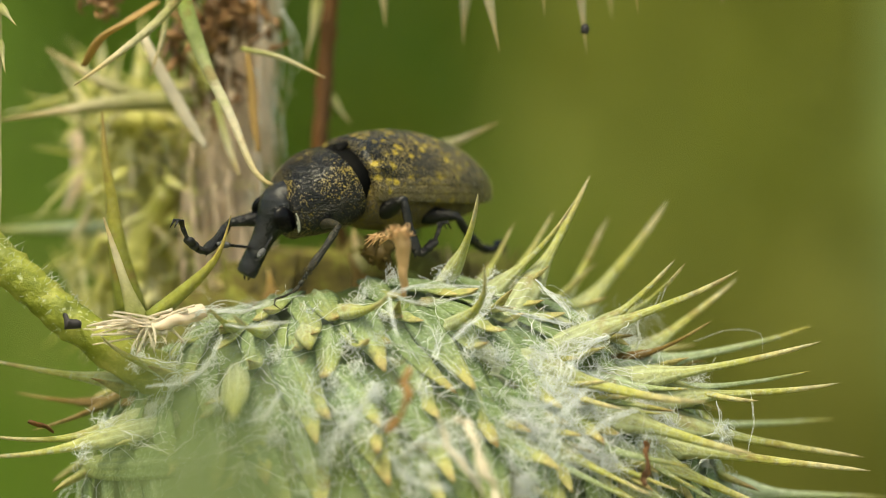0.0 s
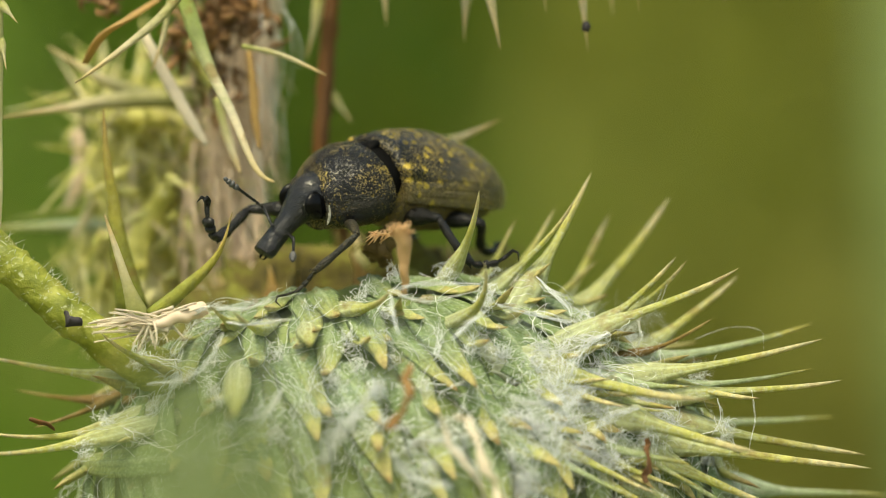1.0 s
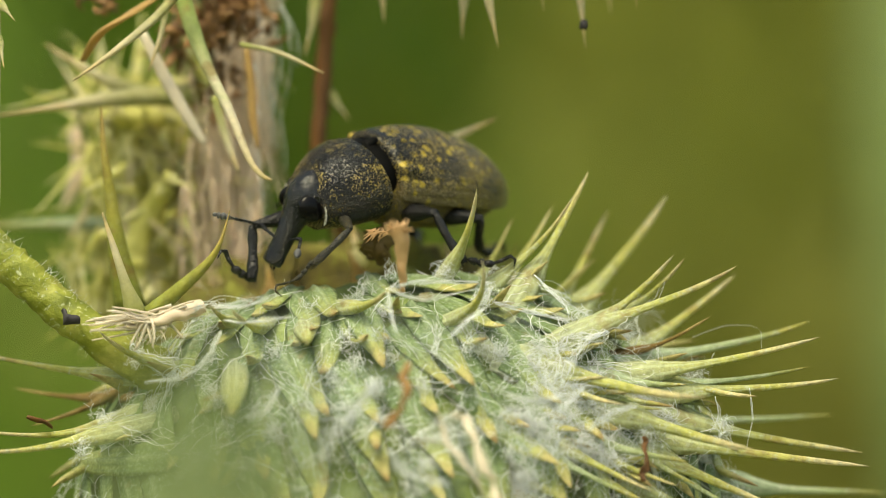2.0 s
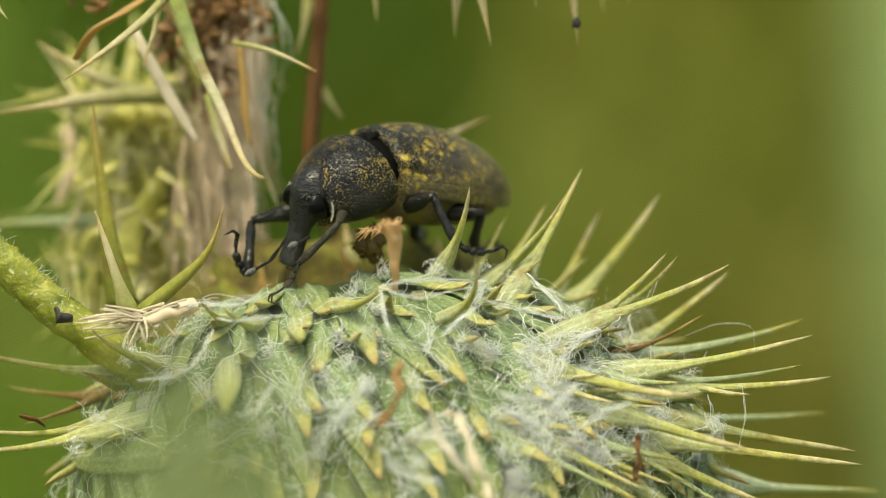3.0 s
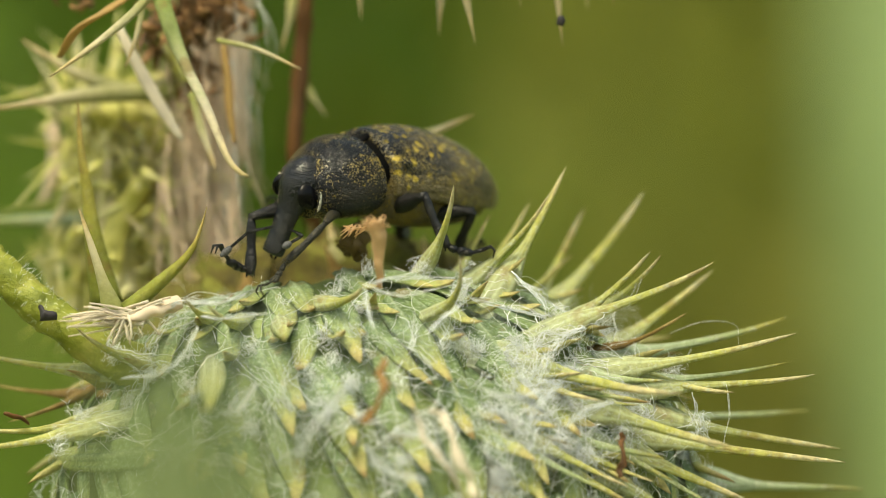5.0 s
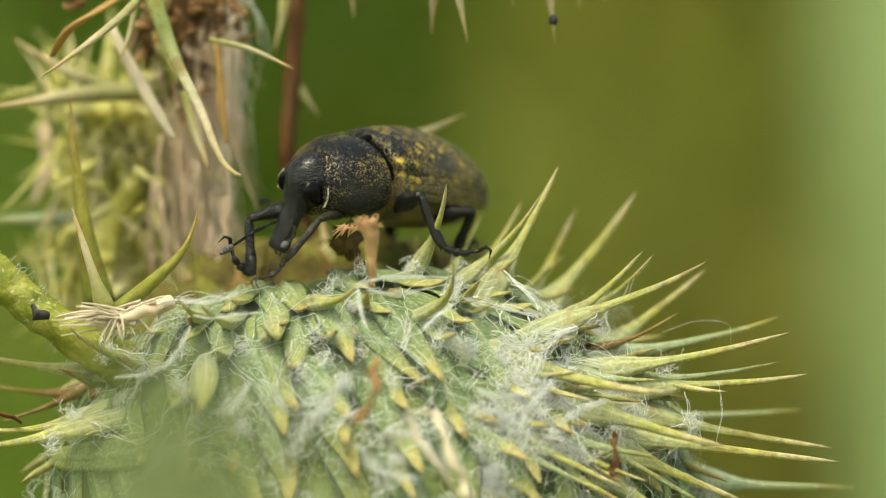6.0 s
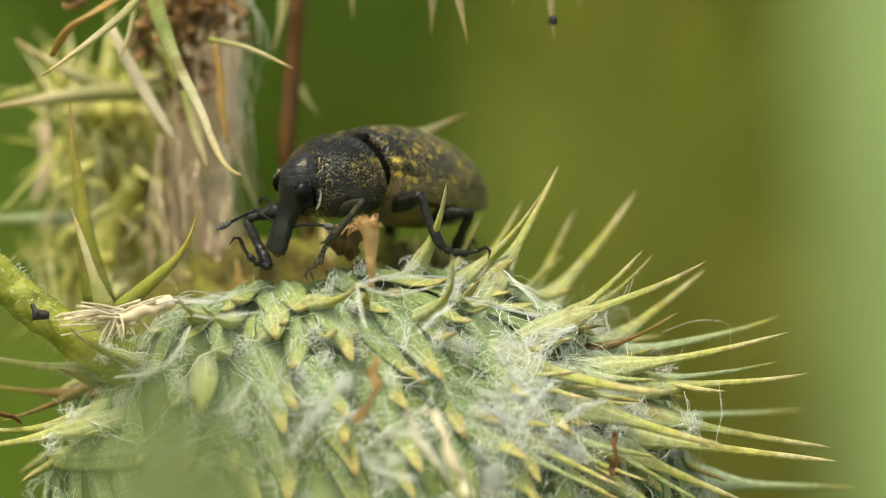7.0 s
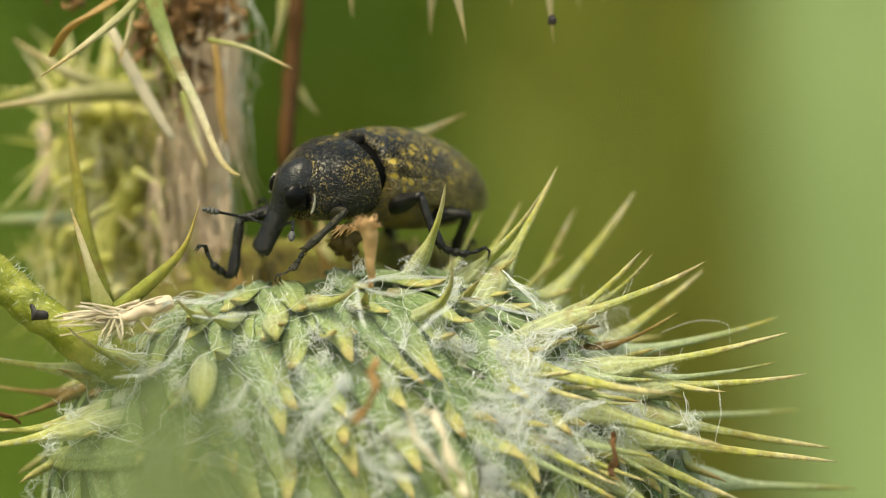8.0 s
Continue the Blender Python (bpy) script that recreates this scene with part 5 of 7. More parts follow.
    for side, tag in ((-1, "right"), (1, "left")):
        v, f = limb("scape", 1.15, 0.05, 0.05, 0.085, M_LEG, 0.02, 8)
        parts[tag + "_scape"] = part("antenna_scape", mesh("antenna_scape", v, f, M_LEG), head)
        V, F, k = [], [], 0
        for i in range(7):
            a = 0.17 * i
            v, f = tube([(a, 0, 0), (a + 0.05, 0, 0), (a + 0.13, 0, 0), (a + 0.17, 0, 0)], [0.035, 0.055, 0.06, 0.03], 8, 1.0, k, (0, 0, 1))
            V.append(v), F.extend(f)
            k += len(v)
        stalk = mesh("antenna_flagellum", np.concatenate(V), F, M_LEG)
        V, F, k = [], [], 0
        for a, b, r in ((1.16, 1.36, 0.12), (1.34, 1.52, 0.14), (1.5, 1.66, 0.12), (1.64, 1.82, 0.08)):
            v, f = tube([(a, 0, 0), (a + 0.06, 0, 0), (b - 0.05, 0, 0), (b, 0, 0)], [r * 0.55, r * 0.9, r, r * 0.5], 10, 1.0, k, (0, 0, 1))
            V.append(v), F.extend(f)
            k += len(v)
        club = mesh("antenna_club", np.concatenate(V), F, M_CLUB)
        parts[tag + "_flagellum"] = part("antenna_flagellum", stalk, head)
        parts[tag + "_club"] = part("antenna_club", club, head, "grey ringed antenna club")
    for leg in ("front", "middle", "hind"):
        for side in ("left", "right"):
            m = M_LEG_GREY if (leg, side) == ("front", "left") else M_LEG
            for seg, maker in (("femur", femur_mesh), ("tibia", tibia_mesh), ("tarsus", tarsus_mesh)):
                parts["%s_%s_%s" % (leg, side, seg)] = part("%s_%s" % (leg, seg), maker(m, 2.9) if seg == "femur" and (leg, side) == ("front", "right") else maker(m), w)
    return parts


WEEVIL = build_weevil()


def key_rows(ob, *rows):
    """Keys from rows of seconds, millimetres and degrees."""
    walk(ob, [(t, pose(x * MM, y * MM, z * MM, rx, ry, rz)) for t, x, y, z, rx, ry, rz in rows])



# ---- what moves ----
def motions():
    key_rows(WEEVIL["weevil"],
             (0, -3.719, 2.800, 2.512, -13.84, 4.50, -143.59),
             (0.2, -3.684, 2.800, 2.513, -14.99, 5.24, -143.24),
             (0.5, -3.205, 2.792, 2.509, -15.89, 4.03, -137.08),
             (0.7, -2.917, 2.825, 2.508, -17.31, 4.08, -136.19),
             (1, -2.789, 2.810, 2.527, -19.14, 2.12, -136.44),
             (1.2, -2.865, 2.812, 2.523, -20.11, 3.32, -136.77),
             (1.5, -2.938, 2.800, 2.519, -21.84, 2.87, -138.10),
             (2.8, -2.477, 2.766, 2.722, -18.65, 0.08, -140.34),
             (3, -2.460, 2.765, 2.690, -18.15, -0.39, -140.24),
             (3.5, -2.357, 2.800, 2.646, -16.85, -0.63, -139.19),
             (3.7, -2.374, 2.780, 2.641, -16.91, -0.21, -139.19),
             (4, -2.336, 2.811, 2.669, -17.28, -1.34, -138.96),
             (4.2, -2.362, 2.789, 2.613, -17.30, -0.49, -139.34),
             (4.5, -2.301, 2.788, 2.589, -17.50, -1.24, -138.77),
             (4.7, -2.297, 2.821, 2.571, -17.66, -0.48, -138.97),
             (5.8, -1.970, 2.857, 2.525, -17.73, -0.18, -133.55),
             (6, -1.933, 2.849, 2.485, -17.93, -0.26, -133.02),
             (6.2, -2.076, 2.846, 2.498, -18.13, -0.32, -134.66),
             (6.5, -2.182, 2.800, 2.451, -18.46, -0.12, -135.81),
             (6.7, -2.197, 2.820, 2.449, -18.33, 0.14, -136.05),
             (7, -2.020, 2.851, 2.510, -18.36, -0.86, -134.32),
             (7.5, -1.882, 2.852, 2.502, -18.07, -0.84, -132.17),
             (7.7, -1.857, 2.847, 2.452, -17.88, -0.15, -131.83),
             (8, -2.126, 2.851, 2.454, -18.55, -0.22, -135.53))
    key_rows(WEEVIL["prothorax"],
             (0, 0.000, 0.000, 0.000, 0.00, 18.59, -2.73),
             (0.2, 0.000, 0.000, 0.000, 0.00, 18.13, 2.22),
             (0.5, 0.000, 0.000, 0.000, 0.00, 15.45, -3.15),
             (0.7, 0.000, 0.000, 0.000, 0.00, 15.49, -3.34),
             (1, 0.000, 0.000, 0.000, 0.00, 14.78, -2.30),
             (1.2, 0.000, 0.000, 0.000, 0.00, 15.04, 0.53),
             (1.5, 0.000, 0.000, 0.000, 0.00, 18.14, 0.02),
             (2.8, 0.000, 0.000, 0.000, 0.00, 18.09, 3.54),
             (3, 0.000, 0.000, 0.000, 0.00, 19.96, 4.41),
             (3.5, 0.000, 0.000, 0.000, 0.00, 17.38, 0.08),
             (3.7, 0.000, 0.000, 0.000, 0.00, 15.97, 0.66),
             (4, 0.000, 0.000, 0.000, 0.00, 17.64, 1.39),
             (4.2, 0.000, 0.000, 0.000, 0.00, 16.28, 2.90),
             (4.5, 0.000, 0.000, 0.000, 0.00, 17.17, 2.31),
             (4.7, 0.000, 0.000, 0.000, 0.00, 14.26, 2.01),
             (5.8, 0.000, 0.000, 0.000, 0.00, 8.38, -2.25),
             (6, 0.000, 0.000, 0.000, 0.00, 7.02, 0.30),
             (6.2, 0.000, 0.000, 0.000, 0.00, 9.42, 0.61),
             (6.5, 0.000, 0.000, 0.000, 0.00, 14.47, 0.51),
             (6.7, 0.000, 0.000, 0.000, 0.00, 10.37, 2.99),
             (7, 0.000, 0.000, 0.000, 0.00, 10.43, -1.81),
             (7.5, 0.000, 0.000, 0.000, 0.00, 8.79, -0.65),
             (7.7, 0.000, 0.000, 0.000, 0.00, 10.07, 0.24),
             (8, 0.000, 0.000, 0.000, 0.00, 11.52, -2.38))
    key_rows(WEEVIL["head"],
             (0, 2.443, -0.116, -0.724, -6.45, 65.34, -10.10),
             (0.2, 2.450, 0.095, -0.704, -5.23, 71.81, -3.77),
             (0.5, 2.478, -0.137, -0.589, -2.94, 67.32, -10.26),
             (0.7, 2.477, -0.145, -0.590, 4.92, 53.47, -2.12),
             (1, 2.486, -0.100, -0.560, 9.08, 50.24, 2.83),
             (1.2, 2.486, 0.023, -0.571, 9.54, 63.22, 1.42),
             (1.5, 2.451, 0.001, -0.705, 15.11, 68.98, 3.14),
             (2.8, 2.447, 0.152, -0.702, 4.65, 76.88, 4.43),
             (3, 2.420, 0.187, -0.782, 2.20, 81.90, 5.71),
             (3.5, 2.460, 0.003, -0.672, 6.95, 79.08, 3.67),
             (3.7, 2.476, 0.028, -0.611, 0.87, 77.69, -2.28),
             (4, 2.457, 0.060, -0.683, -7.35, 80.75, -9.57),
             (4.2, 2.470, 0.125, -0.625, -8.85, 79.25, -7.00),
             (4.5, 2.461, 0.099, -0.663, -9.48, 80.56, -8.75),
             (4.7, 2.492, 0.087, -0.537, -1.79, 77.87, -1.27),
             (5.8, 2.533, -0.099, -0.279, -6.88, 76.16, -15.09),
             (6, 2.541, 0.013, -0.219, -6.75, 78.78, -13.18),
             (6.2, 2.530, 0.027, -0.325, -4.18, 76.02, -6.04),
             (6.5, 2.491, 0.022, -0.546, -2.35, 70.98, -0.76),
             (6.7, 2.521, 0.132, -0.367, 4.05, 81.34, 9.38),
             (7, 2.522, -0.080, -0.369, -11.57, 83.37, -19.21),
             (7.5, 2.533, -0.029, -0.297, -9.04, 86.02, -16.17),
             (7.7, 2.526, 0.011, -0.353, -172.10, 88.33, -178.87),
             (8, 2.514, -0.104, -0.417, -7.96, 74.94, -26.03))
    key_rows(WEEVIL["front_right_femur"],
             (0, 1.057, -0.515, -1.370, 9.20, 2.32, -11.09),
             (0.2, 1.100, -0.409, -1.394, 10.07, -6.17, 0.54),
             (0.5, 1.110, -0.442, -1.394, 14.14, -11.86, -14.60),
             (0.7, 1.098, -0.415, -1.426, 18.21, 0.14, -43.63),
             (1, 1.100, -0.356, -1.454, 19.33, 7.32, -41.61),
             (1.2, 1.114, -0.275, -1.483, 21.41, 4.49, -30.81),
             (1.5, 1.022, -0.234, -1.582, 25.26, 16.93, -17.59),
             (2.8, 0.997, -0.290, -1.506, 22.56, 6.27, -14.43),
             (3, 0.953, -0.301, -1.526, 17.50, 20.22, -33.96),
             (3.5, 0.966, -0.391, -1.458, 20.83, 30.52, -23.96),
             (3.7, 0.995, -0.372, -1.436, 15.98, 13.17, -37.00),
             (4, 0.944, -0.363, -1.464, 24.83, 32.27, -14.58),
             (4.2, 0.981, -0.330, -1.443, 28.34, -0.07, -3.14),
             (4.5, 0.941, -0.336, -1.458, 27.79, 7.92, -13.45),
             (4.7, 0.999, -0.326, -1.411, 29.81, 14.60, -4.10),
             (5.8, 1.054, -0.358, -1.314, 27.91, 0.07, -24.29),
             (6, 1.097, -0.308, -1.284, 29.04, 16.72, -17.30),
             (6.2, 1.037, -0.303, -1.333, 28.57, 12.05, -19.60),
             (6.5, 0.905, -0.302, -1.428, 27.78, -19.10, -3.22),
             (6.7, 1.020, -0.259, -1.351, 28.76, 7.75, -12.75),
             (7, 0.978, -0.337, -1.357, 27.77, 17.11, -17.01),
             (7.5, 1.031, -0.315, -1.323, 26.22, 14.75, -22.64),
             (7.7, 1.013, -0.298, -1.347, 26.36, 6.98, -22.17),
             (8, 0.946, -0.346, -1.380, 26.64, 15.75, -20.73))
    key_rows(WEEVIL["front_right_tibia"],
             (0, 3.900, -1.072, -1.488, 0.32, 19.20, 31.54),
             (0.2, 3.983, -0.382, -1.083, -8.64, 35.38, 10.46),
             (0.5, 3.857, -1.158, -0.797, -3.23, 7.61, 21.69),
             (0.7, 3.197, -2.416, -1.432, -2.11, 28.44, 22.14),
             (1, 3.250, -2.265, -1.823, -2.66, 24.99, 18.54),
             (1.2, 3.597, -1.756, -1.709, 14.80, 49.22, 45.51),
             (1.5, 3.667, -1.073, -2.427, 57.16, 63.37, 95.29),
             (2.8, 3.790, -1.008, -1.823, 17.41, 30.13, 44.95),
             (3, 3.210, -1.821, -2.528, 29.56, 54.51, 62.75),
             (3.5, 3.248, -1.405, -2.931, 48.95, 45.65, 87.70),
             (3.7, 3.251, -2.072, -2.097, 13.29, 29.66, 32.59),
             (4, 3.318, -0.980, -3.012, 40.44, 43.79, 76.22),
             (4.2, 3.877, -0.489, -1.440, 22.05, 11.52, 39.03),
             (4.5, 3.734, -1.003, -1.858, 30.48, 26.08, 64.23),
             (4.7, 3.798, -0.527, -2.142, 59.49, 69.29, 100.29),
             (5.8, 3.698, -1.550, -1.318, 10.39, 23.15, 40.13),
             (6, 3.749, -1.135, -2.119, 32.28, 56.82, 72.24),
             (6.2, 3.708, -1.255, -1.938, 25.18, 29.78, 62.19),
             (6.5, 3.641, -0.456, -0.479, 12.44, 31.12, 37.12),
             (6.7, 3.823, -0.893, -1.741, 25.42, 29.27, 62.62),
             (7, 3.628, -1.148, -2.210, 43.04, 38.23, 93.71),
             (7.5, 3.619, -1.394, -2.061, 41.77, 44.08, 91.87),
             (7.7, 3.679, -1.384, -1.699, 29.66, 41.60, 74.17),
             (8, 3.556, -1.334, -2.166, 23.31, 75.00, 66.90))
    key_rows(WEEVIL["front_right_tarsus"],
             (0, 5.591, -0.035, -2.179, 14.90, -23.81, -3.36),
             (0.2, 5.667, -0.072, -2.298, 18.48, -43.88, 1.80),
             (0.5, 5.791, -0.388, -1.075, 15.79, -36.41, 16.24),
             (0.7, 4.907, -1.720, -2.434, 27.25, -56.79, -0.69),
             (1, 5.054, -1.660, -2.711, 26.22, -45.42, -4.79),
             (1.2, 4.558, -0.777, -3.300, 26.06, -37.59, -25.11),
             (1.5, 3.580, -0.135, -4.304, 21.12, -6.92, -29.08),
             (2.8, 5.075, 0.275, -2.878, 21.70, -32.91, 2.20),
             (3, 3.768, -0.737, -4.238, 21.86, -39.57, -37.07),
             (3.5, 3.308, 0.061, -4.433, 13.31, 16.05, -35.58),
             (3.7, 4.788, -1.089, -3.137, 20.78, -36.82, 0.86),
             (4, 3.679, 0.492, -4.466, 13.14, -17.40, -44.09),
             (4.2, 5.475, 0.807, -1.859, 17.88, -21.54, 11.96),
             (4.5, 4.554, 0.695, -2.781, 19.56, -25.87, -6.44),
             (4.7, 3.665, 0.204, -4.106, 17.68, -8.17, -9.37),
             (5.8, 5.174, -0.305, -2.143, 17.55, -6.83, 9.53),
             (6, 4.100, -0.040, -3.876, 13.16, -18.70, -50.42),
             (6.2, 4.559, 0.358, -2.981, 13.06, -3.25, -44.76),
             (6.5, 5.075, 0.629, -1.565, 20.90, -27.47, -12.42),
             (6.7, 4.665, 0.734, -2.769, 16.41, -12.42, -34.04),
             (7, 3.521, 0.498, -3.509, 12.73, -3.62, -45.38),
             (7.5, 3.570, 0.114, -3.522, 18.86, 50.23, -32.23),
             (7.7, 4.108, 0.127, -3.094, 20.52, 52.58, -30.46),
             (8, 3.770, -0.834, -4.195, 17.26, -11.51, -28.00))
    key_rows(WEEVIL["front_left_femur"],
             (0, 1.251, 0.746, -1.340, -0.12, -13.80, 72.26),
             (0.2, 1.273, 0.814, -1.321, -0.66, -12.89, 72.86),
             (0.5, 1.262, 0.850, -1.313, 6.18, -11.37, 53.15),
             (0.7, 1.275, 0.867, -1.305, 7.14, -7.11, 52.85),
             (1, 1.304, 0.905, -1.299, 8.99, -6.06, 55.83),
             (1.2, 1.327, 0.939, -1.292, 8.42, -9.71, 55.88),
             (1.5, 1.316, 0.925, -1.293, 8.99, -12.79, 57.91),
             (2.8, 1.230, 0.816, -1.302, 12.09, -0.98, 50.14),
             (3, 1.170, 0.760, -1.307, 12.78, -2.15, 47.04),
             (3.5, 1.181, 0.775, -1.304, 12.21, -1.48, 46.31),
             (3.7, 1.190, 0.794, -1.304, 12.41, -1.54, 44.03),
             (4, 1.167, 0.767, -1.307, 13.24, -2.20, 45.13),
             (4.2, 1.182, 0.785, -1.310, 12.74, -3.45, 44.46),
             (4.5, 1.150, 0.769, -1.300, 14.16, -0.07, 41.13),
             (4.7, 1.201, 0.811, -1.305, 13.54, -2.01, 42.05),
             (5.8, 1.253, 0.876, -1.300, 16.03, 0.51, 26.77),
             (6, 1.270, 0.886, -1.301, 16.40, -2.50, 24.83),
             (6.2, 1.240, 0.863, -1.301, 15.67, -1.09, 31.78),
             (6.5, 1.259, 0.842, -1.324, 10.57, -18.98, 55.10),
             (6.7, 1.313, 0.946, -1.273, 4.88, -29.82, 74.23),
             (7, 1.300, 0.900, -1.300, 7.86, -27.98, 67.55),
             (7.5, 1.315, 0.927, -1.285, 9.47, -25.77, 61.27),
             (7.7, 1.302, 0.908, -1.294, 4.27, -33.44, 77.02),
             (8, 1.286, 0.878, -1.309, 10.32, -19.76, 56.56))
    key_rows(WEEVIL["front_left_tibia"],
             (0, 1.931, 2.874, -0.791, -24.20, 45.74, 11.11),
             (0.2, 1.934, 2.956, -0.808, -25.22, 41.37, 8.75),
             (0.5, 2.615, 2.654, -0.859, -47.20, 55.74, -20.67),
             (0.7, 2.653, 2.686, -1.020, -31.66, 37.23, -0.29),
             (1, 2.588, 2.798, -1.057, -47.58, 49.46, -24.09),
             (1.2, 2.598, 2.816, -0.904, -28.30, 36.26, 2.92),
             (1.5, 2.507, 2.826, -0.784, -22.55, 32.87, 11.21),
             (2.8, 2.704, 2.581, -1.263, -21.63, 35.74, 17.14),
             (3, 2.736, 2.442, -1.221, -48.77, 54.36, -19.64),
             (3.5, 2.769, 2.437, -1.245, -53.55, 50.83, -24.92),
             (3.7, 2.843, 2.392, -1.242, -33.45, 45.17, 1.86),
             (4, 2.789, 2.395, -1.219, -51.65, 56.90, -21.19),
             (4.2, 2.821, 2.393, -1.171, -42.79, 47.43, -10.02),
             (4.5, 2.882, 2.281, -1.297, -36.76, 47.64, -1.79),
             (4.7, 2.908, 2.351, -1.224, -35.76, 46.27, -0.49),
             (5.8, 3.307, 1.912, -1.320, -33.44, 44.85, 2.74),
             (6, 3.356, 1.851, -1.201, -29.41, 43.11, 8.51),
             (6.2, 3.194, 2.074, -1.258, -32.34, 44.60, 4.25),
             (6.5, 2.504, 2.626, -0.576, -56.37, 50.07, -28.00),
             (6.7, 1.855, 2.866, -0.129, -50.68, 58.73, -21.02),
             (7, 2.075, 2.777, -0.221, -52.74, 59.96, -23.38),
             (7.5, 2.311, 2.744, -0.285, -57.50, 57.62, -28.91),
             (7.7, 1.733, 2.779, -0.027, -38.82, 30.69, -3.09),
             (8, 2.478, 2.685, -0.532, -54.64, 53.89, -26.01))
    key_rows(WEEVIL["front_left_tarsus"],
             (0, 3.332, 3.151, -2.254, 39.30, 67.64, 2.09),
             (0.2, 3.451, 3.191, -2.157, 32.92, 60.52, 22.26),
             (0.5, 3.691, 2.248, -2.547, 46.29, 69.60, 2.39),
             (0.7, 4.282, 2.679, -2.256, 35.45, 62.13, -9.76),
             (1, 3.800, 2.255, -2.610, 43.49, 66.60, -0.98),
             (1.2, 4.245, 2.902, -2.111, 43.98, 64.42, -0.75),
             (1.5, 4.193, 3.162, -1.891, 53.65, 66.94, 9.00),
             (2.8, 4.291, 3.072, -2.454, 36.70, 58.67, 17.76),
             (3, 3.857, 2.043, -2.881, 37.64, 74.59, 29.39),
             (3.5, 3.940, 1.893, -2.829, 36.03, 75.99, 27.77),
             (3.7, 4.284, 2.441, -2.691, 60.30, 74.82, 20.34),
             (4, 3.829, 1.992, -2.930, 63.38, 75.76, 23.39),
             (4.2, 4.183, 2.153, -2.676, 45.64, 66.29, 29.15),
             (4.5, 4.259, 2.240, -2.807, 35.61, 76.08, 27.95),
             (4.7, 4.321, 2.340, -2.700, 30.10, 53.17, 34.80),
             (5.8, 4.756, 1.982, -2.760, 33.97, 57.28, 22.25),
             (6, 4.832, 2.074, -2.597, 28.92, 50.70, 17.74),
             (6.2, 4.647, 2.183, -2.691, 23.78, 40.55, 27.61),
             (6.5, 3.662, 2.011, -2.143, 23.07, 36.81, 22.90),
             (6.7, 2.846, 2.486, -1.875, 27.97, 50.54, 41.39),
             (7, 3.015, 2.371, -1.989, 30.99, 53.85, 44.99),
             (7.5, 3.269, 2.214, -2.010, 36.71, 58.81, 40.02),
             (7.7, 3.490, 2.686, -1.069, 19.21, 21.92, 14.67),
             (8, 3.560, 2.156, -2.182, 34.18, 55.54, 32.65))
    key_rows(WEEVIL["middle_left_femur"],
             (0, -1.005, 0.820, -1.393, -4.55, -34.52, 89.02),
             (0.2, -1.000, 0.839, -1.376, -5.52, -33.98, 89.93),
             (0.5, -0.795, 1.497, -0.948, 3.70, -29.44, 62.70),
             (0.7, -1.008, 0.972, -1.236, -3.00, -15.49, 86.40),
             (1, -1.005, 0.996, -1.238, -1.19, -19.96, 87.15),
             (1.2, -1.006, 1.000, -1.255, -2.17, -28.87, 86.60),
             (1.5, -1.000, 1.054, -1.218, -3.03, -20.98, 90.44),
             (2.8, -1.001, 0.944, -1.301, 0.04, -32.87, 89.62),
             (3, -1.003, 0.938, -1.306, 0.70, -33.26, 89.09),
             (3.5, -1.008, 0.927, -1.312, 1.42, -32.83, 87.44),
             (3.7, -1.005, 0.932, -1.306, 0.77, -32.15, 88.17),
             (4, -1.005, 0.945, -1.298, 1.96, -32.21, 88.15),
             (4.2, -1.005, 0.953, -1.301, 1.09, -34.64, 88.13),
             (4.5, -1.006, 0.969, -1.292, 2.10, -35.04, 87.49),
             (4.7, -1.004, 0.974, -1.289, 1.06, -35.29, 88.26),
             (5.8, -0.856, 1.462, -0.970, 6.85, -30.58, 68.27),
             (6, -0.783, 1.549, -0.913, 8.16, -29.91, 64.22),
             (6.2, -0.917, 1.376, -1.018, 5.61, -32.25, 73.35),
             (6.5, -0.934, 1.356, -1.025, 4.85, -33.55, 75.49),
             (6.7, -0.974, 1.245, -1.098, 3.14, -34.62, 79.96),
             (7, -0.842, 1.508, -0.942, 7.56, -30.50, 68.80),
             (7.5, -0.743, 1.598, -0.890, 9.17, -28.96, 62.70),
             (7.7, -0.789, 1.558, -0.923, 7.70, -28.75, 65.29),
             (8, -0.976, 1.230, -1.107, 3.64, -35.24, 79.70))
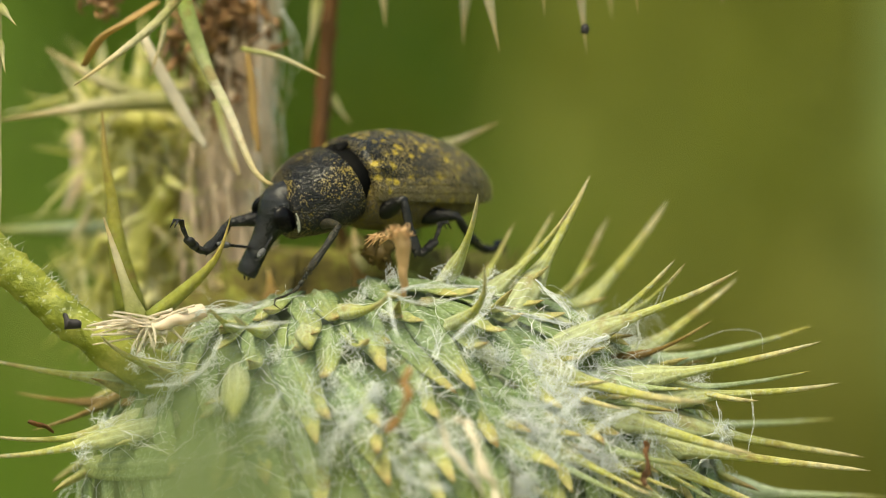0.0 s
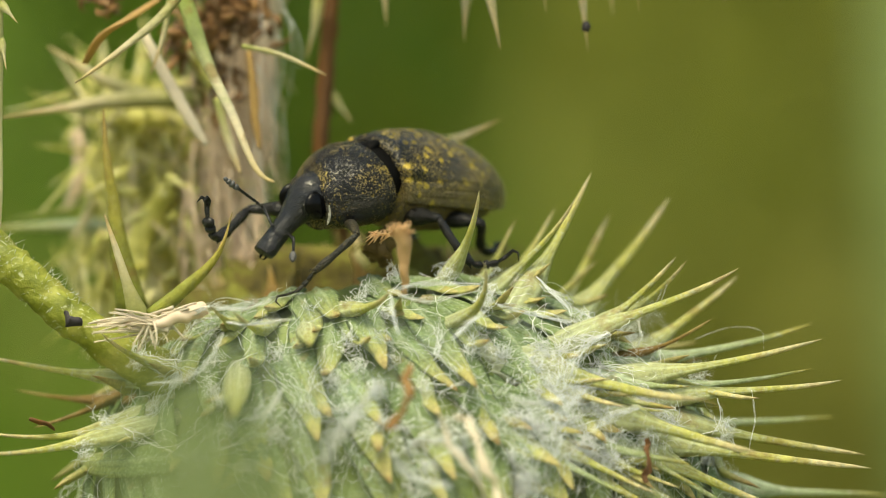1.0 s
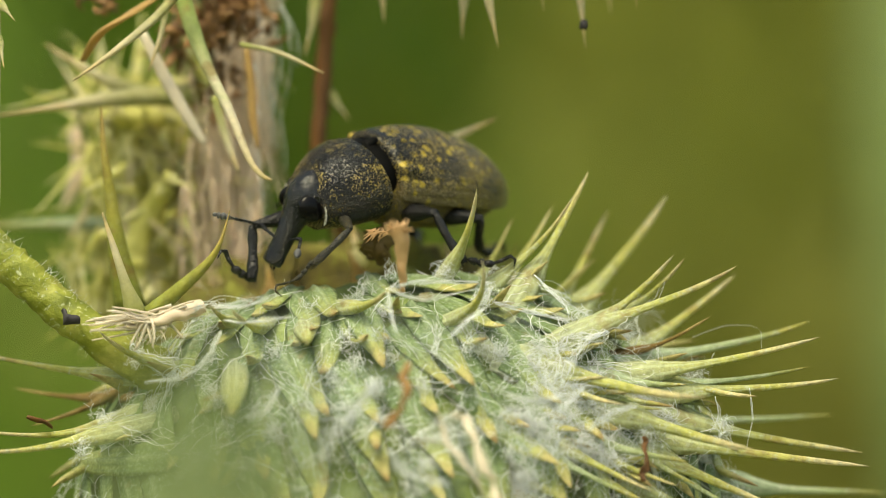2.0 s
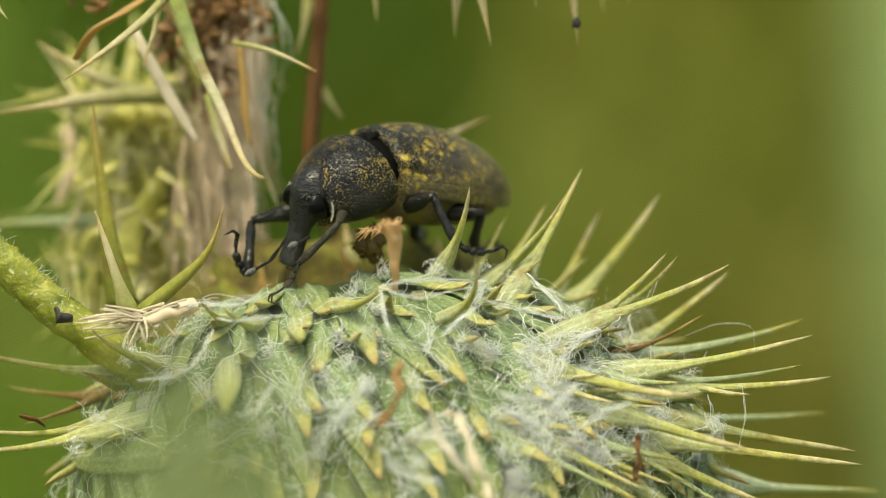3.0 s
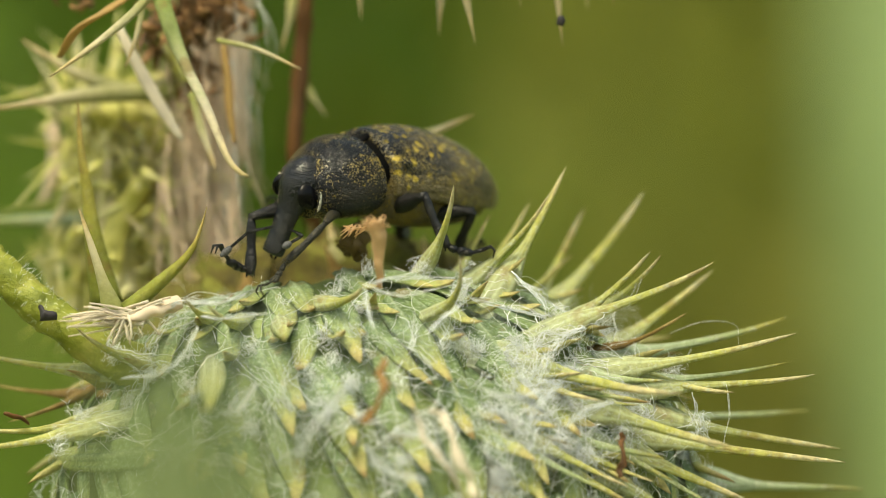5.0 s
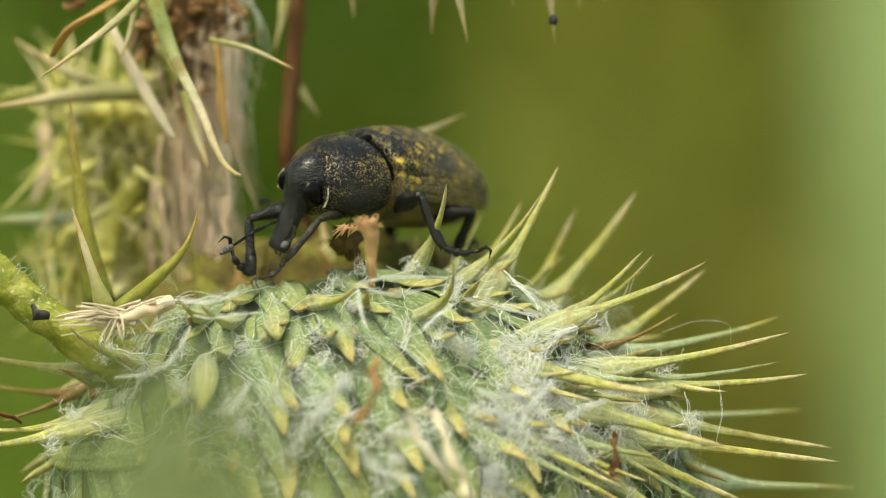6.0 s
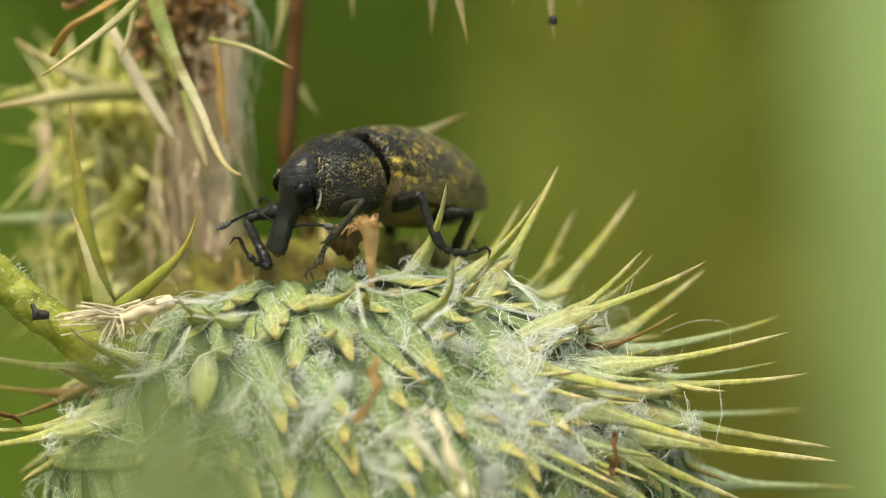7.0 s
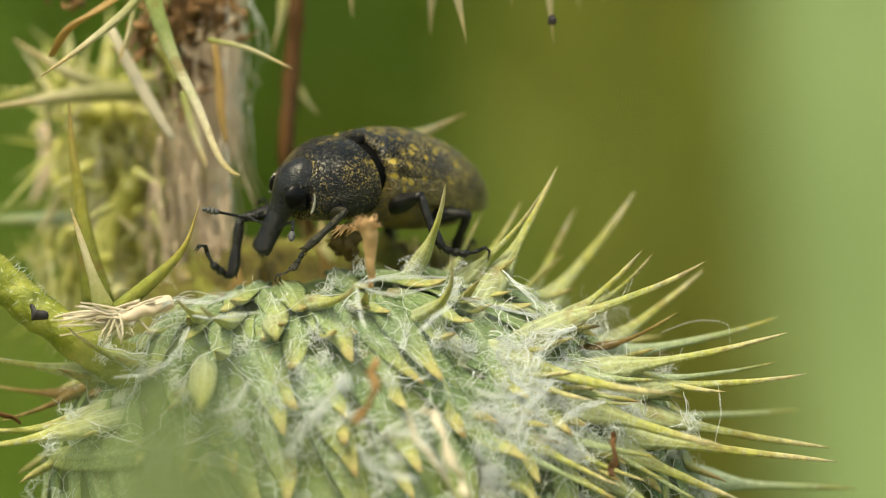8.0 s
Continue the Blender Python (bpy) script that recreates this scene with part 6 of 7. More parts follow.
    key_rows(WEEVIL["middle_left_tibia"],
             (0, -0.972, 2.715, -0.089, -2.67, 66.69, 107.86),
             (0.2, -0.998, 2.746, -0.091, -6.19, 66.04, 104.57),
             (0.5, 0.123, 3.277, 0.182, -15.05, 68.27, 95.84),
             (0.7, -0.869, 3.184, -0.621, 5.73, 39.87, 121.23),
             (1, -0.898, 3.155, -0.452, 4.84, 40.11, 121.27),
             (1.2, -0.887, 3.010, -0.145, 5.68, 30.85, 124.10),
             (1.5, -1.016, 3.201, -0.394, 3.02, 35.21, 121.16),
             (2.8, -0.988, 2.876, -0.053, 5.94, 47.84, 122.45),
             (3, -0.972, 2.861, -0.045, 6.67, 48.41, 123.02),
             (3.5, -0.922, 2.858, -0.065, 7.26, 50.24, 122.88),
             (3.7, -0.943, 2.878, -0.082, 6.88, 49.90, 122.59),
             (4, -0.942, 2.890, -0.072, 7.52, 48.92, 123.60),
             (4.2, -0.943, 2.845, 0.006, 6.82, 49.21, 122.92),
             (4.5, -0.923, 2.850, 0.028, 6.57, 49.53, 122.84),
             (4.7, -0.947, 2.850, 0.039, 5.34, 50.62, 121.42),
             (5.8, -0.122, 3.302, 0.200, -0.10, 53.39, 115.59),
             (6, 0.084, 3.345, 0.234, 0.22, 51.64, 116.14),
             (6.2, -0.360, 3.240, 0.209, 0.44, 52.52, 116.58),
             (6.5, -0.453, 3.212, 0.246, 0.95, 51.41, 117.44),
             (6.7, -0.644, 3.109, 0.209, 0.33, 52.62, 116.69),
             (7, -0.125, 3.355, 0.225, 0.72, 51.80, 117.14),
             (7.5, 0.180, 3.386, 0.224, -0.67, 52.84, 115.44),
             (7.7, 0.054, 3.390, 0.183, -2.83, 55.61, 112.84),
             (8, -0.641, 3.078, 0.220, 0.47, 52.17, 116.79))
    key_rows(WEEVIL["middle_left_tarsus"],
             (0, -1.219, 3.481, -1.958, -14.25, -15.56, -174.59),
             (0.2, -1.205, 3.545, -1.950, -15.10, -15.58, -171.13),
             (0.5, 0.046, 4.026, -1.708, -16.98, -19.78, -175.11),
             (0.7, -1.678, 4.518, -1.926, -17.30, 5.00, 150.37),
             (1, -1.706, 4.485, -1.764, -15.20, -3.02, 135.30),
             (1.2, -1.866, 4.457, -1.188, -20.54, -34.89, 146.53),
             (1.5, -1.876, 4.625, -1.567, -17.98, -3.91, 136.76),
             (2.8, -1.721, 4.029, -1.561, -14.78, 14.24, 135.09),
             (3, -1.708, 3.993, -1.567, -14.05, 14.24, 135.33),
             (3.5, -1.627, 3.951, -1.628, -12.64, 13.81, 134.96),
             (3.7, -1.649, 3.983, -1.638, -13.02, 14.76, 134.60),
             (4, -1.682, 4.004, -1.606, -12.46, 13.89, 134.79),
             (4.2, -1.666, 3.961, -1.534, -13.25, 16.04, 134.36),
             (4.5, -1.640, 3.960, -1.520, -12.70, 14.92, 134.27),
             (4.7, -1.620, 3.952, -1.534, -13.38, 14.96, 134.14),
             (5.8, -0.647, 4.397, -1.433, -12.30, 12.95, 129.39),
             (6, -0.472, 4.478, -1.362, -12.23, 12.55, 128.94),
             (6.2, -0.914, 4.347, -1.406, -12.74, 12.91, 130.37),
             (6.5, -1.037, 4.338, -1.344, -13.37, 12.50, 131.37),
             (6.7, -1.199, 4.213, -1.408, -13.52, 12.65, 131.52),
             (7, -0.699, 4.475, -1.375, -12.39, 11.82, 130.40),
             (7.5, -0.348, 4.496, -1.398, -11.64, 11.19, 128.59),
             (7.7, -0.392, 4.449, -1.496, -11.85, 8.74, 128.63),
             (8, -1.203, 4.192, -1.387, -13.32, 13.09, 130.97))
    key_rows(WEEVIL["hind_left_femur"],
             (0, -2.526, 0.693, -1.407, -9.56, -13.59, 113.17),
             (0.2, -2.537, 0.723, -1.402, -10.72, -13.92, 113.35),
             (0.5, -2.604, 0.789, -1.402, -8.53, -17.37, 107.25),
             (0.7, -2.623, 0.845, -1.368, -8.85, -14.36, 106.80),
             (1, -2.632, 0.887, -1.359, -7.78, -14.78, 107.74),
             (1.2, -2.638, 0.914, -1.351, -9.44, -14.62, 108.49),
             (1.5, -2.636, 0.930, -1.358, -10.28, -17.63, 110.73),
             (2.8, -2.589, 0.845, -1.394, -7.38, -18.66, 113.42),
             (3, -2.585, 0.833, -1.403, -6.73, -19.49, 113.31),
             (3.5, -2.586, 0.820, -1.403, -5.69, -18.82, 112.14),
             (3.7, -2.588, 0.829, -1.400, -6.19, -18.83, 112.45),
             (4, -2.592, 0.839, -1.405, -5.30, -20.43, 112.52),
             (4.2, -2.590, 0.845, -1.403, -6.31, -20.38, 113.27),
             (4.5, -2.597, 0.857, -1.407, -5.61, -22.09, 112.96),
             (4.7, -2.598, 0.866, -1.401, -6.54, -21.53, 113.54),
             (5.8, -2.646, 0.941, -1.366, -5.49, -21.53, 108.85),
             (6, -2.649, 0.948, -1.368, -5.38, -22.94, 108.49),
             (6.2, -2.643, 0.949, -1.365, -6.00, -21.93, 110.59),
             (6.5, -2.640, 0.953, -1.366, -6.82, -22.66, 112.29),
             (6.7, -2.638, 0.952, -1.365, -7.08, -22.14, 112.55),
             (7, -2.648, 0.960, -1.363, -5.56, -22.99, 110.54),
             (7.5, -2.658, 0.971, -1.360, -4.75, -23.68, 108.08),
             (7.7, -2.660, 0.974, -1.355, -5.25, -22.74, 107.76),
             (8, -2.642, 0.957, -1.362, -6.64, -21.81, 111.96))
    key_rows(WEEVIL["hind_left_tibia"],
             (0, -3.405, 2.748, -0.867, 21.07, 40.99, -161.79),
             (0.2, -3.422, 2.773, -0.848, 20.12, 43.20, -161.40),
             (0.5, -3.254, 2.886, -0.715, 23.20, 43.40, -154.58),
             (0.7, -3.267, 2.978, -0.798, 29.87, 44.01, -143.42),
             (1, -3.309, 3.005, -0.773, 29.92, 41.23, -141.28),
             (1.2, -3.344, 3.025, -0.770, 27.98, 44.02, -142.53),
             (1.5, -3.411, 2.980, -0.661, 24.70, 45.36, -145.07),
             (2.8, -3.455, 2.844, -0.658, 37.97, 54.75, -130.43),
             (3, -3.443, 2.824, -0.636, 38.94, 54.09, -129.56),
             (3.5, -3.407, 2.837, -0.661, 40.56, 53.99, -128.29),
             (3.7, -3.419, 2.841, -0.658, 43.39, 55.65, -124.54),
             (4, -3.417, 2.830, -0.602, 40.56, 55.46, -127.63),
             (4.2, -3.442, 2.826, -0.602, 44.32, 56.88, -122.81),
             (4.5, -3.428, 2.820, -0.542, 43.83, 56.61, -123.04),
             (4.7, -3.452, 2.827, -0.557, 47.75, 58.76, -118.14),
             (5.8, -3.337, 2.966, -0.522, 41.40, 59.56, -124.17),
             (6, -3.321, 2.957, -0.471, 40.82, 59.74, -124.61),
             (6.2, -3.394, 2.946, -0.506, 37.31, 59.13, -128.44),
             (6.5, -3.445, 2.916, -0.480, 38.93, 58.70, -126.18),
             (6.7, -3.455, 2.919, -0.498, 38.58, 58.81, -126.57),
             (7, -3.391, 2.943, -0.465, 41.04, 59.82, -123.74),
             (7.5, -3.312, 2.973, -0.436, 45.08, 63.04, -119.13),
             (7.7, -3.307, 2.994, -0.466, 45.69, 61.70, -118.41),
             (8, -3.441, 2.937, -0.507, 38.42, 56.98, -126.88))
    key_rows(WEEVIL["hind_left_tarsus"],
             (0, -4.874, 2.262, -2.209, -12.51, 31.15, -161.40),
             (0.2, -4.837, 2.295, -2.249, -13.54, 31.97, -162.28),
             (0.5, -4.599, 2.245, -2.120, -16.16, 32.48, -168.57),
             (0.7, -4.451, 2.099, -2.220, -16.59, 28.30, -165.65),
             (1, -4.512, 2.039, -2.121, -19.38, 28.23, -166.91),
             (1.2, -4.514, 2.128, -2.193, -20.07, 29.44, -167.29),
             (1.5, -4.593, 2.154, -2.118, -21.98, 30.14, -166.92),
             (2.8, -4.223, 1.943, -2.328, -18.83, 23.95, -164.30),
             (3, -4.210, 1.898, -2.293, -18.45, 23.39, -164.09),
             (3.5, -4.155, 1.890, -2.316, -17.05, 20.96, -164.08),
             (3.7, -4.076, 1.888, -2.347, -17.16, 21.04, -166.07),
             (4, -4.128, 1.909, -2.288, -17.85, 20.06, -166.22),
             (4.2, -4.050, 1.884, -2.316, -17.52, 18.72, -166.81),
             (4.5, -4.045, 1.874, -2.250, -17.94, 18.11, -167.28),
             (4.7, -3.955, 1.890, -2.305, -18.00, 17.78, -169.15),
             (5.8, -3.921, 2.106, -2.286, -17.53, 17.28, -164.63),
             (6, -3.909, 2.107, -2.238, -17.76, 17.65, -164.48),
             (6.2, -4.048, 2.122, -2.261, -17.80, 17.64, -162.94),
             (6.5, -4.074, 2.056, -2.228, -18.05, 18.43, -162.64),
             (6.7, -4.089, 2.066, -2.249, -17.95, 18.37, -163.58),
             (7, -3.964, 2.085, -2.233, -18.29, 17.14, -163.90),
             (7.5, -3.765, 2.161, -2.259, -18.00, 14.77, -165.41),
             (7.7, -3.771, 2.139, -2.267, -17.66, 15.19, -165.88),
             (8, -4.112, 2.044, -2.222, -18.12, 18.27, -162.24))
    key_rows(WEEVIL["middle_right_femur"],
             (0, -0.600, -0.687, -1.444, 16.57, -41.48, -88.01),
             (0.2, -0.604, -0.653, -1.483, 16.49, -40.21, -87.51),
             (0.5, -0.606, -0.609, -1.538, 16.54, -38.64, -86.77),
             (0.7, -0.613, -0.571, -1.573, 16.44, -37.46, -86.32),
             (1, -0.630, -0.519, -1.622, 16.37, -35.90, -85.64),
             (1.2, -0.631, -0.477, -1.658, 16.44, -34.62, -85.21),
             (1.5, -0.644, -0.419, -1.706, 16.50, -32.91, -84.57),
             (2.8, -0.667, -0.545, -1.576, 15.57, -36.39, -84.65),
             (3, -0.669, -0.563, -1.555, 15.43, -36.93, -84.65),
             (3.5, -0.670, -0.604, -1.504, 15.11, -38.21, -84.68),
             (3.7, -0.673, -0.597, -1.503, 15.06, -37.99, -84.49),
             (4, -0.683, -0.591, -1.498, 14.90, -37.83, -84.18),
             (4.2, -0.685, -0.583, -1.499, 14.87, -37.58, -84.00),
             (4.5, -0.693, -0.576, -1.494, 14.75, -37.38, -83.70),
             (4.7, -0.696, -0.568, -1.494, 14.69, -37.14, -83.52),
             (5.8, -0.706, -0.529, -1.485, 14.46, -36.17, -82.45),
             (6, -0.709, -0.522, -1.483, 14.39, -36.00, -82.27),
             (6.2, -0.717, -0.518, -1.481, 14.32, -35.82, -82.08),
             (6.5, -0.726, -0.510, -1.479, 14.22, -35.54, -81.81),
             (6.7, -0.725, -0.510, -1.480, 14.24, -35.53, -81.81),
             (7, -0.723, -0.509, -1.477, 14.22, -35.60, -81.80),
             (7.5, -0.717, -0.507, -1.477, 14.26, -35.61, -81.79),
             (7.7, -0.714, -0.505, -1.479, 14.29, -35.56, -81.79),
             (8, -0.726, -0.509, -1.478, 14.20, -35.55, -81.81))
    key_rows(WEEVIL["middle_right_tibia"],
             (0, -0.552, -2.072, -0.219, 20.50, 67.23, -92.15),
             (0.2, -0.543, -2.063, -0.289, 20.09, 68.49, -92.09),
             (0.5, -0.524, -2.051, -0.384, 19.84, 70.06, -91.55),
             (0.7, -0.518, -2.036, -0.448, 19.29, 71.23, -91.67),
             (1, -0.516, -2.012, -0.537, 18.61, 72.77, -91.68),
             (1.2, -0.503, -1.994, -0.607, 18.33, 74.05, -91.48),
             (1.5, -0.497, -1.964, -0.701, 17.75, 75.76, -91.37),
             (2.8, -0.528, -2.027, -0.479, 16.68, 72.21, -92.99),
             (3, -0.531, -2.035, -0.444, 16.58, 71.65, -93.18),
             (3.5, -0.536, -2.051, -0.360, 16.39, 70.35, -93.59),
             (3.7, -0.533, -2.048, -0.365, 16.17, 70.56, -93.63),
             (4, -0.535, -2.044, -0.363, 15.73, 70.70, -93.85),
             (4.2, -0.532, -2.041, -0.371, 15.52, 70.94, -93.88),
             (4.5, -0.531, -2.036, -0.371, 15.14, 71.12, -94.01),
             (4.7, -0.529, -2.033, -0.378, 14.86, 71.35, -94.13),
             (5.8, -0.509, -2.009, -0.394, 13.65, 72.27, -94.35),
             (6, -0.508, -2.004, -0.396, 13.35, 72.42, -94.49),
             (6.2, -0.510, -2.003, -0.399, 13.04, 72.58, -94.64),
             (6.5, -0.511, -1.999, -0.404, 12.57, 72.84, -94.88),
             (6.7, -0.510, -1.999, -0.406, 12.61, 72.85, -94.82),
             (7, -0.509, -1.997, -0.400, 12.61, 72.78, -94.82),
             (7.5, -0.502, -1.995, -0.400, 12.72, 72.78, -94.69),
             (7.7, -0.499, -1.994, -0.404, 12.79, 72.83, -94.60),
             (8, -0.511, -1.998, -0.403, 12.53, 72.83, -94.92))
    key_rows(WEEVIL["middle_right_tarsus"],
             (0, -0.581, -2.858, -2.095, 10.06, 17.35, -64.50),
             (0.2, -0.570, -2.809, -2.182, 11.36, 18.53, -63.91),
             (0.5, -0.543, -2.745, -2.296, 10.87, 19.95, -62.90),
             (0.7, -0.537, -2.690, -2.375, 11.67, 21.07, -62.36),
             (1, -0.534, -2.615, -2.481, 10.97, 22.51, -61.49),
             (1.2, -0.518, -2.553, -2.563, 12.71, 23.66, -60.77),
             (1.5, -0.508, -2.465, -2.673, 13.43, 25.19, -59.76),
             (2.8, -0.560, -2.648, -2.416, 8.96, 22.33, -61.29),
             (3, -0.567, -2.674, -2.375, 8.23, 21.87, -61.51),
             (3.5, -0.578, -2.734, -2.276, 7.29, 20.80, -62.02),
             (3.7, -0.576, -2.724, -2.284, 7.75, 21.01, -61.84),
             (4, -0.580, -2.715, -2.284, 6.95, 21.20, -61.66),
             (4.2, -0.577, -2.703, -2.294, 7.78, 21.45, -61.46),
             (4.5, -0.577, -2.693, -2.297, 7.25, 21.67, -61.23),
             (4.7, -0.576, -2.681, -2.306, 8.05, 21.91, -61.07),
             (5.8, -0.556, -2.627, -2.332, 8.64, 22.88, -60.07),
             (6, -0.556, -2.617, -2.336, 8.72, 23.06, -59.92),
             (6.2, -0.559, -2.610, -2.340, 8.80, 23.24, -59.76),
             (6.5, -0.562, -2.597, -2.348, 9.21, 23.53, -59.54),
             (6.7, -0.561, -2.597, -2.350, 9.39, 23.54, -59.51),
             (7, -0.559, -2.598, -2.344, 8.50, 23.48, -59.53),
             (7.5, -0.551, -2.595, -2.344, 8.39, 23.46, -59.49),
             (7.7, -0.547, -2.592, -2.348, 8.93, 23.49, -59.45),
             (8, -0.562, -2.597, -2.347, 9.15, 23.53, -59.55))
    key_rows(WEEVIL["hind_right_femur"],
             (0, -2.380, -0.454, -1.641, -1.70, -19.13, -153.67),
             (0.2, -2.386, -0.429, -1.672, -2.95, -18.66, -152.83),
             (0.5, -2.391, -0.405, -1.721, -4.43, -17.96, -151.59),
             (0.7, -2.399, -0.375, -1.747, -5.59, -17.52, -150.84),
             (1, -2.419, -0.338, -1.785, -7.08, -16.90, -149.76),
             (1.2, -2.421, -0.308, -1.815, -8.25, -16.29, -148.95),
             (1.5, -2.436, -0.266, -1.855, -9.83, -15.49, -147.86),
             (2.8, -2.459, -0.383, -1.722, -6.91, -17.69, -149.29),
             (3, -2.461, -0.399, -1.701, -6.45, -18.03, -149.52),
             (3.5, -2.462, -0.437, -1.649, -5.34, -18.80, -150.10),
             (3.7, -2.466, -0.434, -1.646, -5.56, -18.75, -149.86),
             (4, -2.477, -0.434, -1.636, -5.77, -18.79, -149.59),
             (4.2, -2.479, -0.431, -1.634, -6.03, -18.71, -149.34),
             (4.5, -2.488, -0.430, -1.626, -6.26, -18.71, -149.04),
             (4.7, -2.491, -0.426, -1.623, -6.51, -18.65, -148.81),
             (5.8, -2.504, -0.414, -1.602, -7.53, -18.41, -147.57),
             (6, -2.508, -0.411, -1.597, -7.71, -18.39, -147.36),
             (6.2, -2.516, -0.412, -1.593, -7.90, -18.37, -147.16),
             (6.5, -2.525, -0.410, -1.586, -8.21, -18.33, -146.85),
             (6.7, -2.525, -0.410, -1.588, -8.22, -18.31, -146.83),
             (7, -2.523, -0.410, -1.584, -8.16, -18.35, -146.85),
             (7.5, -2.517, -0.408, -1.585, -8.13, -18.32, -146.82),
             (7.7, -2.514, -0.407, -1.588, -8.16, -18.28, -146.79),
             (8, -2.525, -0.409, -1.585, -8.21, -18.34, -146.86))
    key_rows(WEEVIL["hind_right_tibia"],
             (0, -3.973, -1.243, -1.025, 9.10, 68.27, -124.18),
             (0.2, -3.971, -1.243, -1.070, 6.86, 69.24, -125.83),
             (0.5, -3.965, -1.256, -1.140, 4.04, 70.47, -127.70),
             (0.7, -3.966, -1.250, -1.180, 1.44, 71.30, -129.76),
             (1, -3.974, -1.245, -1.238, -2.23, 72.35, -132.61),
             (1.2, -3.969, -1.240, -1.288, -5.34, 73.25, -135.11),
             (1.5, -3.972, -1.230, -1.353, -10.09, 74.33, -139.00),
             (2.8, -4.000, -1.298, -1.150, -2.49, 71.55, -132.33),
             (3, -4.003, -1.307, -1.118, -1.48, 71.10, -131.47),
             (3.5, -4.006, -1.325, -1.042, 0.74, 70.02, -129.60),
             (3.7, -4.007, -1.329, -1.041, 0.20, 70.15, -129.94),
             (4, -4.013, -1.335, -1.029, -0.39, 70.17, -130.29),
             (4.2, -4.012, -1.339, -1.030, -0.99, 70.33, -130.69),
             (4.5, -4.016, -1.347, -1.022, -1.60, 70.39, -131.03),
             (4.7, -4.016, -1.349, -1.021, -2.24, 70.53, -131.49),
             (5.8, -4.010, -1.371, -1.008, -4.85, 71.02, -133.03),
             (6, -4.011, -1.374, -1.003, -5.36, 71.08, -133.38),
             (6.2, -4.016, -1.380, -0.999, -5.89, 71.14, -133.73),
             (6.5, -4.020, -1.386, -0.994, -6.73, 71.25, -134.31),
             (6.7, -4.020, -1.387, -0.997, -6.74, 71.27, -134.30),
             (7, -4.018, -1.386, -0.992, -6.59, 71.22, -134.17),
             (7.5, -4.012, -1.385, -0.994, -6.51, 71.24, -134.06),
             (7.7, -4.009, -1.385, -0.998, -6.57, 71.29, -134.09),
             (8, -4.020, -1.385, -0.993, -6.74, 71.24, -134.33))
    key_rows(WEEVIL["hind_right_tarsus"],
             (0, -4.387, -1.852, -2.873, -10.09, 27.82, -150.19),
             (0.2, -4.384, -1.815, -2.931, -10.72, 28.35, -150.36),
             (0.5, -4.371, -1.782, -3.016, -12.23, 29.10, -150.35),
             (0.7, -4.374, -1.740, -3.065, -13.50, 29.55, -150.57),
             (1, -4.383, -1.689, -3.134, -16.35, 30.16, -150.75),
             (1.2, -4.375, -1.644, -3.193, -16.53, 30.75, -150.95),
             (1.5, -4.377, -1.583, -3.269, -18.39, 31.48, -151.22),
             (2.8, -4.424, -1.763, -3.038, -17.01, 29.37, -150.13),
             (3, -4.430, -1.790, -3.001, -16.82, 29.04, -149.97),
             (3.5, -4.440, -1.848, -2.912, -15.72, 28.27, -149.63),
             (3.7, -4.441, -1.847, -2.913, -15.51, 28.33, -149.58),
             (4, -4.449, -1.850, -2.901, -16.53, 28.28, -149.48),
             (4.2, -4.449, -1.847, -2.904, -16.00, 28.36, -149.44),
             (4.5, -4.454, -1.850, -2.897, -16.62, 28.36, -149.33),
             (4.7, -4.456, -1.846, -2.897, -16.29, 28.42, -149.31),
             (5.8, -4.452, -1.845, -2.890, -16.10, 28.64, -148.92),
             (6, -4.454, -1.843, -2.886, -16.30, 28.66, -148.87),
             (6.2, -4.461, -1.845, -2.883, -16.50, 28.67, -148.82),
             (6.5, -4.467, -1.844, -2.879, -16.64, 28.71, -148.77),
             (6.7, -4.466, -1.845, -2.881, -16.36, 28.73, -148.76),
             (7, -4.465, -1.846, -2.876, -17.03, 28.69, -148.73),
             (7.5, -4.457, -1.845, -2.878, -16.77, 28.71, -148.68),
             (7.7, -4.453, -1.844, -2.883, -16.17, 28.76, -148.68),
             (8, -4.468, -1.843, -2.877, -16.78, 28.70, -148.78))
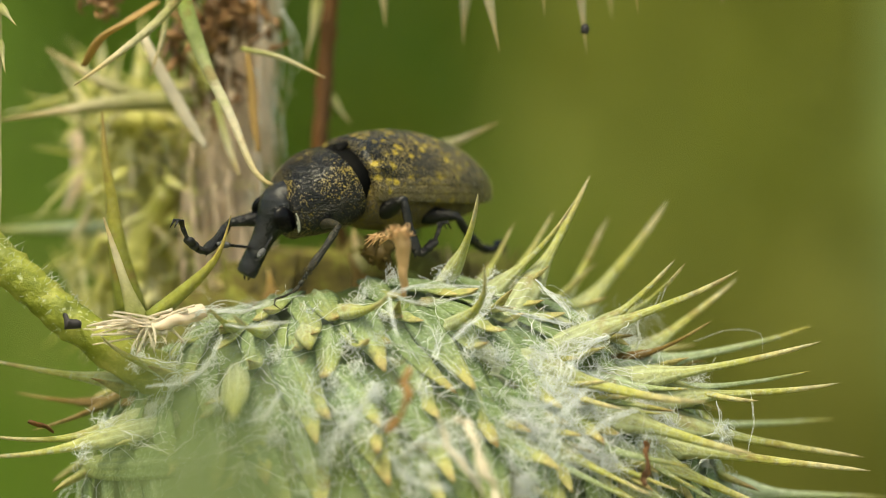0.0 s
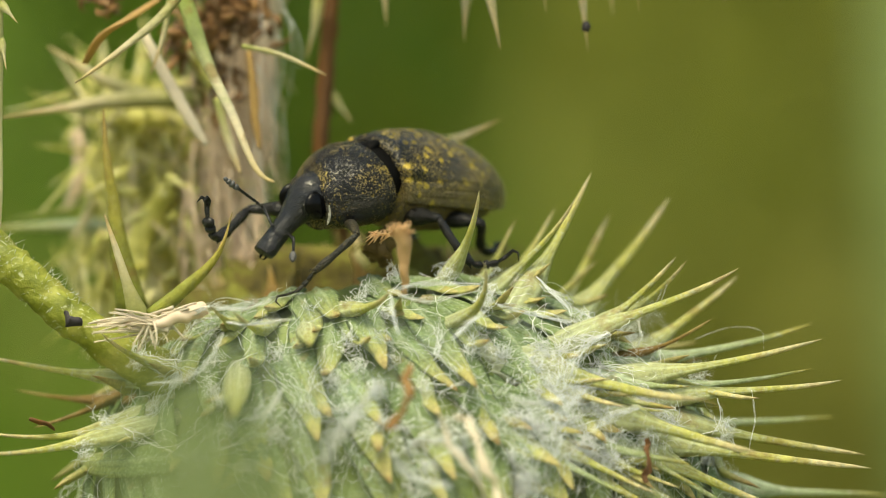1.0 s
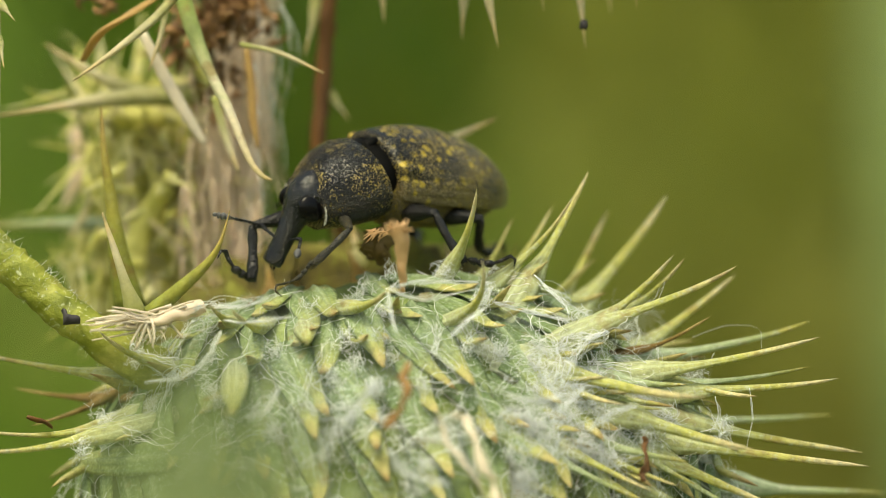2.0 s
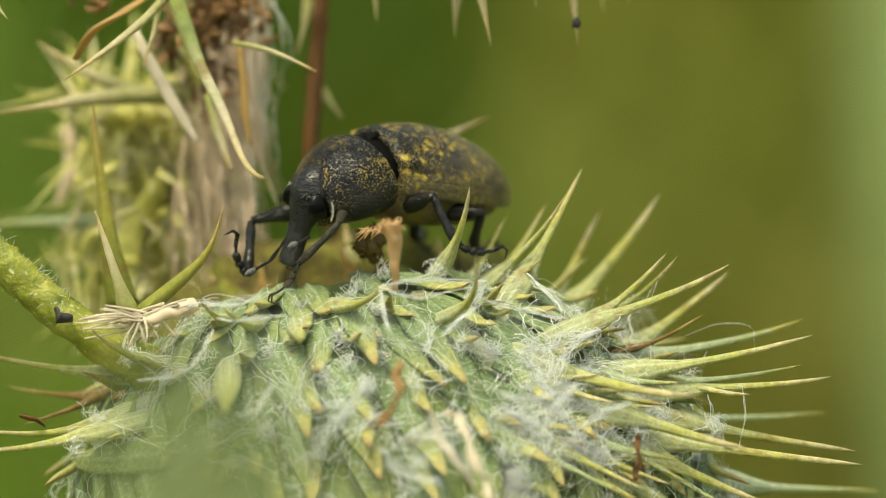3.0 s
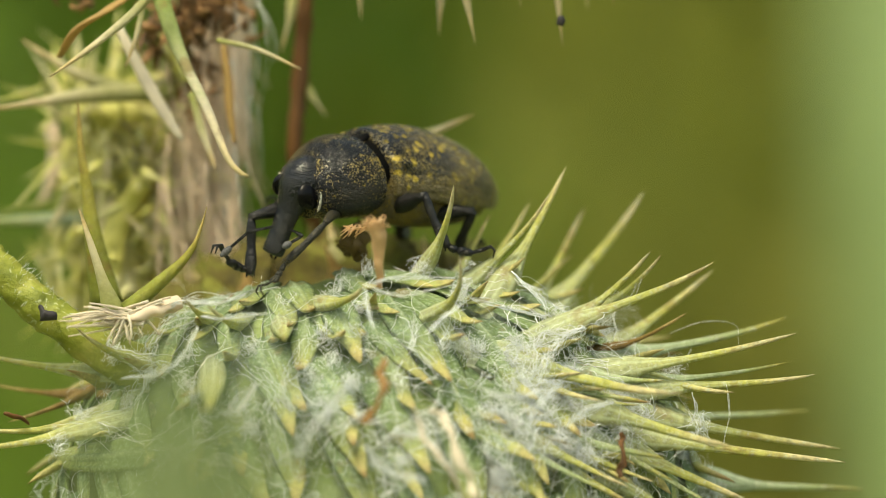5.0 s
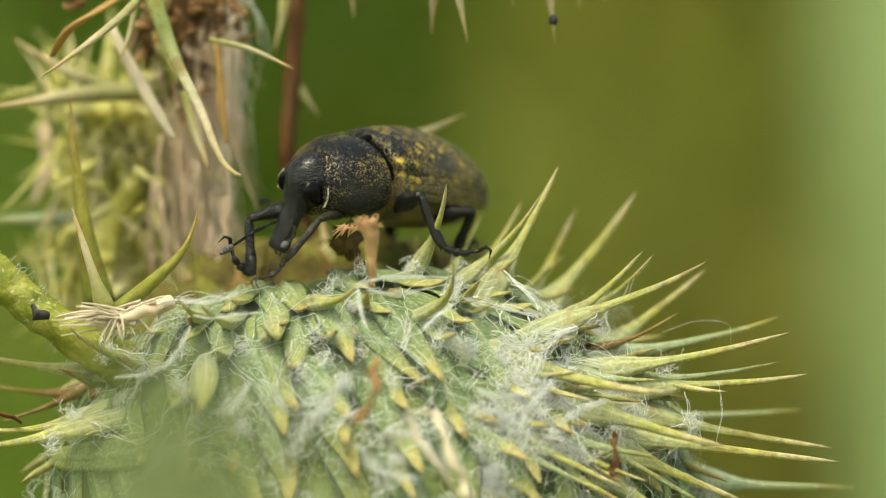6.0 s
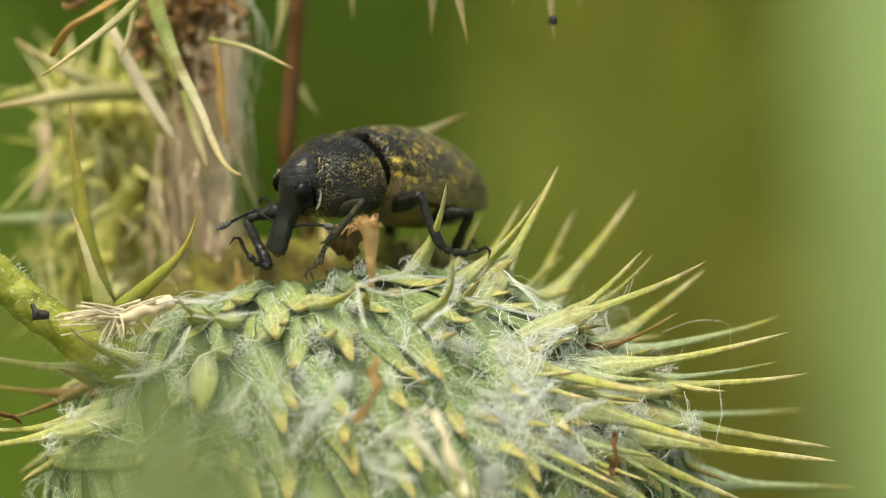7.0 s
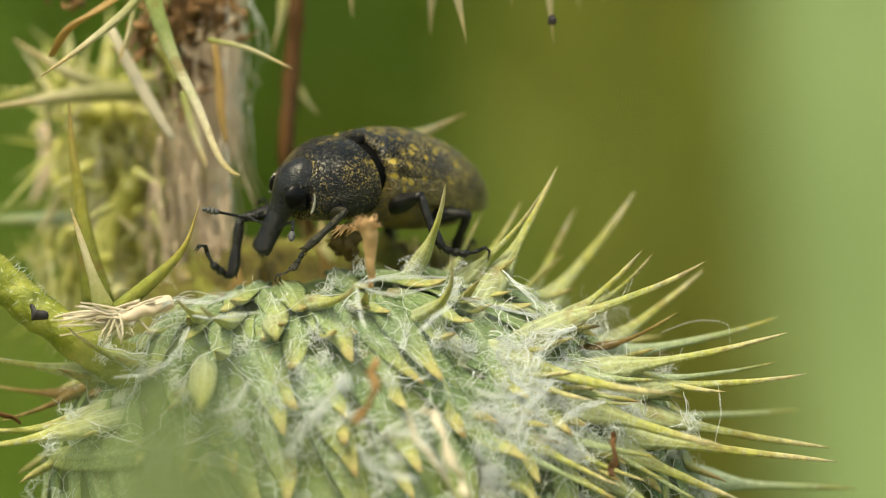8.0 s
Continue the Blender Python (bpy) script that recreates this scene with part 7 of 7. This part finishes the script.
    key_rows(WEEVIL["right_scape"],
             (0, 1.789, 0.601, 0.849, 166.77, 36.71, -87.09),
             (0.2, 1.731, 0.569, 0.981, 175.61, 24.45, -78.29),
             (0.5, 1.774, 0.416, 0.777, 169.70, 24.92, -86.12),
             (0.7, 1.919, 0.435, 0.716, 169.21, 12.15, -84.15),
             (1, 1.963, 0.386, 0.621, 166.35, -8.66, -118.83),
             (1.2, 1.799, 0.617, 0.851, 172.25, -16.52, -98.80),
             (1.5, 1.790, 0.710, 0.805, 172.45, 1.27, -97.91),
             (2.8, 1.838, 0.310, 0.643, 161.81, -13.24, -69.05),
             (3, 1.618, 0.745, 1.180, 164.93, 1.17, -24.60),
             (3.5, 1.783, 0.615, 0.848, 162.76, -22.28, -73.55),
             (3.7, 1.846, 0.312, 0.583, 150.07, -21.58, -56.07),
             (4, 1.837, 0.155, 0.448, 151.44, -18.18, -61.32),
             (4.2, 1.669, 0.677, 1.075, 157.57, 2.79, -35.03),
             (4.5, 1.598, 0.771, 1.161, 154.47, 20.38, -54.14),
             (4.7, 1.786, 0.453, 0.831, 148.54, -9.94, -53.26),
             (5.8, 1.702, 0.566, 0.887, 155.70, -8.63, -67.25),
             (6, 1.651, 0.575, 0.965, 154.38, -4.87, -48.20),
             (6.2, 1.770, 0.423, 0.801, 153.13, 0.19, -57.10),
             (6.5, 1.912, 0.151, 0.377, 141.43, 27.91, -78.15),
             (6.7, 1.749, 0.370, 0.878, 158.05, 8.09, -28.23),
             (7, 1.530, 0.788, 1.120, 162.65, -4.49, -91.52),
             (7.5, 1.447, 0.849, 1.192, 156.26, -28.44, -59.90),
             (7.7, 1.515, 0.774, 1.096, 126.38, -36.68, -23.31),
             (8, 1.618, 0.927, 0.867, 150.94, -3.76, -78.90))
    key_rows(WEEVIL["right_flagellum"],
             (0, 1.836, -0.319, 0.161, -140.37, -68.09, 62.19),
             (0.2, 1.943, -0.457, 0.505, -153.39, -67.24, 72.95),
             (0.5, 1.845, -0.624, 0.292, -38.36, -47.73, -52.66),
             (0.7, 2.034, -0.684, 0.474, -48.56, -25.72, -32.22),
             (1, 1.415, -0.610, 0.794, -17.71, -67.79, -74.12),
             (1.2, 1.630, -0.472, 1.178, -43.05, -74.51, -40.76),
             (1.5, 1.631, -0.428, 0.779, -6.53, -57.56, -78.53),
             (2.8, 2.237, -0.736, 0.906, -134.78, -55.73, 48.05),
             (3, 2.664, 0.266, 1.156, -140.50, -61.77, 53.95),
             (3.5, 2.084, -0.406, 1.284, -109.19, -59.87, 12.24),
             (3.7, 2.443, -0.575, 1.007, -134.69, -60.51, 41.65),
             (4, 2.361, -0.803, 0.808, -108.80, -45.31, 12.27),
             (4.2, 2.610, 0.017, 1.019, -121.00, -38.86, 24.76),
             (4.5, 2.230, -0.103, 0.760, -99.40, -25.68, -14.94),
             (4.7, 2.463, -0.455, 1.030, -116.99, -40.94, 15.83),
             (5.8, 2.141, -0.482, 1.060, -145.68, -58.53, 57.25),
             (6, 2.415, -0.280, 1.062, -117.53, -51.03, 19.62),
             (6.2, 2.394, -0.543, 0.797, -99.20, -47.24, -0.28),
             (6.5, 2.121, -0.844, -0.161, -80.21, -24.62, -29.06),
             (6.7, 2.752, -0.168, 0.716, -131.58, -38.06, 39.84),
             (7, 1.500, -0.358, 1.210, -118.07, -58.39, 18.74),
             (7.5, 1.955, -0.026, 1.740, -167.22, -78.08, 69.52),
             (7.7, 2.362, 0.408, 1.783, -148.31, -57.50, 40.74),
             (8, 1.839, -0.199, 0.942, -96.20, -79.43, 1.19))
    key_rows(WEEVIL["right_club"],
             (0, 1.836, -0.319, 0.161, -140.37, -68.09, 62.19),
             (0.2, 1.943, -0.457, 0.505, -153.39, -67.24, 72.95),
             (0.5, 1.845, -0.624, 0.292, -38.36, -47.73, -52.66),
             (0.7, 2.034, -0.684, 0.474, -48.56, -25.72, -32.22),
             (1, 1.415, -0.610, 0.794, -17.71, -67.79, -74.12),
             (1.2, 1.630, -0.472, 1.178, -43.05, -74.51, -40.76),
             (1.5, 1.631, -0.428, 0.779, -6.53, -57.56, -78.53),
             (2.8, 2.237, -0.736, 0.906, -134.78, -55.73, 48.05),
             (3, 2.664, 0.266, 1.156, -140.50, -61.77, 53.95),
             (3.5, 2.084, -0.406, 1.284, -109.19, -59.87, 12.24),
             (3.7, 2.443, -0.575, 1.007, -134.69, -60.51, 41.65),
             (4, 2.361, -0.803, 0.808, -108.80, -45.31, 12.27),
             (4.2, 2.610, 0.017, 1.019, -121.00, -38.86, 24.76),
             (4.5, 2.230, -0.103, 0.760, -99.40, -25.68, -14.94),
             (4.7, 2.463, -0.455, 1.030, -116.99, -40.94, 15.83),
             (5.8, 2.141, -0.482, 1.060, -145.68, -58.53, 57.25),
             (6, 2.415, -0.280, 1.062, -117.53, -51.03, 19.62),
             (6.2, 2.394, -0.543, 0.797, -99.20, -47.24, -0.28),
             (6.5, 2.121, -0.844, -0.161, -80.21, -24.62, -29.06),
             (6.7, 2.752, -0.168, 0.716, -131.58, -38.06, 39.84),
             (7, 1.500, -0.358, 1.210, -118.07, -58.39, 18.74),
             (7.5, 1.955, -0.026, 1.740, -167.22, -78.08, 69.52),
             (7.7, 2.362, 0.408, 1.783, -148.31, -57.50, 40.74),
             (8, 1.839, -0.199, 0.942, -96.20, -79.43, 1.19))
    key_rows(WEEVIL["left_scape"],
             (0, 1.700, 0.400, 0.000, -79.34, -26.40, 127.31),
             (0.2, 1.700, 0.400, -0.000, -98.60, -42.25, 132.47),
             (0.5, 1.700, 0.400, 0.000, -61.63, -44.02, 87.61),
             (0.7, 1.700, 0.400, 0.000, -43.02, -33.99, 71.42),
             (1, 1.700, 0.400, 0.000, -42.90, -20.73, 74.34),
             (1.2, 1.700, 0.400, 0.000, -61.87, -30.53, 93.41),
             (1.5, 1.700, 0.400, -0.000, -69.48, -13.12, 106.34),
             (2.8, 1.700, 0.400, 0.000, -76.34, -23.62, 102.27),
             (3, 1.700, 0.400, 0.000, -85.37, -34.93, 109.93),
             (3.5, 1.700, 0.400, 0.000, -75.69, -25.28, 97.67),
             (3.7, 1.700, 0.400, 0.000, -74.32, -21.40, 97.16),
             (4, 1.700, 0.400, -0.000, -76.75, -20.94, 99.76),
             (4.2, 1.700, 0.400, 0.000, -78.05, -24.45, 102.43),
             (4.5, 1.700, 0.400, 0.000, -78.68, -20.93, 103.43),
             (4.7, 1.700, 0.400, 0.000, -75.49, -16.85, 97.79),
             (5.8, 1.700, 0.400, 0.000, -61.48, -22.19, 77.86),
             (6, 1.700, 0.400, 0.000, -58.03, -34.73, 74.74),
             (6.2, 1.700, 0.400, 0.000, -64.10, -29.42, 83.53),
             (6.5, 1.700, 0.400, 0.000, -72.74, -6.37, 112.43),
             (6.7, 1.700, 0.400, 0.000, -85.77, -19.42, 113.31),
             (7, 1.700, 0.400, 0.000, -80.36, 1.57, 116.47),
             (7.5, 1.700, 0.400, 0.000, -86.77, -22.72, 116.59),
             (7.7, 1.700, 0.400, -0.000, -105.78, -40.96, 131.98),
             (8, 1.700, 0.400, -0.000, -70.29, -3.52, 124.24))
    key_rows(WEEVIL["left_flagellum"],
             (0, 1.076, 1.219, 0.511, -42.01, -34.91, 58.96),
             (0.2, 1.125, 1.028, 0.773, -53.96, -40.72, 68.02),
             (0.5, 1.735, 1.226, 0.799, -61.82, -19.06, 82.39),
             (0.7, 2.004, 1.304, 0.643, -43.40, -18.58, 68.00),
             (1, 1.990, 1.436, 0.407, -32.41, -17.53, 54.87),
             (1.2, 1.641, 1.389, 0.584, -47.32, -22.18, 65.04),
             (1.5, 1.385, 1.475, 0.261, -56.82, -17.17, 72.34),
             (2.8, 1.476, 1.430, 0.461, -45.74, -56.19, 63.97),
             (3, 1.379, 1.286, 0.659, -51.43, -61.21, 68.53),
             (3.5, 1.561, 1.431, 0.491, -51.19, -53.92, 67.25),
             (3.7, 1.567, 1.462, 0.420, -49.75, -53.70, 67.38),
             (4, 1.518, 1.458, 0.411, -52.97, -55.11, 71.70),
             (4.2, 1.475, 1.422, 0.476, -50.04, -58.49, 69.18),
             (4.5, 1.451, 1.445, 0.411, -52.10, -57.71, 71.34),
             (4.7, 1.551, 1.490, 0.333, -49.28, -56.59, 68.10),
             (5.8, 1.924, 1.441, 0.434, -51.84, -44.97, 72.72),
             (6, 1.949, 1.312, 0.655, -55.02, -48.32, 74.94),
             (6.2, 1.813, 1.395, 0.565, -51.06, -50.92, 71.70),
             (6.5, 1.264, 1.456, 0.127, -34.15, -57.25, 55.71),
             (6.7, 1.271, 1.396, 0.382, -70.94, -50.62, 88.49),
             (7, 1.188, 1.429, -0.032, -79.46, -14.05, 103.89),
             (7.5, 1.225, 1.349, 0.444, -70.12, -31.14, 82.89),
             (7.7, 1.119, 1.046, 0.754, -74.71, -35.41, 83.54),
             (8, 1.054, 1.349, 0.071, -56.76, -21.62, 76.90))
    key_rows(WEEVIL["left_club"],
             (0, 1.076, 1.219, 0.511, -42.01, -34.91, 58.96),
             (0.2, 1.125, 1.028, 0.773, -53.96, -40.72, 68.02),
             (0.5, 1.735, 1.226, 0.799, -61.82, -19.06, 82.39),
             (0.7, 2.004, 1.304, 0.643, -43.40, -18.58, 68.00),
             (1, 1.990, 1.436, 0.407, -32.41, -17.53, 54.87),
             (1.2, 1.641, 1.389, 0.584, -47.32, -22.18, 65.04),
             (1.5, 1.385, 1.475, 0.261, -56.82, -17.17, 72.34),
             (2.8, 1.476, 1.430, 0.461, -45.74, -56.19, 63.97),
             (3, 1.379, 1.286, 0.659, -51.43, -61.21, 68.53),
             (3.5, 1.561, 1.431, 0.491, -51.19, -53.92, 67.25),
             (3.7, 1.567, 1.462, 0.420, -49.75, -53.70, 67.38),
             (4, 1.518, 1.458, 0.411, -52.97, -55.11, 71.70),
             (4.2, 1.475, 1.422, 0.476, -50.04, -58.49, 69.18),
             (4.5, 1.451, 1.445, 0.411, -52.10, -57.71, 71.34),
             (4.7, 1.551, 1.490, 0.333, -49.28, -56.59, 68.10),
             (5.8, 1.924, 1.441, 0.434, -51.84, -44.97, 72.72),
             (6, 1.949, 1.312, 0.655, -55.02, -48.32, 74.94),
             (6.2, 1.813, 1.395, 0.565, -51.06, -50.92, 71.70),
             (6.5, 1.264, 1.456, 0.127, -34.15, -57.25, 55.71),
             (6.7, 1.271, 1.396, 0.382, -70.94, -50.62, 88.49),
             (7, 1.188, 1.429, -0.032, -79.46, -14.05, 103.89),
             (7.5, 1.225, 1.349, 0.444, -70.12, -31.14, 82.89),
             (7.7, 1.119, 1.046, 0.754, -74.71, -35.41, 83.54),
             (8, 1.054, 1.349, 0.071, -56.76, -21.62, 76.90))
    key_rows(LEAF,
             (0, 134.390, 600.000, 0.000, 0.00, -6.00, 0.00),
             (0.2, 130.500, 600.000, 0.000, 0.00, -6.00, 0.00),
             (0.5, 126.800, 600.000, 0.000, 0.00, -6.00, 0.00),
             (0.7, 128.500, 600.000, 0.000, 0.00, -6.00, 0.00),
             (1, 130.800, 600.000, 0.000, 0.00, -6.00, 0.00),
             (1.2, 131.230, 600.000, 0.000, 0.00, -6.00, 0.00),
             (1.5, 130.710, 600.000, 0.000, 0.00, -6.00, 0.00),
             (2.8, 128.760, 600.000, 0.000, 0.00, -6.00, 0.00),
             (3, 128.330, 600.000, 0.000, 0.00, -6.00, 0.00),
             (3.5, 126.380, 600.000, 0.000, 0.00, -6.00, 0.00),
             (3.7, 125.730, 600.000, 0.000, 0.00, -6.00, 0.00),
             (4, 124.950, 600.000, 0.000, 0.00, -6.00, 0.00),
             (4.2, 124.200, 600.000, 0.000, 0.00, -6.00, 0.00),
             (4.5, 123.800, 600.000, 0.000, 0.00, -6.00, 0.00),
             (4.7, 123.900, 600.000, 0.000, 0.00, -6.00, 0.00),
             (5.8, 125.510, 600.000, 0.000, 0.00, -6.00, 0.00),
             (6, 125.380, 600.000, 0.000, 0.00, -6.00, 0.00),
             (6.2, 126.810, 600.000, 0.000, 0.00, -6.00, 0.00),
             (6.5, 129.020, 600.000, 0.000, 0.00, -6.00, 0.00),
             (6.7, 126.420, 600.000, 0.000, 0.00, -6.00, 0.00),
             (7, 123.300, 600.000, 0.000, 0.00, -6.00, 0.00),
             (7.5, 119.300, 600.000, 0.000, 0.00, -6.00, 0.00),
             (7.7, 117.400, 600.000, 0.000, 0.00, -6.00, 0.00),
             (8, 114.900, 600.000, 0.000, 0.00, -6.00, 0.00))


motions()
